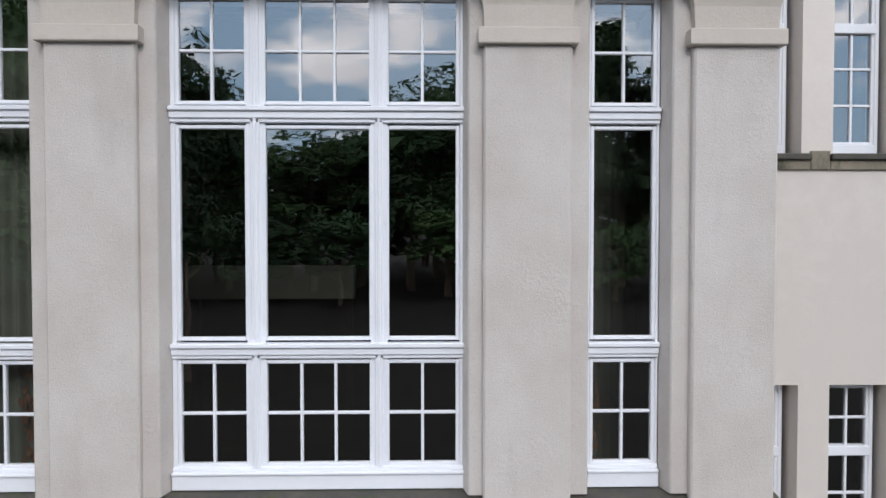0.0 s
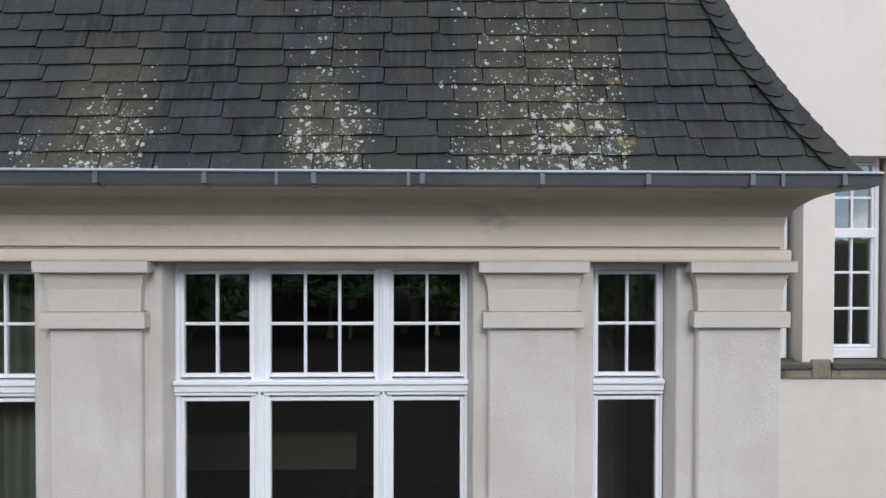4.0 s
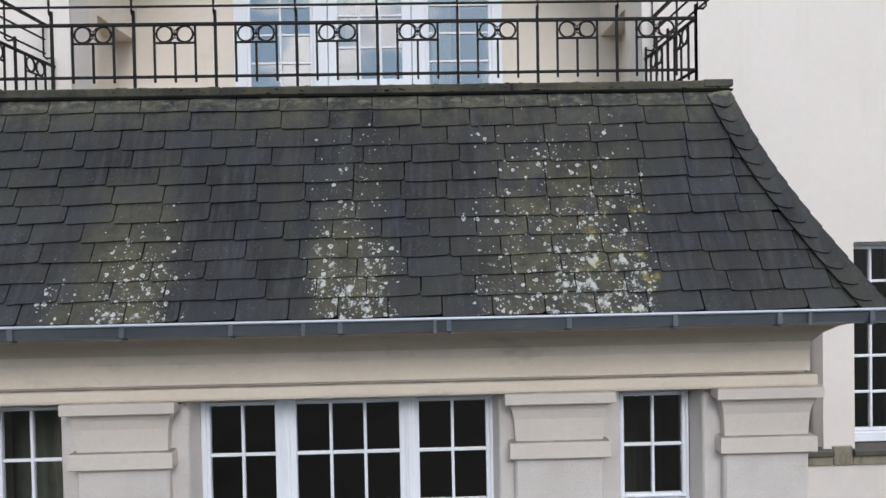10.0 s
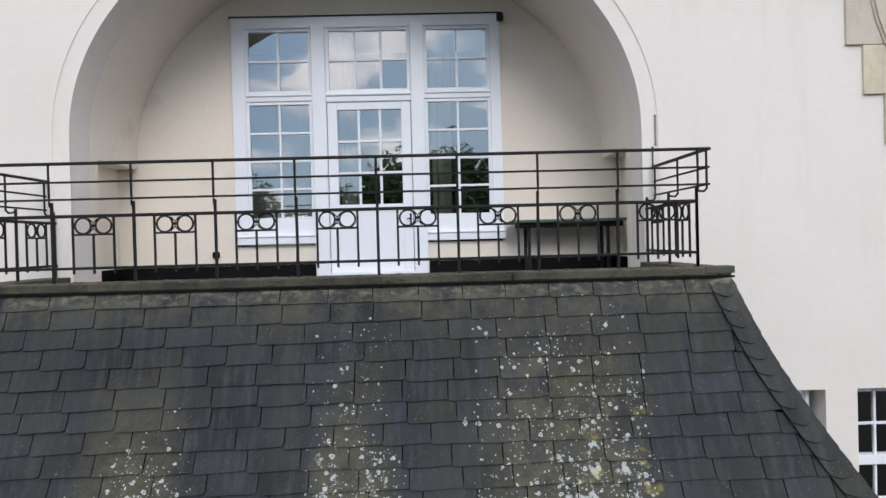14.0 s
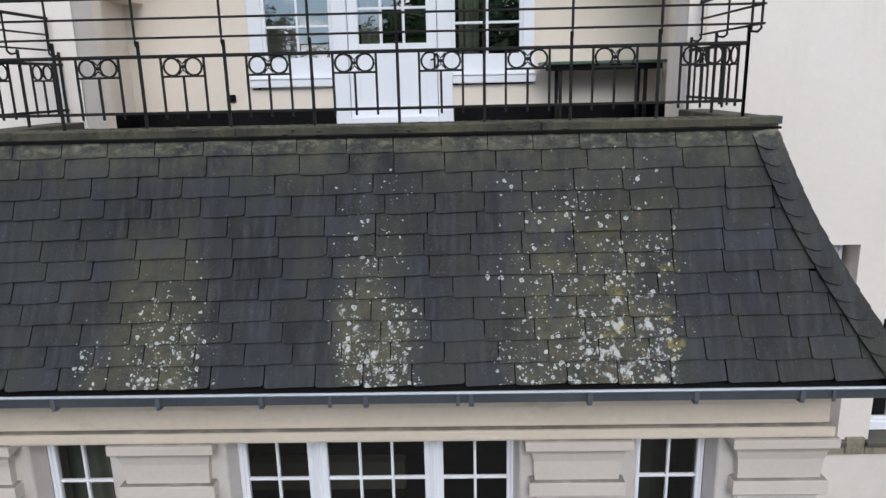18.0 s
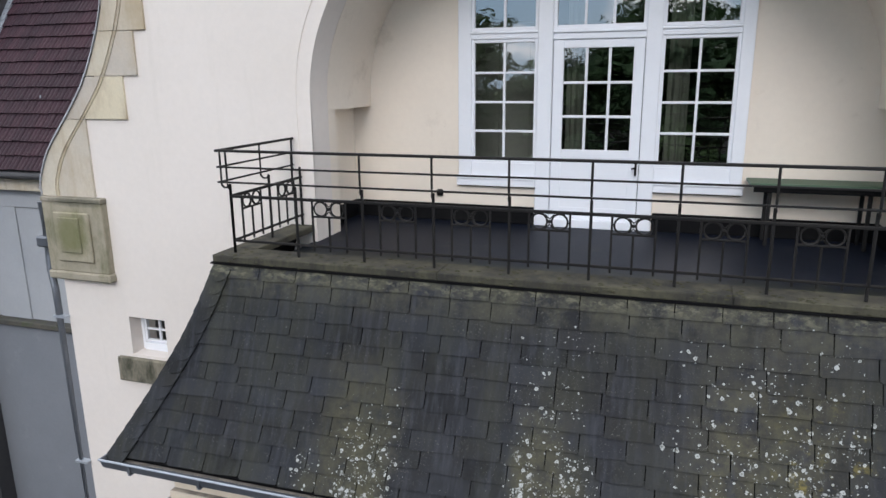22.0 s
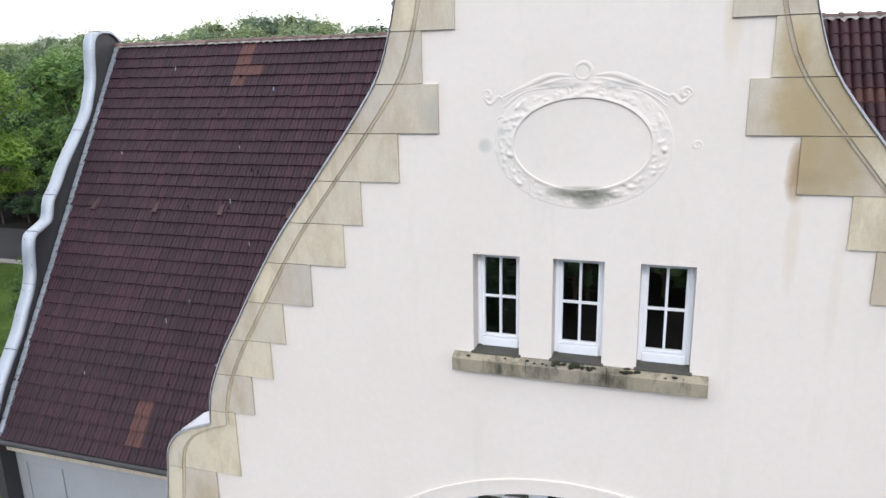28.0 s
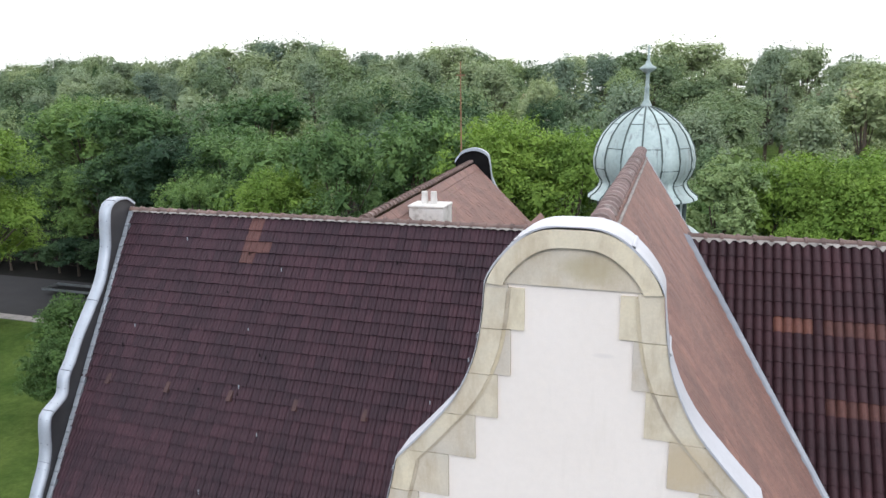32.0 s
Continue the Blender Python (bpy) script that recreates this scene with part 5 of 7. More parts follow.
def bar(name, a, b, w, h):
    """A flat iron bar between two points, level or upright."""
    bm = bmesh.new()
    a, b = Vector(a), Vector(b)
    d = b - a
    lo = Vector((min(a.x, b.x), min(a.y, b.y), min(a.z, b.z)))
    hi = Vector((max(a.x, b.x), max(a.y, b.y), max(a.z, b.z)))
    if abs(d.z) > max(abs(d.x), abs(d.y)):
        pad = Vector((w / 2, w / 2, 0))
    elif abs(d.x) > abs(d.y):
        pad = Vector((0, w / 2, h / 2))
    else:
        pad = Vector((w / 2, 0, h / 2))
    lo, hi = lo - pad, hi + pad
    box(bm, lo.x, hi.x, lo.y, hi.y, lo.z, hi.z, bevel=min(w, h) * 0.18)
    return part(name, bm, iron, rail)


def rail_run(p0, p1, out, stations, ornament_at, hand_ext):
    """One straight run from p0 to p1 (x, y); out is the way that the upper rails are set off."""
    p0, p1, out = Vector(p0), Vector(p1), Vector(out)
    d = (p1 - p0).normalized()
    at3 = lambda p, z: (p.x, p.y, z)
    bar("bottom_rail", at3(p0, Z_LOW), at3(p1, Z_LOW), 0.022, 0.022)
    bar("middle_rail", at3(p0, Z_MID), at3(p1, Z_MID), 0.026, 0.026)
    u0, u1 = p0 + out - d * hand_ext[0], p1 + out + d * hand_ext[1]
    bar("upper_rail", at3(u0, Z_3), at3(u1, Z_3), 0.018, 0.016)
    bar("upper_rail", at3(u0, Z_2), at3(u1, Z_2), 0.018, 0.016)
    bar("handrail", at3(u0, Z_TOP), at3(u1, Z_TOP), 0.040, 0.022)
    for s in stations:
        p = p0 + d * s
        bar("post", at3(p, Z_BASE - 0.01), at3(p, Z_3 - 0.02), 0.022, 0.022)
        q = p + out * 1.0
        bm = bmesh.new()
        tube(bm, [at3(p, Z_3 - 0.02), at3(p + out * 0.15, Z_3 - 0.05), at3(p + out * 0.7, Z_3 - 0.055), at3(q, Z_3 - 0.03), at3(q, Z_3 + 0.02), at3(q, Z_TOP)], 0.010, 6)
        part("upper_post", bm, iron, rail)
    for s in ornament_at:
        c = p0 + d * s
        w = 0.16
        bar("panel_bar", at3(c - d * w, Z_MID - 0.145), at3(c + d * w, Z_MID - 0.145), 0.018, 0.016)
        for k in (-1, 0, 1):
            q = c + d * (w * k)
            bar("baluster", at3(q, 9.0), at3(q, Z_MID - (0.0 if k else 0.145)), 0.017, 0.017)
        for k in (-1, 1):
            q = c + d * (w / 2 * k)
            bm = bmesh.new()
            n1, n2 = 22, 5
            R, r = 0.062, 0.0085
            rr = []
            for i in range(n1):
                a = i * math.tau / n1
                rr.append([bm.verts.new((q.x + d.x * (R + r * math.cos(t)) * math.cos(a) - d.y * r * math.sin(t), q.y + d.y * (R + r * math.cos(t)) * math.cos(a) + d.x * r * math.sin(t), Z_MID - 0.076 + (R + r * math.cos(t)) * math.sin(a))) for t in [j * math.tau / n2 for j in range(n2)]])
            for i in range(n1):
                for j in range(n2):
                    bm.faces.new((rr[i][j], rr[(i + 1) % n1][j], rr[(i + 1) % n1][(j + 1) % n2], rr[i][(j + 1) % n2]))
            part("ring", bm, iron, rail)
        bm = bmesh.new()
        bmesh.ops.create_icosphere(bm, subdivisions=1, radius=0.017, matrix=Matrix.Translation(at3(c, Z_MID - 0.076)))
        part("boss", bm, iron, rail)
        bm = bmesh.new()
        tube(bm, [at3(c - d * 0.035, Z_MID - 0.02), at3(c, Z_MID - 0.055), at3(c + d * 0.035, Z_MID - 0.02)], 0.006, 5)
        tube(bm, [at3(c - d * 0.035, Z_MID - 0.132), at3(c, Z_MID - 0.097), at3(c + d * 0.035, Z_MID - 0.132)], 0.006, 5)
        part("scroll", bm, iron, rail)


x_lo, x_hi = -3.90, 1.855
stations = [x - x_lo for x in POSTS if x >= x_lo - 0.001]
orn = [x - 0.3185 - x_lo for x in POSTS[:-2]]
rail_run((x_lo, RY), (x_hi, RY), (0, UPY - RY), stations, orn, (0.10, 0.09))
for x, o in ((x_lo, -0.085), (x_hi, 0.085)):
    rail_run((x, RY), (x, 6.93), (o, 0), (0.0, 0.64, 1.25), (0.32, 0.95), (0.05, 0.0))
hook = bmesh.new()
tube(hook, [(1.93, GY - 0.01, 9.85), (1.93, GY - 0.03, 9.85), (1.93, GY - 0.03, 10.06)], 0.012, 6)
tagged(part("wall_hook", hook, iron), "small iron rod fixed to the gable wall above the railing", "hook")

# bench on the balcony
bench = thing("folding_bench", "dark green wooden bench standing against the balcony wall", "bench")
part("seat", boxes((0.66, 1.98, 8.0, 8.44, 9.37, 9.405), bevel=0.008), bench_green, bench)
part("apron", boxes((0.70, 1.94, 8.03, 8.05, 9.31, 9.37), bevel=0.004), black_felt, bench)
for x in (0.86, 1.77):
    part("leg", boxes((x - 0.018, x + 0.018, 8.05, 8.085, 8.745, 9.37), bevel=0.004), iron, bench)
    part("leg", boxes((x - 0.018, x + 0.018, 8.35, 8.385, 8.745, 9.37), bevel=0.004), iron, bench)
tagged(part("outdoor_socket", boxes((-2.88, -2.80, BACK_Y - 0.05, BACK_Y, 9.05, 9.13), bevel=0.012), black_felt), "small black socket on the beige balcony wall", "socket")
tagged(part("wall_spotlight", boxes((0.585, 0.665, BACK_Y - 0.12, BACK_Y - 0.046, 11.80, 11.90), bevel=0.015), iron), "small dark lamp at the window frame's corner", "lamp")

# ---- small windows of the gable wall ----
def small_window(n, x0, x1, z0, z1, splits, label, sill=None):
    win = thing("window_%d" % n, label, "window", kind="structure")
    y = GY + 0.20
    f = 0.045
    part("window_frame", boxes((x0, x0 + f, y - 0.01, y + 0.08, z0, z1), (x1 - f, x1, y - 0.01, y + 0.08, z0, z1), (x0 + f, x1 - f, y - 0.009, y + 0.08, z1 - f, z1), (x0 + f, x1 - f, y - 0.03, y + 0.08, z0, z0 + 0.10), bevel=0.006), white_paint, win)
    lo = z0 + 0.10
    for k, (share, cols, rows) in enumerate(splits):
        hi = lo + (z1 - f - z0 - 0.10) * share
        glazed(win, x0 + f + 0.03, x1 - f - 0.03, lo + 0.035, hi - 0.035, cols, rows, y + 0.01, bars=0.026, rim=0.03)
        if k < len(splits) - 1:
            part("transom", boxes((x0 + f, x1 - f, y - 0.03, y + 0.07, hi - 0.05, hi + 0.05), bevel=0.006), white_paint, win)
        lo = hi
    # closed near-black box, its colour stands in for the unlit room
    part("dark_backing", boxes((x0 - 0.9, x1 + 0.9, GY + 1.6, GY + 1.65, z0 - 0.9, z1 + 0.5), (x0 - 0.95, x0 - 0.9, GY + 0.385, GY + 1.6, z0 - 0.9, z1 + 0.5), (x1 + 0.9, x1 + 0.95, GY + 0.385, GY + 1.6, z0 - 0.9, z1 + 0.5), (x0 - 0.9, x1 + 0.9, GY + 0.385, GY + 1.6, z0 - 0.95, z0 - 0.9), (x0 - 0.9, x1 + 0.9, GY + 0.385, GY + 1.6, z1 + 0.5, z1 + 0.55)), room_gloom, win, "near-black box behind the panes standing in for an unlit room")
    return win


for k, (a, b) in enumerate(UP_WIN):
    small_window(5 + k, a, b, UP_Z0 + 0.04, UP_Z1, ((1.0, 2, 2),), "small white attic window with four panes above a mossy sill")
small_window(8, -6.47, -5.93, 7.10, 7.60, ((1.0, 2, 2),), "little white window low in the gable wall")
for n, (a, b, z0, z1) in zip((9, 10), SIDE_WIN[1:3]):
    small_window(n, a + 0.03, b - 0.06, z0 + 0.04, z1, ((0.62, 2, 3), (0.38, 2, 2)), "tall white window with small panes and a stone sill")
for n, (a, b, z0, z1) in zip((11, 12), SIDE_WIN[3:5]):
    small_window(n, a + 0.03, b - 0.06, z0 + 0.04, z1, ((0.66, 2, 3), (0.34, 2, 2)), "white ground-floor window with small panes")

attic_sill = thing("attic_sill", "weathered sandstone sill with moss on brackets", "sill", kind="structure")
for x0, x1 in ((-2.21, -1.43), (-1.425, -0.62), (-0.615, 0.325)):
    part("sill_stone", prism_x([(GY - 0.10, 13.945), (GY - 0.10, 14.08), (GY - 0.05, 14.125), (GY + 0.2, 14.145), (GY + 0.2, 13.945)], x0, x1), sill_stone, attic_sill)
for a, b in UP_WIN:
    part("sill_slate", boxes((a - 0.02, b + 0.02, GY - 0.03, GY + 0.24, 14.118, 14.15), bevel=0.004), sill_slate, attic_sill)
moss = bmesh.new()
for _ in range(140):
    x = random.choice((random.gauss(-0.95, 0.16), random.gauss(-0.95, 0.09), random.gauss(-0.42, 0.04), random.uniform(-2.1, 0.2)))
    c = Vector((min(max(x, -2.18), 0.3), GY - 0.085 + random.uniform(0, 0.06), 14.10 + random.uniform(-0.03, 0.03)))
    bmesh.ops.create_icosphere(moss, subdivisions=1, radius=random.uniform(0.010, 0.026), matrix=Matrix.Translation(c) @ Matrix.Diagonal((1.7, 1.0, 0.8, 1)))
tagged(part("moss_cushions", moss, moss_black), "dark moss cushions growing on the attic sill", "moss", "", "stuff")
moss = bmesh.new()
for _ in range(260):
    c = Vector((random.uniform(-4.0, 2.0), 5.515 + random.choice((random.uniform(-0.006, 0.03), random.uniform(0, 0.30))), 0))
    c.z = 8.93 if c.y > 5.53 else random.uniform(8.87, 8.925)
    r = random.uniform(0.006, 0.018)
    bmesh.ops.create_icosphere(moss, subdivisions=1, radius=r, matrix=Matrix.Translation(c) @ Matrix.Diagonal((1.6, 1.2, 0.55, 1)))
tagged(part("ledge_moss", moss, moss_olive), "olive moss tufts along the balcony ledge", "moss", "", "stuff")
side_sill = thing("side_sill", "dark slate sill on a sandstone band", "sill", kind="structure")
for x0, x1 in ((2.92, 3.70), (3.90, 4.64)):
    part("sill_slate", boxes((x0, x1, GY - 0.07, GY + 0.24, 5.47, 5.53), bevel=0.008), sill_slate, side_sill)
for x0, x1 in ((2.47, 3.70), (3.705, 3.90), (3.905, 4.66)):
    part("band_stone", boxes((x0, x1, GY - 0.03, GY + 0.1, 5.37, 5.468 if x0 != 3.705 else 5.56), bevel=0.006), mossy_stone, side_sill)
part("sill_stone", boxes((-6.68, -5.85, GY - 0.06, GY + 0.24, 6.74, 7.06), bevel=0.01), mossy_stone, side_sill)

# oval cartouche
cart = thing("cartouche", "white stucco oval cartouche with scrolls and shell ornament", "cartouche")
CX, CZ = -0.94, 16.32
oval = bmesh.new()
n1, n2 = 240, 22
lumps = []
for _ in range(420):
    a, o = random.uniform(0, math.tau), random.uniform(0.03, 0.16)
    lumps.append((a, o, random.uniform(0.008, 0.022), random.uniform(-0.012, 0.014)))


def frame_height(a, o):
    """Height of the worn foliage that surrounds the oval field: a thin lip, then lumps that fade into the wall."""
    h = 0.008 * max(0.0, 1 - o / 0.035) ** 0.5 + 0.008 * max(0.0, 1 - o / 0.15)
    for la, lo_, r, up in lumps:
        da = (a - la + math.pi) % math.tau - math.pi
        if abs(da) < 0.16:
            q = ((da * 0.62) ** 2 + (o - lo_) ** 2) / (r * r)
            h += up * math.exp(-q)
    return 0.003 + max(h, 0.0) * (1 if o < 0.13 else max(0, (0.19 - o) / 0.06))


rr = []
for k in range(n1):
    a = k * math.tau / n1
    col = [(-0.004, -0.03)] + [(0.19 * j / n2, frame_height(a, 0.19 * j / n2)) for j in range(n2)] + [(0.195, -0.006)]
    rr.append([oval.verts.new((CX + (0.64 + o) * math.cos(a), GY - h, CZ + (0.425 + o) * math.sin(a))) for o, h in col])
for k in range(n1):
    for j in range(n2 + 1):
        oval.faces.new((rr[k][j], rr[(k + 1) % n1][j], rr[(k + 1) % n1][j + 1], rr[k][j + 1]))
part("oval_frame", oval, gable_render, cart, smooth=True)
fld = bmesh.new()
fld.faces.new([fld.verts.new((CX + 0.65 * math.cos(k * math.tau / n1), GY - 0.003, CZ + 0.435 * math.sin(k * math.tau / n1))) for k in range(n1)])
part("oval_field", fld, gable_render, cart)


def relief(name, pts, thick):
    """A low rounded ridge of stucco lying on the wall, thinner to its ends."""
    bm = bmesh.new()
    rows = []
    for i, (x, z) in enumerate(pts):
        xa, za = pts[max(i - 1, 0)]
        xb, zb = pts[min(i + 1, len(pts) - 1)]
        q = math.hypot(xb - xa, zb - za)
        nx, nz = -(zb - za) / q, (xb - xa) / q
        u = i / (len(pts) - 1)
        w = 1.35 * thick * (0.45 + 0.55 * math.sin(math.pi * min(1, u * 1.1)))
        rows.append([bm.verts.new((x + nx * w * s, GY - 0.30 * w * h - 0.003, z + nz * w * s)) for s, h in ((-1.2, 0), (-0.7, 0.75), (0, 1), (0.7, 0.75), (1.2, 0))])
    for u, v in zip(rows, rows[1:]):
        for k in range(4):
            bm.faces.new((u[k], u[k + 1], v[k + 1], v[k]))
    part(name, bm, gable_render, cart, smooth=True)


def scroll(cx, cz, r, turns, start, way, thick):
    n = int(18 * turns)
    relief("scroll", [(cx + r * (1 - 0.75 * k / n) * math.cos(start + way * k / 18 * math.tau), cz + r * (1 - 0.75 * k / n) * math.sin(start + way * k / 18 * math.tau)) for k in range(n + 1)], thick)


def lobe(ang, o, r, thick):
    """The scalloped edge of one acanthus leaf beside the oval."""
    x0, z0 = CX + (0.64 + o) * math.cos(ang), CZ + (0.425 + o) * math.sin(ang)
    turn = math.atan2(math.sin(ang) / 0.425, math.cos(ang) / 0.64) + random.uniform(-0.4, 0.4)
    relief("leaf_lobe", [(x0 + r * (1 + 0.16 * math.sin(3 * q)) * math.cos(turn + q), z0 + r * math.sin(turn + q)) for q in [-1.9 + 3.8 * k / 12 for k in range(13)]], thick)


for s in (-1, 1):
    # scrolled arms above the oval, of three strands each, ending in small volutes
    for gap, t in ((0.0, 0.016), (0.042, 0.011), (0.08, 0.010)):
        relief("strand", [(CX + s * (0.13 + 0.62 * u), CZ + 0.625 - gap - 0.20 * u ** 2.2 + 0.015 * math.sin(u * 7 + gap * 40)) for u in [k / 16 for k in range(17)]], t)
    relief("strand", [(CX + s * (0.74 + 0.22 * u), CZ + 0.41 + 0.035 * math.sin(u * 8)) for u in [k / 10 for k in range(11)]], 0.013)
    scroll(CX + s * 0.165, CZ + 0.475, 0.062, 1.6, math.pi / 2 * (1 - s), s, 0.014)
    scroll(CX + s * 0.90, CZ + 0.46, 0.050, 1.3, math.pi / 2 * (1 - s), s, 0.012)
    for k in range(9):
        ang = math.radians((38 - 13 * k) if s > 0 else (142 + 13 * k))
        lobe(ang, random.uniform(0.05, 0.10), random.uniform(0.035, 0.060), random.uniform(0.006, 0.010))
        if k % 2:
            lobe(ang + 0.07, random.uniform(0.13, 0.19), random.uniform(0.025, 0.045), 0.007)
    for k in range(5):
        lobe(math.radians(270 + s * (8 + 13 * k)), random.uniform(0.06, 0.11), random.uniform(0.03, 0.05), 0.006)
scroll(CX + 1.02, CZ + 0.0, 0.045, 1.1, 0.0, 1, 0.010)
relief("knob", [(CX + 0.075 * math.cos(a), CZ + 0.665 + 0.075 * math.sin(a)) for a in [k * math.tau / 20 + 4.0 for k in range(21)]], 0.013)
for k in range(6):
    x = CX - 0.10 + 0.075 * k
    relief("fringe", [(x + 0.008 * math.sin(q), CZ - 0.47 - 0.03 * q) for q in range(4)], 0.008)

# ---- large tiled roofs ----
EAVE_Y, EAVE_Z, RISE = 11.40, 8.69, 1.40
RIDGE_Y, RIDGE_Z = 18.08, 18.04
CROSS_Z, CROSS_RISE, CROSS_Y1 = 19.9, 1.60, 20.0
TW, TE = 0.225, 0.345
PANTILE = ((0.0, -0.022), (0.14, 0.034), (0.30, 0.066), (0.5, 0.078), (0.70, 0.066), (0.86, 0.034), (1.0, -0.022))
FLAT_TILE = ((0.0, -0.004), (0.06, 0.010), (0.15, 0.021), (0.30, 0.024), (0.42, 0.016), (0.5, 0.004), (0.58, 0.014), (0.68, 0.022), (0.82, 0.024), (0.93, 0.014), (1.0, -0.004))
PLAIN_TILE = ((0.0, 0.002), (0.1, 0.010), (0.35, 0.012), (0.5, 0.003), (1.0, 0.002))


def tile_verts(profile, lift, TW):
    """One interlocking tile in its own axes: along the eave, up the slope, off the roof."""
    vs, fs = [], []
    for s, h0 in ((-0.05, lift), (TE, 0.0)):
        for u, h in profile:
            vs.append((u * TW, s, h + h0))
    for u, h in profile:
        vs.append((u * TW, -0.05, h + 0.004))
    m = len(profile)
    for k in range(m - 1):
        fs.append((k, k + 1, m + k + 1, m + k))
        fs.append((2 * m + k, 2 * m + k + 1, k + 1, k))
    return np.array(vs), fs


def tile_field(name, origin, along, up, nu, nv, keep, material, parent, singles=None, profile=PANTILE, lift=0.030, TW=TW):
    """A roof slope of tiles: one joined mesh, with those for which singles() holds as objects of their own."""
    origin, along, up = np.array(origin, float), np.array(along, float), np.array(up, float)
    off = np.cross(along, up)
    base, faces = tile_verts(profile, lift, TW)
    basis = np.stack([along, up, off])
    V, F = [], []
    me1 = bpy.data.meshes.new("tile")
    me1.from_pydata([tuple(v) for v in base], [], faces)
    me1.materials.append(material)
    rot = Matrix([[along[i], up[i], off[i], 0] for i in range(3)] + [[0, 0, 0, 1]])
    rng = random.Random(7)
    for j in range(nv):
        for i in range(nu):
            o = origin + along * (i * TW) + up * (j * TE)
            c = o + along * TW / 2 + up * TE / 2
            if not keep(c):
                continue
            jit = (off * rng.uniform(-0.004, 0.006) + up * rng.uniform(-0.008, 0.008)) * (0.4 if lift < 0.015 else 1.0)
            if singles and singles(c):
                ob = new("tile", me1)
                ob.parent = parent
                ob.matrix_basis = Matrix.Translation(o + jit) @ rot
            else:
                s = len(V) * len(base)
                V.append(base @ basis + o + jit)
                F.extend([tuple(q + s for q in f) for f in faces])
    if not V:
        return None
    me = bpy.data.meshes.new(name)
    me.from_pydata(np.concatenate(V).tolist(), [], F)
    me.materials.append(material)
    ob = new(name, me)
    ob.parent = parent
    ob["kind"] = "stuff"
    return ob


ln = math.hypot(1, RISE)
UP = (0, 1 / ln, RISE / ln)
PATCH = lambda c: (-11.85 < c[0] < -11.42 and 16.85 < c[2] < 17.9) or (-11.42 < c[0] < -11.0 and 17.15 < c[2] < 17.5) or (-11.5 < c[0] < -11.05 and 9.1 < c[2] < 9.8)
PATCH_R = lambda c: 2.25 < c[0] < 3.0 and 16.25 < c[2] < 16.55
FAINT_R = lambda c: (3.2 < c[0] < 4.9 and 16.2 < c[2] < 16.5) or (3.2 < c[0] < 5.5 and 14.98 < c[2] < 15.27)
main_roof = thing("main_roof_left", "steep dark brown clay tile roof with a few redder tiles", "roof", kind="structure")
over_cross = lambda c: abs(c[0] - GX) > (CROSS_Z - c[2]) / CROSS_RISE
nv = int((RIDGE_Y - EAVE_Y) * ln / TE)
verge_x = lambda yy: -16.25 + (18.1 - yy) * 0.155
tile_field("tiles", (-16.32, EAVE_Y, EAVE_Z), (1, 0, 0), UP, 67, nv, lambda c: over_cross(c) and not PATCH(c) and c[0] > verge_x(c[1]), tile_dark, main_roof, lambda c: -10.4 < c[0] < -7.6 and 10.5 < c[2] < 15.6 and c[0] < GX - (CROSS_Z - c[2]) / CROSS_RISE, FLAT_TILE, 0.046)
tile_field("red_tiles", (-16.32, EAVE_Y, EAVE_Z), (1, 0, 0), UP, 64, nv, PATCH, tile_patch, main_roof, PATCH, FLAT_TILE, 0.046)


def underlay(parent, pts, material=black_felt):
    bm = bmesh.new()
    bm.faces.new([bm.verts.new(p) for p in pts])
    return part("underlay", bm, material, parent)


def on_roof(x, y, d=-0.03):
    return (x, y, EAVE_Z + RISE * (y - EAVE_Y) + d)


underlay(main_roof, [on_roof(-15.2, EAVE_Y), on_roof(-1.0, EAVE_Y), on_roof(-1.0, RIDGE_Y), on_roof(-16.25, RIDGE_Y)])
underlay(main_roof, [(-15.7, RIDGE_Y, RIDGE_Z - 0.05), (-1.0, RIDGE_Y, RIDGE_Z - 0.05), (-1.0, 25.2, 8.1), (-15.7, 25.2, 8.1)], tile_dark)
right_roof = thing("main_roof_right", "steep brown pantile roof with patches of red tiles", "roof", kind="structure")
keep_r = lambda c: over_cross(c) and c[0] > GX
tile_field("tiles", (0.0, EAVE_Y, EAVE_Z), (1, 0, 0), UP, 52, nv, lambda c: keep_r(c) and not PATCH_R(c) and not FAINT_R(c), tile_brown, right_roof, None, PANTILE, 0.030, 0.20)
tile_field("red_tiles", (0.0, EAVE_Y, EAVE_Z), (1, 0, 0), UP, 52, nv, lambda c: keep_r(c) and PATCH_R(c), tile_warm, right_roof, PATCH_R, PANTILE, 0.016, 0.20)
tile_field("faint_tiles", (0.0, EAVE_Y, EAVE_Z), (1, 0, 0), UP, 52, nv, lambda c: keep_r(c) and FAINT_R(c), tile_faint, right_roof, FAINT_R, PANTILE, 0.016, 0.20)
underlay(right_roof, [on_roof(0, EAVE_Y), on_roof(10.4, EAVE_Y), on_roof(10.4, RIDGE_Y), on_roof(0, RIDGE_Y)])
underlay(right_roof, [(0, RIDGE_Y, RIDGE_Z - 0.05), (10.4, RIDGE_Y, RIDGE_Z - 0.05), (10.4, 25.2, 8.1), (0, 25.2, 8.1)], tile_dark)


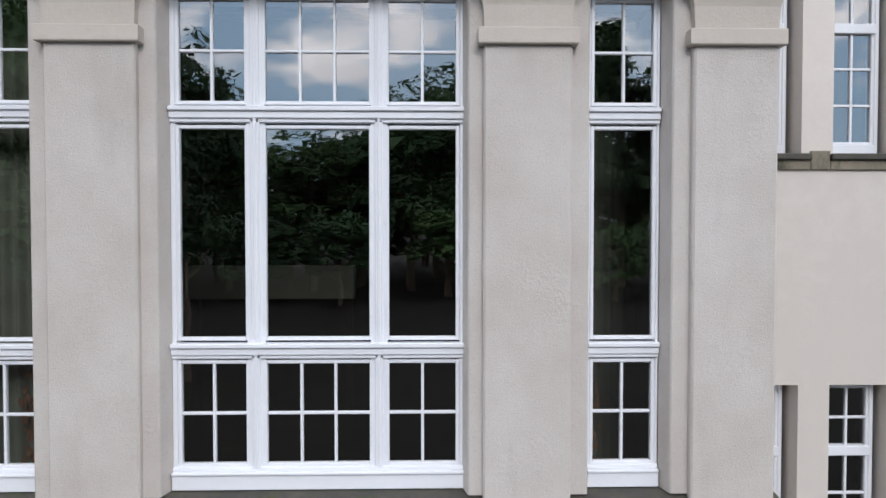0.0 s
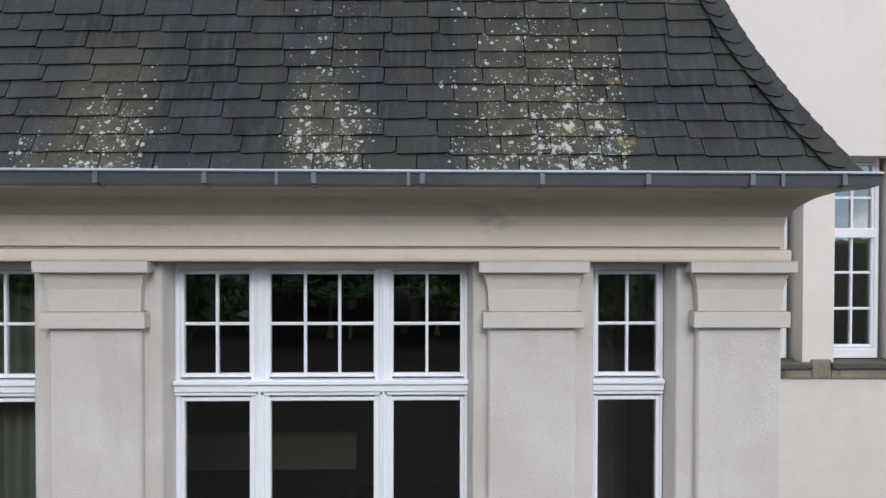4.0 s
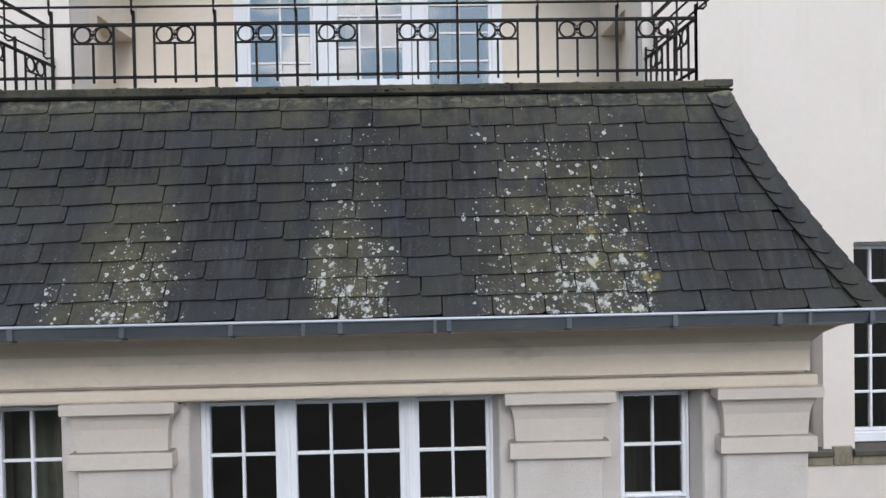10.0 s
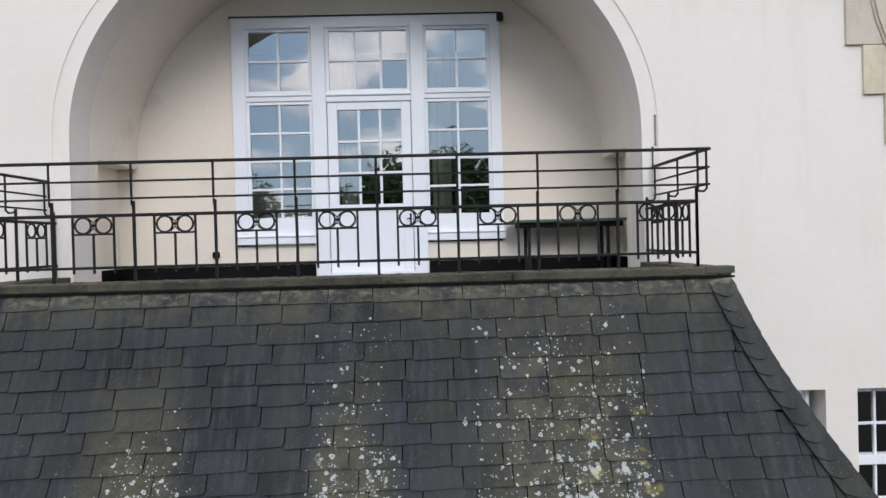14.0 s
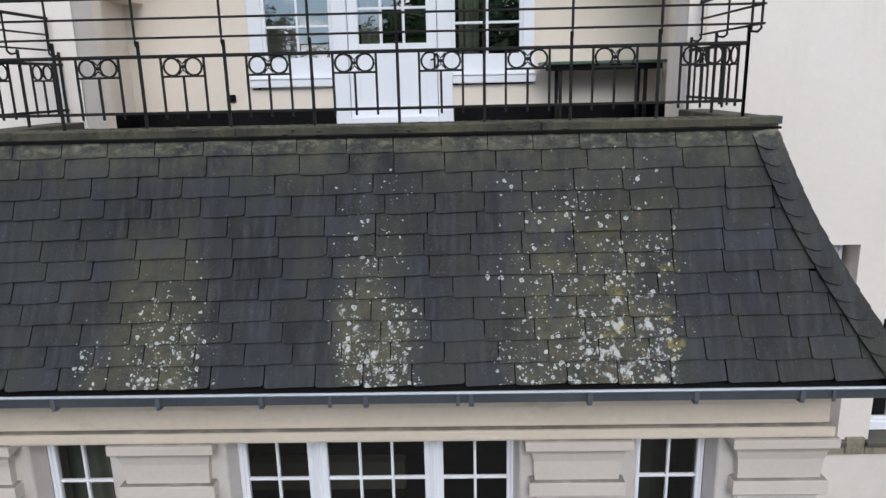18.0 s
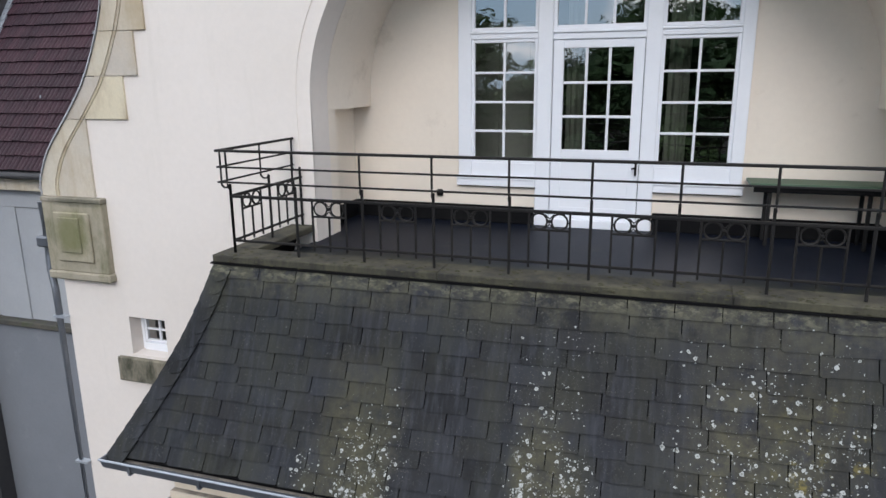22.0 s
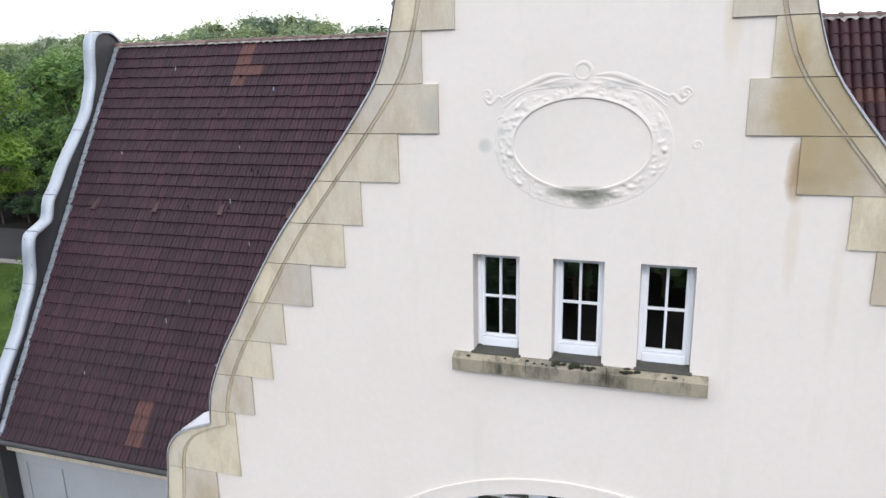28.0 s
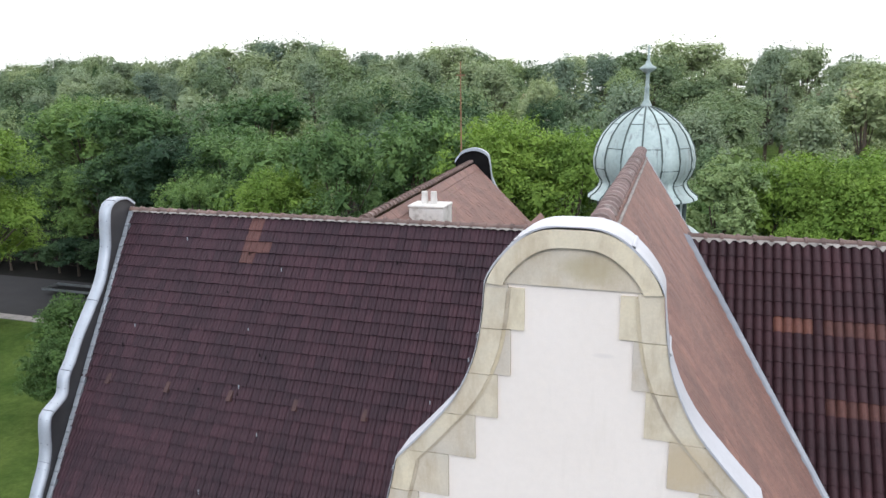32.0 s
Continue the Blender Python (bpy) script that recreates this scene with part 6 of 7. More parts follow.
def ridge_tiles(parent, a, b, material, size=0.11, step=0.36):
    """A row of half-round ridge tiles, each overlapping the next."""
    a, b = Vector(a), Vector(b)
    d = (b - a).normalized()
    n = int((b - a).length / step)
    side = d.cross(Vector((0, 0, 1))).normalized()
    bm = bmesh.new()
    K = 7
    for s, r in ((-0.03, size * 1.26), (0.05, size * 1.22), (0.06, size), (step, size * 0.90)):
        for k in range(K):
            t = math.pi * k / (K - 1)
            bm.verts.new(d * s + side * (math.cos(t) * r) + Vector((0, 0, math.sin(t) * r * 0.9 - 0.02)))
    bm.verts.ensure_lookup_table()
    for q in range(3):
        for k in range(K - 1):
            bm.faces.new([bm.verts[i] for i in (q * K + k, q * K + k + 1, (q + 1) * K + k + 1, (q + 1) * K + k)])
    bm.faces.new([bm.verts[k] for k in range(K)])
    first = part("ridge_tile", bm, material, parent)
    first.location = a
    for k in range(1, n):
        o = new("ridge_tile", first.data)
        o.parent = parent
        o.location = a + d * (k * step) + Vector((0, 0, random.uniform(-0.008, 0.008)))


ridge_tiles(main_roof, (-16.25, RIDGE_Y, RIDGE_Z), (-2.1, RIDGE_Y, RIDGE_Z), ridge_clay)
ridge_tiles(right_roof, (0.35, RIDGE_Y, RIDGE_Z), (10.0, RIDGE_Y, RIDGE_Z), ridge_clay)
def ridge_mortar(parent, x0, x1, deep, name="ridge_mortar"):
    """Whitish mortar under the ridge tiles, running down a little into every tile's hollow."""
    bm = bmesh.new()
    d = Vector((0, -1 / ln, -RISE / ln))
    up = Vector((0, -RISE / ln, 1 / ln)) * 0.085
    x = x0
    while x < x1:
        a = deep * random.uniform(0.6, 1.2)
        base = Vector((0, RIDGE_Y - 0.055, RIDGE_Z - 0.075)) + up
        q = [base + Vector((x + dx, 0, 0)) + d * s for dx, s in ((0, -0.03), (TW, -0.03), (TW, 0.025), (TW * 0.68, a), (TW * 0.30, 0.015), (0, 0.02))]
        bm.faces.new([bm.verts.new(p) for p in q])
        x += TW
    part(name, bm, mortar, parent, "pale crumbling mortar")


ridge_mortar(right_roof, 0.2, 10.0, 0.10)
ridge_mortar(main_roof, -16.2, -2.2, 0.045)
for k in range(26):
    x, z = random.uniform(-15, -4.5), random.uniform(9.3, 17.6)
    if x < GX - (CROSS_Z - z) / CROSS_RISE - 0.3:
        yy = EAVE_Y + (z - EAVE_Z) / RISE
        part("snow_hook", boxes((x - 0.012, x + 0.012, yy - 0.06, yy - 0.04, z - 0.02, z + 0.09)), zinc_light if k % 2 else black_felt, main_roof)

for x in (-14.89, -12.88, -10.88, -8.92, -6.98):
    yy = EAVE_Y + (13.62 - EAVE_Z) / RISE
    vent = bmesh.new()
    for s_, h in ((0.0, 0.105), (0.30, 0.05)):
        for u, dh in ((-0.085, -0.06), (-0.06, -0.005), (0.0, 0.0), (0.06, -0.005), (0.085, -0.06)):
            vent.verts.new((x + u, yy + s_ / ln - (h + dh) * RISE / ln, 13.62 + s_ * RISE / ln + (h + dh) / ln))
    vent.verts.ensure_lookup_table()
    for k in range(4):
        vent.faces.new([vent.verts[q] for q in (k, k + 1, k + 6, k + 5)])
    vent.faces.new([vent.verts[q] for q in range(5)])
    part("vent_tile", vent, tile_vent, main_roof, "faded hooded ventilation tile")

cross_roof = thing("cross_roof", "tall cross-gable roof of faded reddish tiles with round ridge tiles", "roof", kind="structure")
cl_n = math.hypot(1, CROSS_RISE)
tile_field("tiles", (GX + 5.2, CROSS_Y1 - 56 * TW, CROSS_Z - 5.2 * CROSS_RISE), (0, 1, 0), (-1 / cl_n, 0, CROSS_RISE / cl_n), 56, int(5.2 * cl_n / TE) + 1, lambda c: c[0] > GX and (c[2] > EAVE_Z + RISE * (c[1] - EAVE_Y) or c[1] > RIDGE_Y + 0.3) and c[1] > GY + 0.4 and (c[1] < RIDGE_Y + 0.3 or c[2] > RIDGE_Z - (c[1] - RIDGE_Y) * 1.4), tile_red, cross_roof, None, FLAT_TILE, 0.020)
underlay(cross_roof, [(GX, GY + 0.38, CROSS_Z - 0.04), (GX, CROSS_Y1, CROSS_Z - 0.04), (GX + 5.3, CROSS_Y1, CROSS_Z - 5.3 * CROSS_RISE - 0.04), (GX + 5.3, GY + 0.38, CROSS_Z - 5.3 * CROSS_RISE - 0.04)], tile_red)
underlay(cross_roof, [(GX, GY + 0.38, CROSS_Z - 0.04), (GX, CROSS_Y1, CROSS_Z - 0.04), (GX - 5.6, CROSS_Y1, CROSS_Z - 5.6 * CROSS_RISE), (GX - 5.6, GY + 0.38, CROSS_Z - 5.6 * CROSS_RISE)], tile_red)
ridge_tiles(cross_roof, (GX, GY + 0.45, CROSS_Z + 0.02), (GX, CROSS_Y1, CROSS_Z + 0.02), ridge_pale, 0.13, 0.33)
for side in (-1, 1):
    bm = bmesh.new()
    tube(bm, [(GX + side * 0.155, GY + 0.5 + k * 0.4, CROSS_Z - 0.175 + random.uniform(-0.012, 0.012)) for k in range(32)], 0.028, 5)
    part("ridge_mortar", bm, mortar, cross_roof, "pale crumbling mortar")
    part("verge_flashing", prism([(GX + side * 0.12, CROSS_Z - 0.11), (GX + side * 1.75, CROSS_Z + 0.09 - 1.75 * CROSS_RISE), (GX + side * 1.75, CROSS_Z - 1.75 * CROSS_RISE), (GX + side * 0.12, CROSS_Z - 0.20)], CROSS_Y1 - 0.10, CROSS_Y1 - 0.02), zinc_light, cross_roof, "pale metal strip along the verge")
part("verge_board", prism([(GX, CROSS_Z + 0.06), (GX + 1.75, CROSS_Z + 0.06 - 1.75 * CROSS_RISE), (GX + 1.75, CROSS_Z - 0.15 - 1.75 * CROSS_RISE), (GX, CROSS_Z - 0.2), (GX - 1.75, CROSS_Z - 0.15 - 1.75 * CROSS_RISE), (GX - 1.75, CROSS_Z + 0.06 - 1.75 * CROSS_RISE)], CROSS_Y1, CROSS_Y1 + 0.06), black_felt, cross_roof)
part("end_wall", prism([(GX, CROSS_Z - 0.2), (GX + 3.2, CROSS_Z - 0.2 - 3.2 * CROSS_RISE), (GX - 3.2, CROSS_Z - 0.2 - 3.2 * CROSS_RISE)], CROSS_Y1 - 0.3, CROSS_Y1 - 0.1), render_white, cross_roof)
tile_field("tiles", (GX - 5.2, CROSS_Y1, CROSS_Z - 5.2 * CROSS_RISE), (0, -1, 0), (1 / cl_n, 0, CROSS_RISE / cl_n), 56, int(5.2 * cl_n / TE) + 1, lambda c: c[0] < GX and (c[2] > EAVE_Z + RISE * (c[1] - EAVE_Y) or c[1] > RIDGE_Y + 0.3) and c[1] > GY + 0.4 and (c[1] < RIDGE_Y + 0.3 or c[2] > RIDGE_Z - (c[1] - RIDGE_Y) * 1.4), tile_red, cross_roof, None, PLAIN_TILE, 0.012)
# lead valley between cross roof and right roof
val = bmesh.new()
vp = []
for k in range(13):
    z = 18.0 - k * 0.55
    x = GX + (CROSS_Z - z) / CROSS_RISE
    yv = EAVE_Y + (z - EAVE_Z) / RISE
    vp.append([val.verts.new(p) for p in ((x - 0.09, yv - 0.10, z + 0.16), (x + 0.02, yv - 0.085, z + 0.105), (x + 0.12, yv - 0.10, z + 0.085))])
for u, v in zip(vp, vp[1:]):
    for k in range(2):
        val.faces.new((u[k], u[k + 1], v[k + 1], v[k]))
tagged(part("valley_gutter", val, zinc), "grey lead valley between two tiled slopes", "valley gutter", "", "structure")

# ---- left wing: wall, eaves and far gable ----
wing = thing("wing_wall", "grey rendered wing wall with flat panels and a stone band", "wall", kind="structure")
part("lower_wall", boxes((-16.0, -5.0, 11.78, 12.1, 0, 4.98)), grey_render, wing)
part("band", boxes((-16.0, -5.0, 11.62, 12.1, 4.98, 5.12), bevel=0.02), sill_slate, wing, "dark mossy stone band")
part("upper_wall", boxes((-16.0, -5.0, 11.85, 12.1, 5.12, 8.6)), grey_light, wing)
for x0, x1 in ((-16.0, -15.08), (-14.87, -13.95), (-11.30, -10.38), (-10.17, -9.25), (-6.6, -5.0)):
    part("panel_strip", boxes((x0, x1, 11.815, 11.85, 5.12, 7.77), bevel=0.008), grey_light, wing)
part("panel_head", boxes((-16.0, -5.0, 11.811, 11.85, 7.77, 8.19), bevel=0.008), grey_light, wing)
for k in range(10):
    part("cornice_stone", boxes((-16.0 + k * 1.1, -14.906 + k * 1.1, 11.58, 11.85, 8.19, 8.45), bevel=0.012), sandstone, wing)
wg = thing("wing_gutter", "dark metal gutter under the tiled eaves", "gutter")
gb = bmesh.new()
tube(gb, [(-15.9, 11.36, 8.56), (-5.5, 11.36, 8.56)], 0.075, 10)
part("trough", gb, lead_dark, wg)
pipe = thing("downpipe", "grey zinc downpipe running down the gable's corner", "downpipe")
gb = bmesh.new()
tube(gb, [(-7.68, 7.0, 9.0), (-7.68, 7.0, 8.3), (-7.65, 6.97, 8.12), (-7.575, 6.93, 7.9), (-7.56, 6.92, 7.8), (-7.56, 6.92, 0.05)], 0.045, 10)
part("pipe", gb, zinc, pipe)
part("hopper", boxes((-7.78, -7.58, 6.92, 7.12, 8.42, 8.56), bevel=0.02), zinc, pipe)
for z in (7.5, 5.4, 3.2):
    part("clip", boxes((-7.62, -7.42, 6.87, 6.96, z, z + 0.03)), zinc_light, pipe)
tagged(part("wall_return", boxes((GX - 6.50, GX - 6.2, GY + 0.38, 11.8, 0, 9.0))  , gable_render), "off-white return wall of the gable", "wall", "", "structure")

right_wing = thing("wing_wall_right", "grey rendered outer walls of the other wing", "wall", kind="structure")
part("front_wall", boxes((GX + 6.5, 10.4, 11.78, 12.1, 0, 8.6)), grey_light, right_wing)
part("end_wall", prism_x([(11.78, 0), (25.2, 0), (25.2, 7.9), (18.08, 17.8), (11.78, 8.7)], 10.1, 10.35), grey_light, right_wing)
part("rear_wall", boxes((-15.3, 10.1, 24.9, 25.15, 0, 8.0)), grey_light, right_wing)
tagged(part("wall_return", boxes((GX + 6.2, GX + 6.5, GY + 0.38, 11.8, 0, 9.0)), gable_render), "off-white return wall of the gable", "wall", "", "structure")

END = ((18.3, 18.20), (17.95, 18.43), (17.55, 18.46), (17.22, 18.37), (17.02, 18.15), (16.92, 17.7), (16.83, 17.1), (16.62, 16.6), (16.35, 16.1), (15.75, 15.45), (15.13, 14.80), (14.75, 14.30), (14.42, 13.95), (14.26, 13.5), (13.95, 13.34), (13.58, 13.18), (13.45, 12.8), (13.38, 12.25), (13.2, 11.8), (12.94, 11.4), (12.63, 10.88), (12.2, 10.35), (11.81, 9.85), (11.45, 9.2), (11.35, 8.7))
EDGE = rounded(END)
end_gable = thing("wing_gable", "far gable of the wing with a curved pale zinc coping", "wall", kind="structure")


def shear(bm):
    for v in bm.verts:
        v.co.x += (18.1 - max(v.co.y, 11.0)) * 0.155
    return bm


part("parapet", shear(prism_x(EDGE + [(11.35, 0.0), (18.4, 0.0), (18.4, 18.0)], -16.62, -16.36)), lead_dark, end_gable)
cb = bmesh.new()
rows = []
nails = bmesh.new()
for k, (yy, zz) in enumerate(EDGE):
    y2, z2 = EDGE[min(k + 1, len(EDGE) - 1)]
    y1, z1 = EDGE[max(k - 1, 0)]
    nx, nz = -(z1 - z2), (y1 - y2)
    q = math.hypot(nx, nz) or 1
    nx, nz = nx / q, nz / q
    if k % 4 == 2:
        for nail_x in (-16.60, -16.38):
            rod(nails, (nail_x, yy, zz), (nail_x, yy + nx * 0.03, zz + nz * 0.03), 0.014, 6)
    rows.append([cb.verts.new(p) for p in ((-16.68, yy - nx * 0.05, zz - nz * 0.05), (-16.68, yy + nx * 0.02, zz + nz * 0.02), (-16.30, yy + nx * 0.02, zz + nz * 0.02), (-16.30, yy - nx * 0.06, zz - nz * 0.06))])
for u, v in zip(rows, rows[1:]):
    for k in range(3):
        cb.faces.new((u[k], u[k + 1], v[k + 1], v[k]))
part("coping", shear(cb), zinc_light, end_gable, "pale zinc coping", smooth=True)
part("coping_nails", shear(nails), zinc, end_gable, "dull nail heads")
cb = bmesh.new()
for k, (yy, zz) in enumerate(EDGE[8:-1:9]):
    box(cb, -16.685, -16.295, yy - 0.012, yy + 0.004, zz - 0.02, zz + 0.034)
part("coping_seam", shear(cb), zinc, end_gable)
for k in range(nv):
    y0, y1 = (EAVE_Y + q * (RIDGE_Y - EAVE_Y) / nv for q in (k, k + 0.96))
    z0, z1 = (EAVE_Z + RISE * (q - EAVE_Y) + 0.105 for q in (y0, y1))
    vb = bmesh.new()
    rows = []
    for yy, zz, lift in ((y0, z0, 0.022), (y1, z1, 0.0)):
        vx = verge_x(yy) + 0.02 + random.uniform(-0.006, 0.006)
        rows.append([vb.verts.new(p) for p in ((vx - 0.10, yy, zz - 0.16), (vx - 0.10, yy, zz + lift), (vx + 0.05, yy, zz + lift), (vx + 0.06, yy, zz - 0.12))])
    for q in range(3):
        vb.faces.new((rows[0][q], rows[0][q + 1], rows[1][q + 1], rows[1][q]))
    vb.faces.new(rows[0])
    part("verge_strip", vb, zinc_light, end_gable, "pale metal strip along the tiles")

# ---- rear buildings: wing roof, chimney, turret ----
rear = thing("rear_roof", "faded red tiled roof of a rear wing with a curved gable", "roof", kind="structure")
RA, RB = np.array((-9.15, 20.0, 17.7)), np.array((-10.75, 37.9, 17.7))
rd = (RB - RA) / np.linalg.norm(RB - RA)
rs = np.array((rd[1], -rd[0], 0.0))
rup = (-rs + np.array((0, 0, 1.02)))
rup = rup / np.linalg.norm(rup)
tile_field("tiles", RA + rs * 5.2 - np.array((0, 0, 5.3)), rd, rup, int(np.linalg.norm(RB - RA) / TW), int(7.4 / TE), lambda c: True, tile_red, rear, None, PLAIN_TILE, 0.03)
ridge_tiles(rear, tuple(RA), tuple(RB), ridge_clay, 0.14, 0.4)
underlay(rear, [tuple(RA), tuple(RB), tuple(RB - rs * 5 - np.array((0, 0, 5.0))), tuple(RA - rs * 5 - np.array((0, 0, 5.0)))], tile_red)
cop = bmesh.new()
cpts = [(-1.0, 0.05), (-0.6, 0.55), (0.0, 0.72), (0.45, 0.66), (0.85, 0.40), (0.98, -0.1), (1.1, -0.9), (1.5, -1.7), (2.3, -2.6), (3.2, -3.4), (4.2, -4.4)]
rows = []
cpts = rounded(cpts, 4)
for s, h in cpts:
    q = RB + rs * s + np.array((0, 0, h))
    rows.append([cop.verts.new(tuple(q + rd * e + np.array((0, 0, dz)))) for e, dz in ((-0.05, -0.16), (-0.05, 0.0), (0.35, 0.0))])
for u, v in zip(rows, rows[1:]):
    for k in range(2):
        cop.faces.new((u[k], u[k + 1], v[k + 1], v[k]))
part("coping", cop, zinc_light, rear, "pale metal coping on a curved gable")
gw = bmesh.new()
for (s0, h0), (s1, h1) in zip(cpts, cpts[1:]):
    gw.faces.new([gw.verts.new(tuple(RB + rs * q + rd * 0.1 + np.array((0, 0, h)))) for q, h in ((s0, h0 - 0.1), (s1, h1 - 0.1), (s1, -5.2), (s0, -5.2))])
part("gable_wall", gw, black_felt, rear, "dark felted back of the curved gable")
small = bmesh.new()
prism([(-5.6, 13.6), (-6.7, 15.1), (-7.8, 13.6)], 31, 37, small)
tagged(part("rear_dormer_roof", small, tile_red), "small tiled roof between the rear wing and the trees", "roof")
rodm = bmesh.new()
rod(rodm, (-11.5, 38.2, 15.0), (-11.5, 38.2, 23.1), 0.05, 6, 0.025)
box(rodm, -11.75, -11.25, 38.18, 38.22, 22.35, 22.40)
tagged(part("lightning_rod", rodm, terracotta), "thin rusty lightning rod above the rear gable", "rod")

chimney = thing("chimney", "whitish rendered chimney with two clay pots", "chimney")
part("shaft", boxes((-8.94, -7.64, 23.3, 24.3, 13.0, 17.52), bevel=0.03), render_white, chimney)
part("cap", boxes((-8.97, -7.61, 23.27, 24.33, 17.52, 17.62), bevel=0.03), render_white, chimney)
for x in (-8.5, -8.15):
    bm = bmesh.new()
    rod(bm, (x, 23.8, 17.62), (x, 23.8, 18.05), 0.13, 10, 0.11)
    part("pot", bm, render_white, chimney)

TX, TY = -1.05, 24.7
dome = thing("copper_dome", "green patinated copper onion dome on a turret", "dome")
DOME = ((0.03, 20.98), (0.34, 20.88), (0.72, 20.70), (1.08, 20.42), (1.36, 20.06), (1.54, 19.66), (1.62, 19.28), (1.60, 18.98), (1.50, 18.72), (1.40, 18.58), (1.38, 18.46), (1.44, 18.32), (1.60, 18.14), (1.74, 18.04), (1.76, 17.96))
SEAMS = 16
for s in range(SEAMS):
    bm = bmesh.new()
    rows = []
    for r, z in DOME:
        row = []
        for k in range(5):
            a = (s + k / 4) * math.tau / SEAMS
            bulge = 1 + 0.018 * math.sin(math.pi * k / 4)
            row.append(bm.verts.new((TX + r * bulge * math.cos(a), TY + r * bulge * math.sin(a), z)))
        rows.append(row)
    for u, v in zip(rows, rows[1:]):
        for k in range(4):
            bm.faces.new((u[k], u[k + 1], v[k + 1], v[k]))
    part("copper_sheet", bm, patina, dome, smooth=True)
    a = s * math.tau / SEAMS
    bm = bmesh.new()
    tube(bm, [(TX + (r + 0.015) * math.cos(a), TY + (r + 0.015) * math.sin(a), z) for r, z in DOME], 0.027, 5)
    part("standing_seam", bm, seam_patina, dome, "dark weathered seam")
    for k in ((3, 7) if s % 2 else (5, 10)):
        r, z = DOME[k]
        bm = bmesh.new()
        tube(bm, [(TX + (r + 0.02) * math.cos(a + q * math.tau / SEAMS / 4), TY + (r + 0.02) * math.sin(a + q * math.tau / SEAMS / 4), z) for q in range(5)], 0.013, 4)
        part("cross_seam", bm, seam_patina, dome, "dark weathered seam")


def lathe(rows, x, y, n=20):
    bm = bmesh.new()
    rr = [[bm.verts.new((x + r * math.cos(k * math.tau / n), y + r * math.sin(k * math.tau / n), z)) for k in range(n)] for r, z in rows]
    for u, v in zip(rr, rr[1:]):
        for k in range(n):
            j = (k + 1) % n
            bm.faces.new((u[k], u[j], v[j], v[k]))
    return bm


part("finial", lathe(((0.20, 20.90), (0.17, 21.0), (0.09, 21.15), (0.07, 21.5), (0.10, 21.55), (0.06, 21.6), (0.06, 22.0), (0.12, 22.03), (0.27, 22.14), (0.27, 22.17), (0.10, 22.28), (0.05, 22.4), (0.02, 22.85), (0.0, 22.9)), TX, TY), patina, dome, smooth=True)
part("drum", lathe(((1.50, 17.96), (1.46, 17.9), (1.36, 17.85), (1.33, 15.3), (1.4, 15.2)), TX, TY, 24), patina, dome)
for k in range(16):
    a = (k + 0.5) * math.tau / 16
    bm = bmesh.new()
    rod(bm, (TX + 1.40 * math.cos(a), TY + 1.40 * math.sin(a), 15.3), (TX + 1.40 * math.cos(a), TY + 1.40 * math.sin(a), 17.9), 0.07, 6)
    part("louvre_post", bm, seam_patina, dome)
part("lower_roof", lathe(((1.42, 17.06), (1.72, 16.92), (1.97, 16.72), (2.18, 16.3), (2.3, 15.8), (2.3, 13.0)), TX, TY, 28), patina, dome, smooth=True)

# ---- road, boat ----
sheet("road", -190, -36, 50.2, 62.0, 0.02, asphalt, 1, 1, "asphalt yard at the edge of the wood, tree shade put into its dark colour", "road")
tagged(part("kerb", boxes((-190, -36, 49.0, 50.2, 0, 0.06)), mortar), "pale paved strip along the asphalt", "kerb", "", "structure")
sheet("wood_floor", -200, 40, 62.0, 130, 0.02, shade_and_soil, 1, 1, "floor of the wood, tree shade put into its dark colour", "wood floor")
trailer = thing("flatbed_trailer", "low grey flatbed trailer parked at the edge of the wood", "trailer", at=(-62.5, 57.6, 0.02))
part("deck", boxes((-3.3, 3.3, -0.95, 0.95, 0.50, 0.55), bevel=0.01), black_felt, trailer)
for y in (-1.08, 1.02):
    part("side_rail", boxes((-3.6, 3.6, y, y + 0.06, 0.585, 0.86), bevel=0.008), trailer_grey, trailer)
for x in (-3.6, 3.54):
    part("end_rail", boxes((x, x + 0.06, -1.0, 1.0, 0.585, 0.80), bevel=0.008), trailer_grey, trailer)
part("drawbar", boxes((3.6, 4.9, -0.06, 0.06, 0.45, 0.54), bevel=0.01), iron, trailer)
for x in (-0.5, 0.5):
    for y in (-1.05, 0.83):
        bm = bmesh.new()
        rod(bm, (x, y, 0.28), (x, y + 0.22, 0.28), 0.28, 16)
        part("wheel", bm, black_felt, trailer)

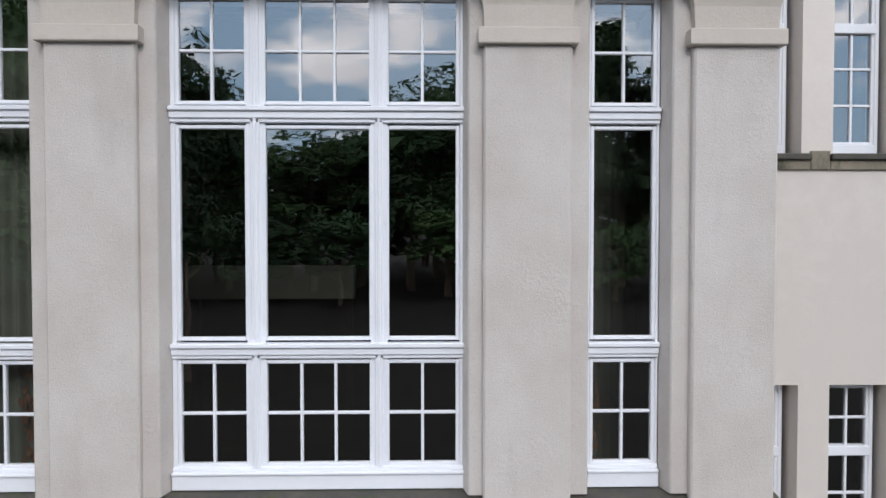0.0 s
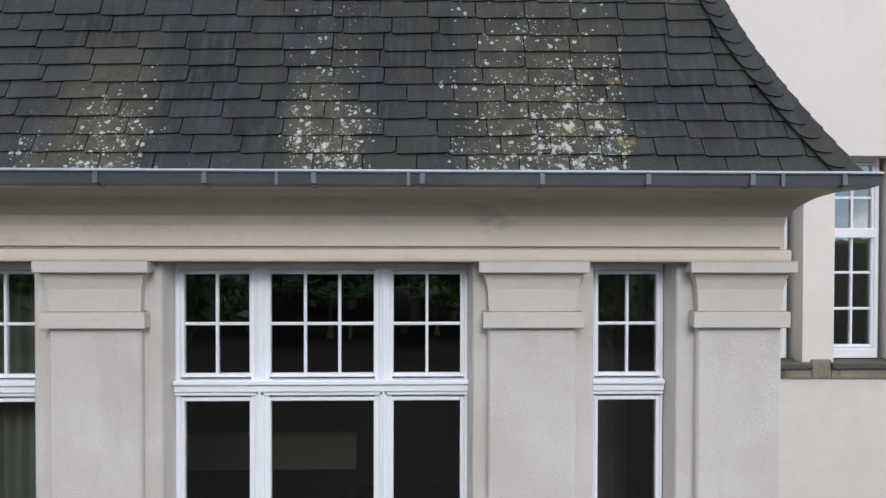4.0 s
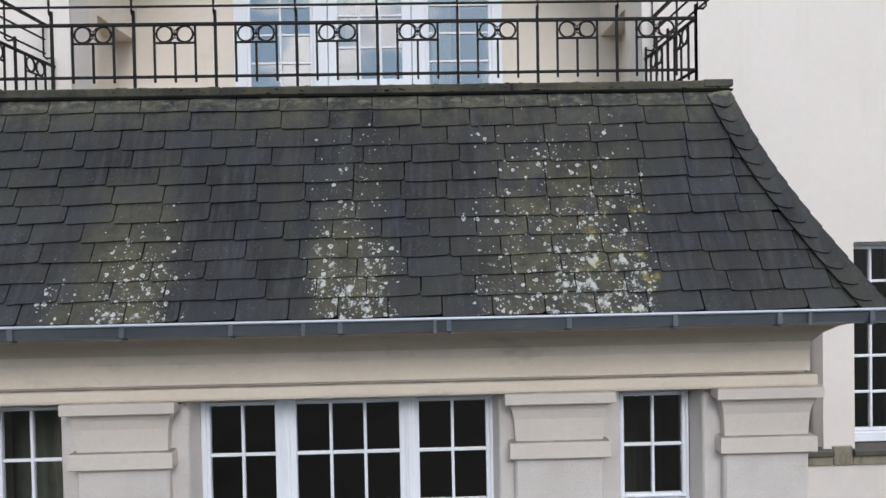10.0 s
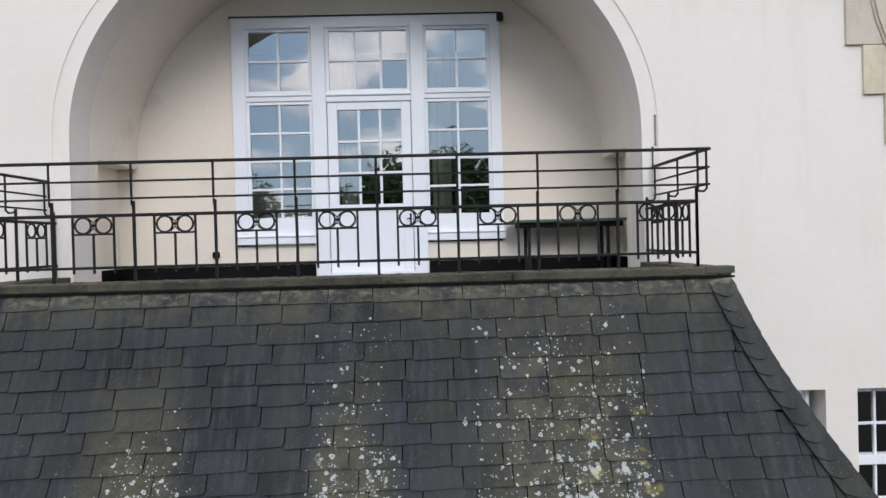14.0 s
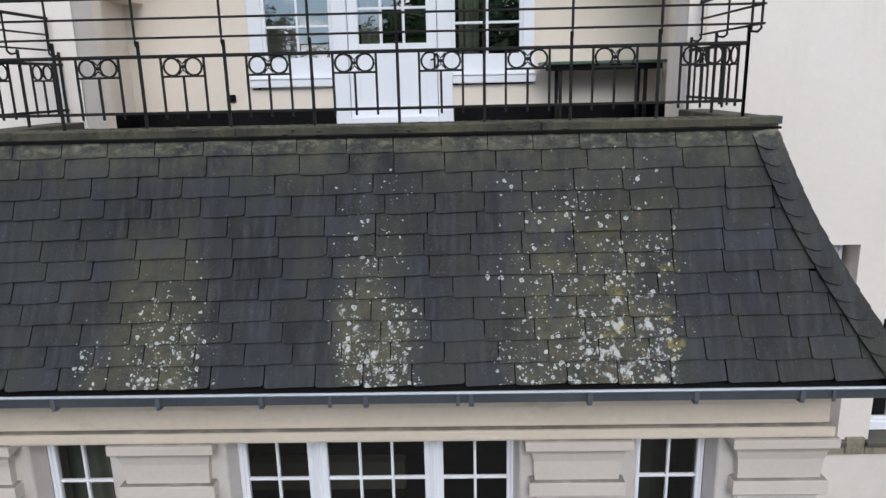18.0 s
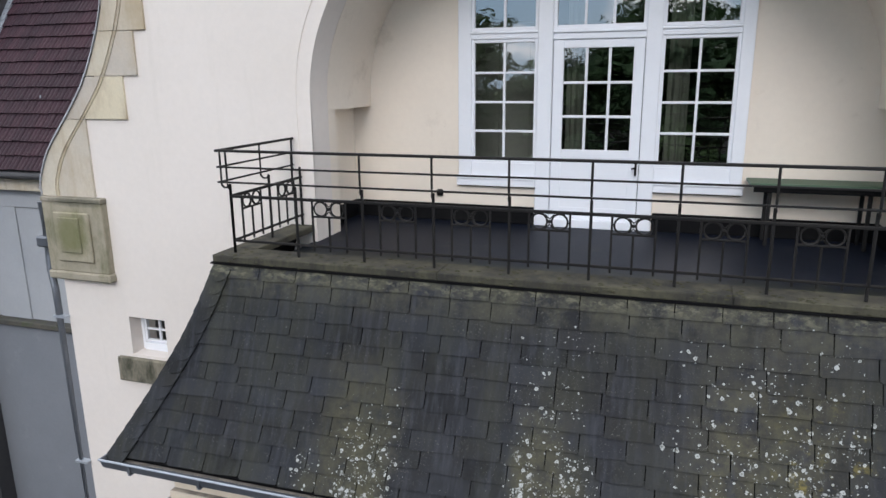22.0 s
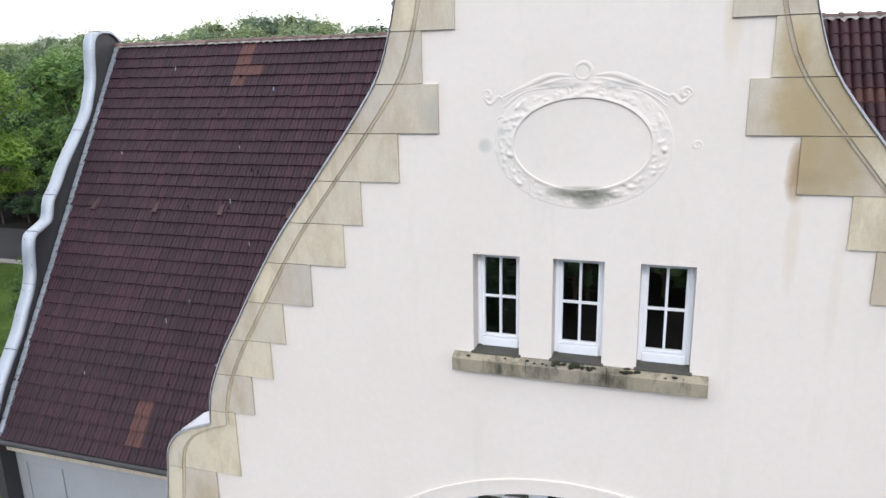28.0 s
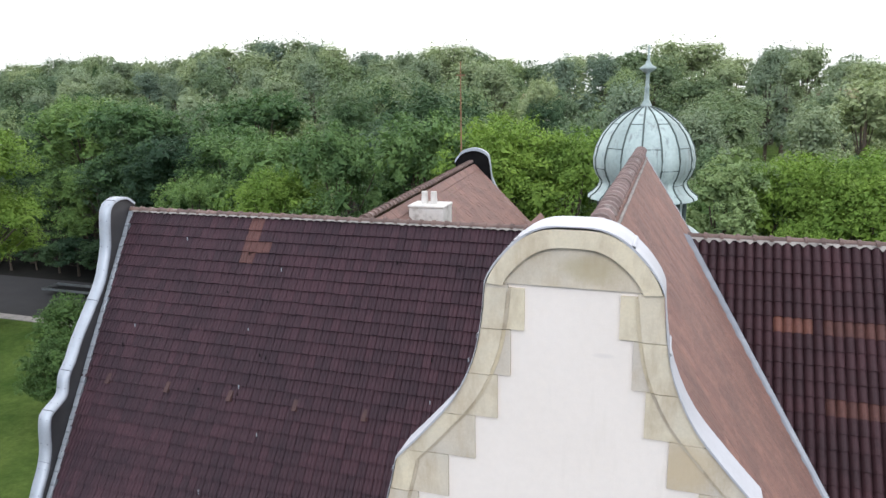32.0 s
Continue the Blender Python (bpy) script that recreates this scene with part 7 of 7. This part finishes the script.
# ---- trees ----
def crown_mesh(seed, shape, count, leaf, low=0.5, boughs=26):
    """Crown of one tree of unit height: leaf sprays on many billowing boughs, with gaps between."""
    rng = np.random.RandomState(seed)
    wide = {"round": 0.23, "tall": 0.14, "cone": 0.14}[shape]
    clumps = []
    for q in range(boughs):
        d = rng.normal(size=3)
        d /= np.linalg.norm(d)
        d[2] = 0.9 if q == 0 else d[2] if d[2] > -0.55 else -d[2]
        k = rng.uniform(0.70, 1.0)
        z = low + (0.90 - low) * d[2] * k
        taper = 1.0 if shape != "cone" else max(0.08, 1.35 * (0.98 - z))
        big = rng.uniform(0.075, 0.145) * (1 if shape == "round" else 0.55)
        centre = np.array((d[0] * wide * k * taper, d[1] * wide * k * taper, z))
        for _ in range(18 if boughs > 22 else 34):
            e = rng.normal(size=3)
            e /= np.linalg.norm(e)
            e[2] = e[2] if e[2] > -0.15 else -e[2]
            clumps.append((*(centre + e * big * np.array((1, 1, 1.1)) * rng.uniform(0.75, 1.05)), big * rng.uniform(0.20, 0.40) * (1.0 if boughs > 22 else 1.25), *e))
    clumps = np.array(clumps)
    pick = rng.choice(len(clumps), count, p=clumps[:, 3] ** 2 / (clumps[:, 3] ** 2).sum())
    n = rng.normal(size=(count, 3)) + clumps[pick, 4:7] * 0.9
    n /= np.linalg.norm(n, axis=1)[:, None]
    c = clumps[pick, :3] + n * clumps[pick, 3:4] * rng.uniform(0.5, 1.1, (count, 1)) * np.array((1, 1, 0.9))
    f = n * 0.50 + np.array((0, 0, 0.55)) + rng.normal(size=(count, 3)) * 0.35
    f /= np.linalg.norm(f, axis=1)[:, None]
    u = np.cross(f, rng.normal(size=(count, 3)))
    u /= np.linalg.norm(u, axis=1)[:, None]
    v = np.cross(f, u)
    s = leaf * rng.uniform(0.55, 1.5, (count, 1))
    inner = count // 9
    s[:inner] *= 3.0
    c[:inner] -= clumps[pick[:inner], 4:7] * clumps[pick[:inner], 3:4] * 2.3
    V = np.stack([c - u * s, c + v * s * 0.8, c + u * s * 0.9], 1).reshape(-1, 3)
    me = bpy.data.meshes.new("crown")
    me.from_pydata(V.tolist(), [], [(3 * k, 3 * k + 1, 3 * k + 2) for k in range(count)])
    return me, clumps


def tree_proto(seed, shape, count, leaf, material, label, group, low=0.5, boughs=26):
    t = thing("tree", label, "tree", group)
    me, clumps = crown_mesh(seed, shape, count, leaf, low, boughs)
    me.materials.append(material)
    cr_ob = new("crown", me)
    cr_ob.parent = t
    bm = bmesh.new()
    rod(bm, (0, 0, -0.01), (0.005, 0.004, 0.32), 0.022, 8, 0.014)
    rod(bm, (0.005, 0.004, 0.32), (0.0, 0.0, 0.75), 0.014, 7, 0.004)
    for c in clumps[::36]:
        z0 = 0.22 + 0.4 * max(0.0, c[2] - 0.3)
        rod(bm, (0.004, 0.003, z0), tuple(c[:3] * np.array((0.85, 0.85, 0.96))), 0.007, 5, 0.002)
    part("trunk", bm, bark, t)
    return t


PROTOS = [
    tree_proto(1, "round", 19000, 0.0076, leaf_mid, "broad mid-green deciduous tree at the wood's edge", "wood"),
    tree_proto(2, "round", 19000, 0.0076, leaf_grey, "pale grey-green broad tree in the wood", "wood"),
    tree_proto(3, "round", 17000, 0.0077, leaf_dark, "dark green dense tree in the wood", "wood"),
    tree_proto(4, "tall", 16000, 0.0060, leaf_mid, "slender mid-green tree in the wood", "wood"),
    tree_proto(5, "round", 24000, 0.0068, leaf_bright, "fresh yellow-green tree in front of the wood", "bright trees", 0.58),
    tree_proto(6, "tall", 16000, 0.0060, leaf_grey, "upright willow-like pale green tree", "wood"),
    tree_proto(7, "cone", 8000, 0.0105, leaf_dark, "narrow dark conifer above the wood", "conifers"),
    tree_proto(8, "round", 8000, 0.0140, leaf_purple, "copper beech with dark purple leaves", "wood"),
    tree_proto(9, "round", 9000, 0.0118, leaf_far_haze, "pale hazy deciduous tree far back in the wood", "far wood", 0.45, 20),
    tree_proto(10, "round", 9000, 0.0118, leaf_far_dark_haze, "hazy dark green tree far back in the wood", "far wood", 0.45, 20),
    # leaf_shade and leaf_dark stand in for the unlit sides of these two
    tree_proto(11, "round", 7000, 0.0130, leaf_shade, "park tree facing the house, shade of its unlit side put into the leaves", "park trees"),
    tree_proto(12, "round", 7000, 0.0130, leaf_dark, "green park tree facing the house", "park trees"),
    tree_proto(13, "round", 4500, 0.0190, leaf_dark, "dark leafy filler bush added under the trees", "bushes"),
    tree_proto(14, "round", 14000, 0.0105, leaf_bush, "dense rounded green shrub on the lawn beside the wing", "shrubs", 0.44),
]
first_use = set()


def plant_tree(kind, x, y, h, w=1.0):
    m = Matrix.Translation((x, y, 0)) @ Matrix.Rotation(random.uniform(0, 6.28), 4, "Z")
    sc = (h * w, h * w, h)
    if kind not in first_use:
        first_use.add(kind)
        ob = PROTOS[kind]
        ob.matrix_basis = m @ Matrix.Diagonal((*sc, 1))
    else:
        ob = copy_thing(PROTOS[kind], m)
        ob.scale = sc
    return ob


tr = random.Random(11)
# wood behind: rows from near to far; x spans the view at each depth
for y0, step, hh in ((60, 8.5, (14, 17)), (72, 10.5, (16, 19.5)), (90, 12.5, (17.5, 21)), (115, 14.5, (19, 23)), (150, 17, (21.5, 26)), (200, 20, (26, 31))):
    x = -1.34 * y0
    while x < 0.42 * y0 + 6:
        yy = y0 + tr.uniform(-6, 6)
        xx = x + tr.uniform(-2, 2)
        x += step * tr.uniform(0.8, 1.2)
        if y0 < 80 and xx < -45:
            continue
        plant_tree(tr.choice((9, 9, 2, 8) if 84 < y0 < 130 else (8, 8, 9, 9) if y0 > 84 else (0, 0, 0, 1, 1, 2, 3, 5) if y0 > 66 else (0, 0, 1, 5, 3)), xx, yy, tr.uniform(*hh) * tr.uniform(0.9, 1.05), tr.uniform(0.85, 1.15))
# the far edge of the wood: how its tops rise above eye level, by bearing
RISING = ((-1.3, 0.034), (-1.16, 0.037), (-0.975, 0.046), (-0.85, 0.040), (-0.76, 0.056), (-0.6, 0.067), (-0.45, 0.055), (-0.3, 0.056), (-0.18, 0.040), (-0.1, 0.050), (0.01, 0.057), (0.08, 0.034), (0.13, 0.046), (0.22, 0.033), (0.4, 0.040))
for y0, step, drop in ((240, 17, 4.0), (290, 12, 0.0), (330, 15, 3.0)):
    x = -1.35 * y0
    while x < 0.44 * y0:
        yy = y0 + tr.uniform(-10, 10)
        far = math.hypot(x, yy)
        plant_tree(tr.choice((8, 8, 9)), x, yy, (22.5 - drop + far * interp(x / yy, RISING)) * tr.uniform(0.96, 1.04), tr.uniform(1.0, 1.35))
        x += step * tr.uniform(0.8, 1.25)
# bushes added to hide trunks, standing in for deep shade under the wood
for k in range(20):
    plant_tree(12, -112 + k * 3.6 + tr.uniform(-0.6, 0.6), 64.6 + tr.uniform(-0.6, 0.6), tr.uniform(3.5, 5.0), 1.6)
EDGE_TREES = ((4, -30.5, 49, 15.9, 1.0), (0, -25.5, 50, 20.5, 0.75), (0, -17, 50, 21.4, 0.95), (4, -10.6, 47, 20.0, 0.9), (4, -7.0, 48, 19.0, 0.95), (0, -4.5, 56, 18.5, 1.0), (5, 3.2, 47, 19.3, 0.95), (5, 5.2, 50, 18.0, 0.9), (4, 7.3, 49, 17.4, 0.75), (4, 10.5, 47, 17.8, 0.9), (4, 14.0, 50, 17.0, 1.0), (4, 7.6, 44, 13.9, 0.7), (2, 9.0, 56, 16.5, 1.1), (0, -22, 58, 19.5, 1.0))
BACK_TREES = ((7, -192, 272, 33.0, 0.75), (6, -270, 276, 38.0, 0.45), (6, -262, 278, 36.0, 0.45), (9, -62, 130, 25.0, 1.0), (9, -55, 128, 25.5, 0.95), (9, -38, 126, 24.5, 1.0), (9, 36, 120, 23.5, 0.9), (9, 40, 126, 23.0, 0.9), (9, -70, 86, 20, 1.4), (2, -86, 82, 20, 1.4), (9, -96, 96, 22, 1.4))
ROAD_TREES = ((2, -20.5, 66, 22.5, 1.1), (4, -61.0, 46.5, 19.0, 1.2), (0, -75, 74, 23, 1.2), (0, -64, 72, 22.5, 1.2), (2, -62, 78, 18, 1.4), (0, -52, 80, 23.5, 1.2), (0, -47, 66, 19.5, 1.2), (0, -37.5, 58, 19, 1.1), (13, -39.4, 36.0, 8.8, 0.95), (13, -37.6, 33.2, 7.0, 1.05), (13, -39.8, 33.8, 5.4, 1.2), (4, -62.5, 47.5, 13.5, 1.35))
for k in range(12):
    plant_tree((2, 0, 2)[k % 3], -112 + k * 6.2 + tr.uniform(-1, 1), 67 + tr.uniform(-1, 2), tr.uniform(13, 18), 1.2)
for row in EDGE_TREES + BACK_TREES + ROAD_TREES:
    plant_tree(*row)
# park trees facing the house, mirrored in its windows
PARK_NEAR = ((10, -7.6, -10.5, 11.0, 0.8), (11, -12.5, -13, 13.5, 0.9), (10, -18, -17, 16, 1.1), (10, -16, -44, 11, 1.6), (11, -9.5, -46, 12.5, 1.6), (10, -6.0, -50, 15.0, 1.4), (11, -1.8, -45, 17.5, 1.1), (11, 2.6, -47, 18.5, 1.2), (10, 8.5, -46, 17.0, 1.2), (6, 12.6, -44, 21.5, 1.1), (6, 15.5, -46, 22.5, 1.1), (10, 19, -45, 19, 1.2), (10, 24, -46, 9, 1.3))
PARK_FAR = ((10, -23, -42, 20, 1.3), (11, -31, -40, 22, 1.4), (10, 0.5, -62, 17, 1.5), (10, -12, -62, 12, 1.9), (10, -25, -60, 20, 1.5), (10, 14, -62, 20, 1.6), (10, -42, -52, 23, 1.5), (10, -60, -56, 24, 1.6))
for row in PARK_NEAR + PARK_FAR:
    plant_tree(*row)
# filler rows added to close bright gaps in the mirrored park
for k in range(11):
    plant_tree(12, -42 + k * 6 + tr.uniform(-1, 1), -36 + tr.uniform(-2, 2), tr.uniform(5.0, 6.5), 1.7)
for k in range(12):
    plant_tree(10, -76 + k * 9.5 + tr.uniform(-2, 2), -80 + tr.uniform(-5, 5), tr.uniform(10.5, 12.5), 1.9)
    plant_tree(12, -66 + k * 7.6 + tr.uniform(-1, 1), -53 + tr.uniform(-2, 2), tr.uniform(7.0, 9.0), 1.5)
for k, (x, y) in enumerate(((36, 182), (-36, 196), (62, 178))):
    hb = thing("far_house", "distant low building with a red roof among the trees", "house", "far houses", at=(x, y, 0))
    part("wall", boxes((-5, 5, -4, 4, 0, 18.6), bevel=0.1), render_white if k % 2 else far_brick, hb)
    part("roof", prism_x([(-4.6, 18.6), (0, 20.6), (4.6, 18.6)], -5.3, 5.3), far_brick, hb)
for row in ((9, 27.5, 150, 22.0, 1.0), (9, 33.0, 155, 21.2, 1.0), (9, -26.0, 160, 22.0, 1.0), (9, -33.5, 165, 22.2, 1.0), (9, 50.0, 150, 22.0, 1.1)):
    plant_tree(*row)

# ---- slates of the bay roof ----
ROWS_N = 12
arc_pts = np.array([(slope_y(z), z) for z in np.linspace(7.195, 8.872, 200)])
seg = np.r_[0, np.cumsum(np.hypot(*np.diff(arc_pts, axis=0).T))]
marks = [(float(np.interp(seg[-1] * k / ROWS_N, seg, arc_pts[:, 0])), float(np.interp(seg[-1] * k / ROWS_N, seg, arc_pts[:, 1]))) for k in range(ROWS_N + 1)]
SW = 0.352
variants = []
rs2 = random.Random(5)
for v in range(6):
    w, h = SW - 0.008, 0.20
    c1, c2 = rs2.uniform(0.0, 0.008), rs2.uniform(0.002, 0.016)
    mid = rs2.uniform(-0.004, 0.004)
    lean = rs2.uniform(0.006, 0.017)
    outl = [(0, 0.006 + c1), (0.010 + c1, 0.0), (w * 0.45, lean * 0.4 + mid), (w - c2 * 1.4, lean), (w, lean + c2), (w, h), (0, h)]
    me = bpy.data.meshes.new("slate")
    m = len(outl)
    vs = [(x, s, 0.0125) for x, s in outl] + [(x, s, 0.001) for x, s in outl]
    vs = [(x, s, t - 0.016 * s / h + 0.016) for x, s, t in vs]
    me.from_pydata(vs, [], [tuple(range(m))] + [(k, k + m, (k + 1) % m + m, (k + 1) % m) for k in range(m)])
    me.materials.append(slate)
    variants.append(me)
for k in range(ROWS_N):
    (y0, z0), (y1, z1) = marks[k], marks[k + 1]
    L = math.hypot(y1 - y0, z1 - z0)
    up = Vector((0, (y1 - y0) / L, (z1 - z0) / L))
    off = Vector((0, -up.z, up.y))
    rot = Matrix(((1, up.x, off.x, 0), (0, up.y, off.y, 0), (0, up.z, off.z, 0), (0, 0, 0, 1)))
    xa, xb = TOP_XL - out_by(z0), TOP_XR + out_by(z0)
    xa1, xb1 = TOP_XL - out_by(z1), TOP_XR + out_by(z1)
    x = xa - SW * (0.15 + 0.5 * (k % 2)) + rs2.uniform(-0.03, 0.03)
    while x < xb:
        w = SW * rs2.uniform(0.93, 1.07)
        lo, hi = max(x, xa), min(x + w, xb)
        if hi - lo > 0.05:
            if lo >= xa1 + 0.02 and hi <= xb1 - 0.02 and hi - lo > w * 0.99:
                ob = new("slate", rs2.choice(variants))
                ob.parent = roof
                ob.matrix_basis = Matrix.Translation((lo, y0 + rs2.uniform(-0.002, 0.002), z0 + rs2.uniform(-0.004, 0.004))) @ rot @ Matrix.Rotation(rs2.uniform(-0.008, 0.008), 4, "Z") @ Matrix.Diagonal((w / SW, 1 if k < ROWS_N - 1 else 0.72, 1, 1))
            else:
                bm = bmesh.new()
                q = [(lo, 0), (hi, 0), (min(hi, xb1), L), (max(lo, xa1), L)]
                q = [(a, s) for a, s in q]
                if q[2][0] - q[3][0] < 0.005:
                    q = q[:3]
                fr_ = [bm.verts.new(rot @ Vector((a, s, 0.026 - 0.014 * s / L)) + Vector((0, y0, z0))) for a, s in q]
                bk = [bm.verts.new(rot @ Vector((a, s, 0.012 - 0.012 * s / L)) + Vector((0, y0, z0))) for a, s in q]
                bm.faces.new(fr_)
                for i in range(len(q)):
                    j = (i + 1) % len(q)
                    bm.faces.new((fr_[i], bk[i], bk[j], fr_[j]))
                part("slate", bm, slate, roof)
        x += w
# rounded hip slates
for side in (-1, 1):
    n_h = 15
    for k in range(n_h):
        t0 = k / n_h
        s0 = seg[-1] * t0
        yy, zz = float(np.interp(s0, seg, arc_pts[:, 0])), float(np.interp(s0, seg, arc_pts[:, 1]))
        s1 = min(seg[-1], s0 + 0.19)
        y2, z2 = float(np.interp(s1, seg, arc_pts[:, 0])), float(np.interp(s1, seg, arc_pts[:, 1]))
        xh = TOP_XR + (TOP_Y - yy) if side > 0 else TOP_XL - (TOP_Y - yy)
        xh2 = TOP_XR + (TOP_Y - y2) if side > 0 else TOP_XL - (TOP_Y - y2)
        a, b = Vector((xh, yy, zz)), Vector((xh2, y2, z2))
        d = (b - a).normalized()
        inn = Vector((-side, 0, 0))
        inn = (inn - d * inn.dot(d)).normalized()
        nrm = d.cross(inn)
        if nrm.y > 0:
            nrm = -nrm
        bm = bmesh.new()
        L2 = (b - a).length + (0.03 if s0 + 0.19 < seg[-1] else -0.02)
        if L2 < 0.06:
            continue
        shape = [(-0.015, 0.005), (0.03, -0.028), (0.078, -0.048), (0.115, -0.034), (0.158, 0.004), (0.172, 0.03), (0.168, L2), (-0.015, L2)]
        fr_ = [bm.verts.new(a + inn * u + d * s + nrm * (0.050 - 0.022 * s / L2)) for u, s in shape]
        bk = [bm.verts.new(a + inn * u + d * s + nrm * (0.036 - 0.022 * s / L2)) for u, s in shape]
        bm.faces.new(fr_)
        for i in range(len(shape)):
            j = (i + 1) % len(shape)
            bm.faces.new((fr_[i], bk[i], bk[j], fr_[j]))
        part("hip_slate", bm, slate, roof)
# the two side slopes
sd = bmesh.new()
for k in range(ROWS_N):
    (y0, z0), (y1, z1) = marks[k], marks[k + 1]
    o0, o1 = TOP_Y - y0, TOP_Y - y1
    for side in (-1, 1):
        e = TOP_XR if side > 0 else TOP_XL
        yq = y0
        q = [(e + side * (o0 + 0.02), y0, z0), (e + side * (o0 + 0.02), GY, z0), (e + side * (o1 + 0.005), GY, z1), (e + side * (o1 + 0.005), y1, z1)]
        sd.faces.new([sd.verts.new(p) for p in q])
ob = part("side_slates", sd, slate, roof)
ob["kind"] = "stuff"
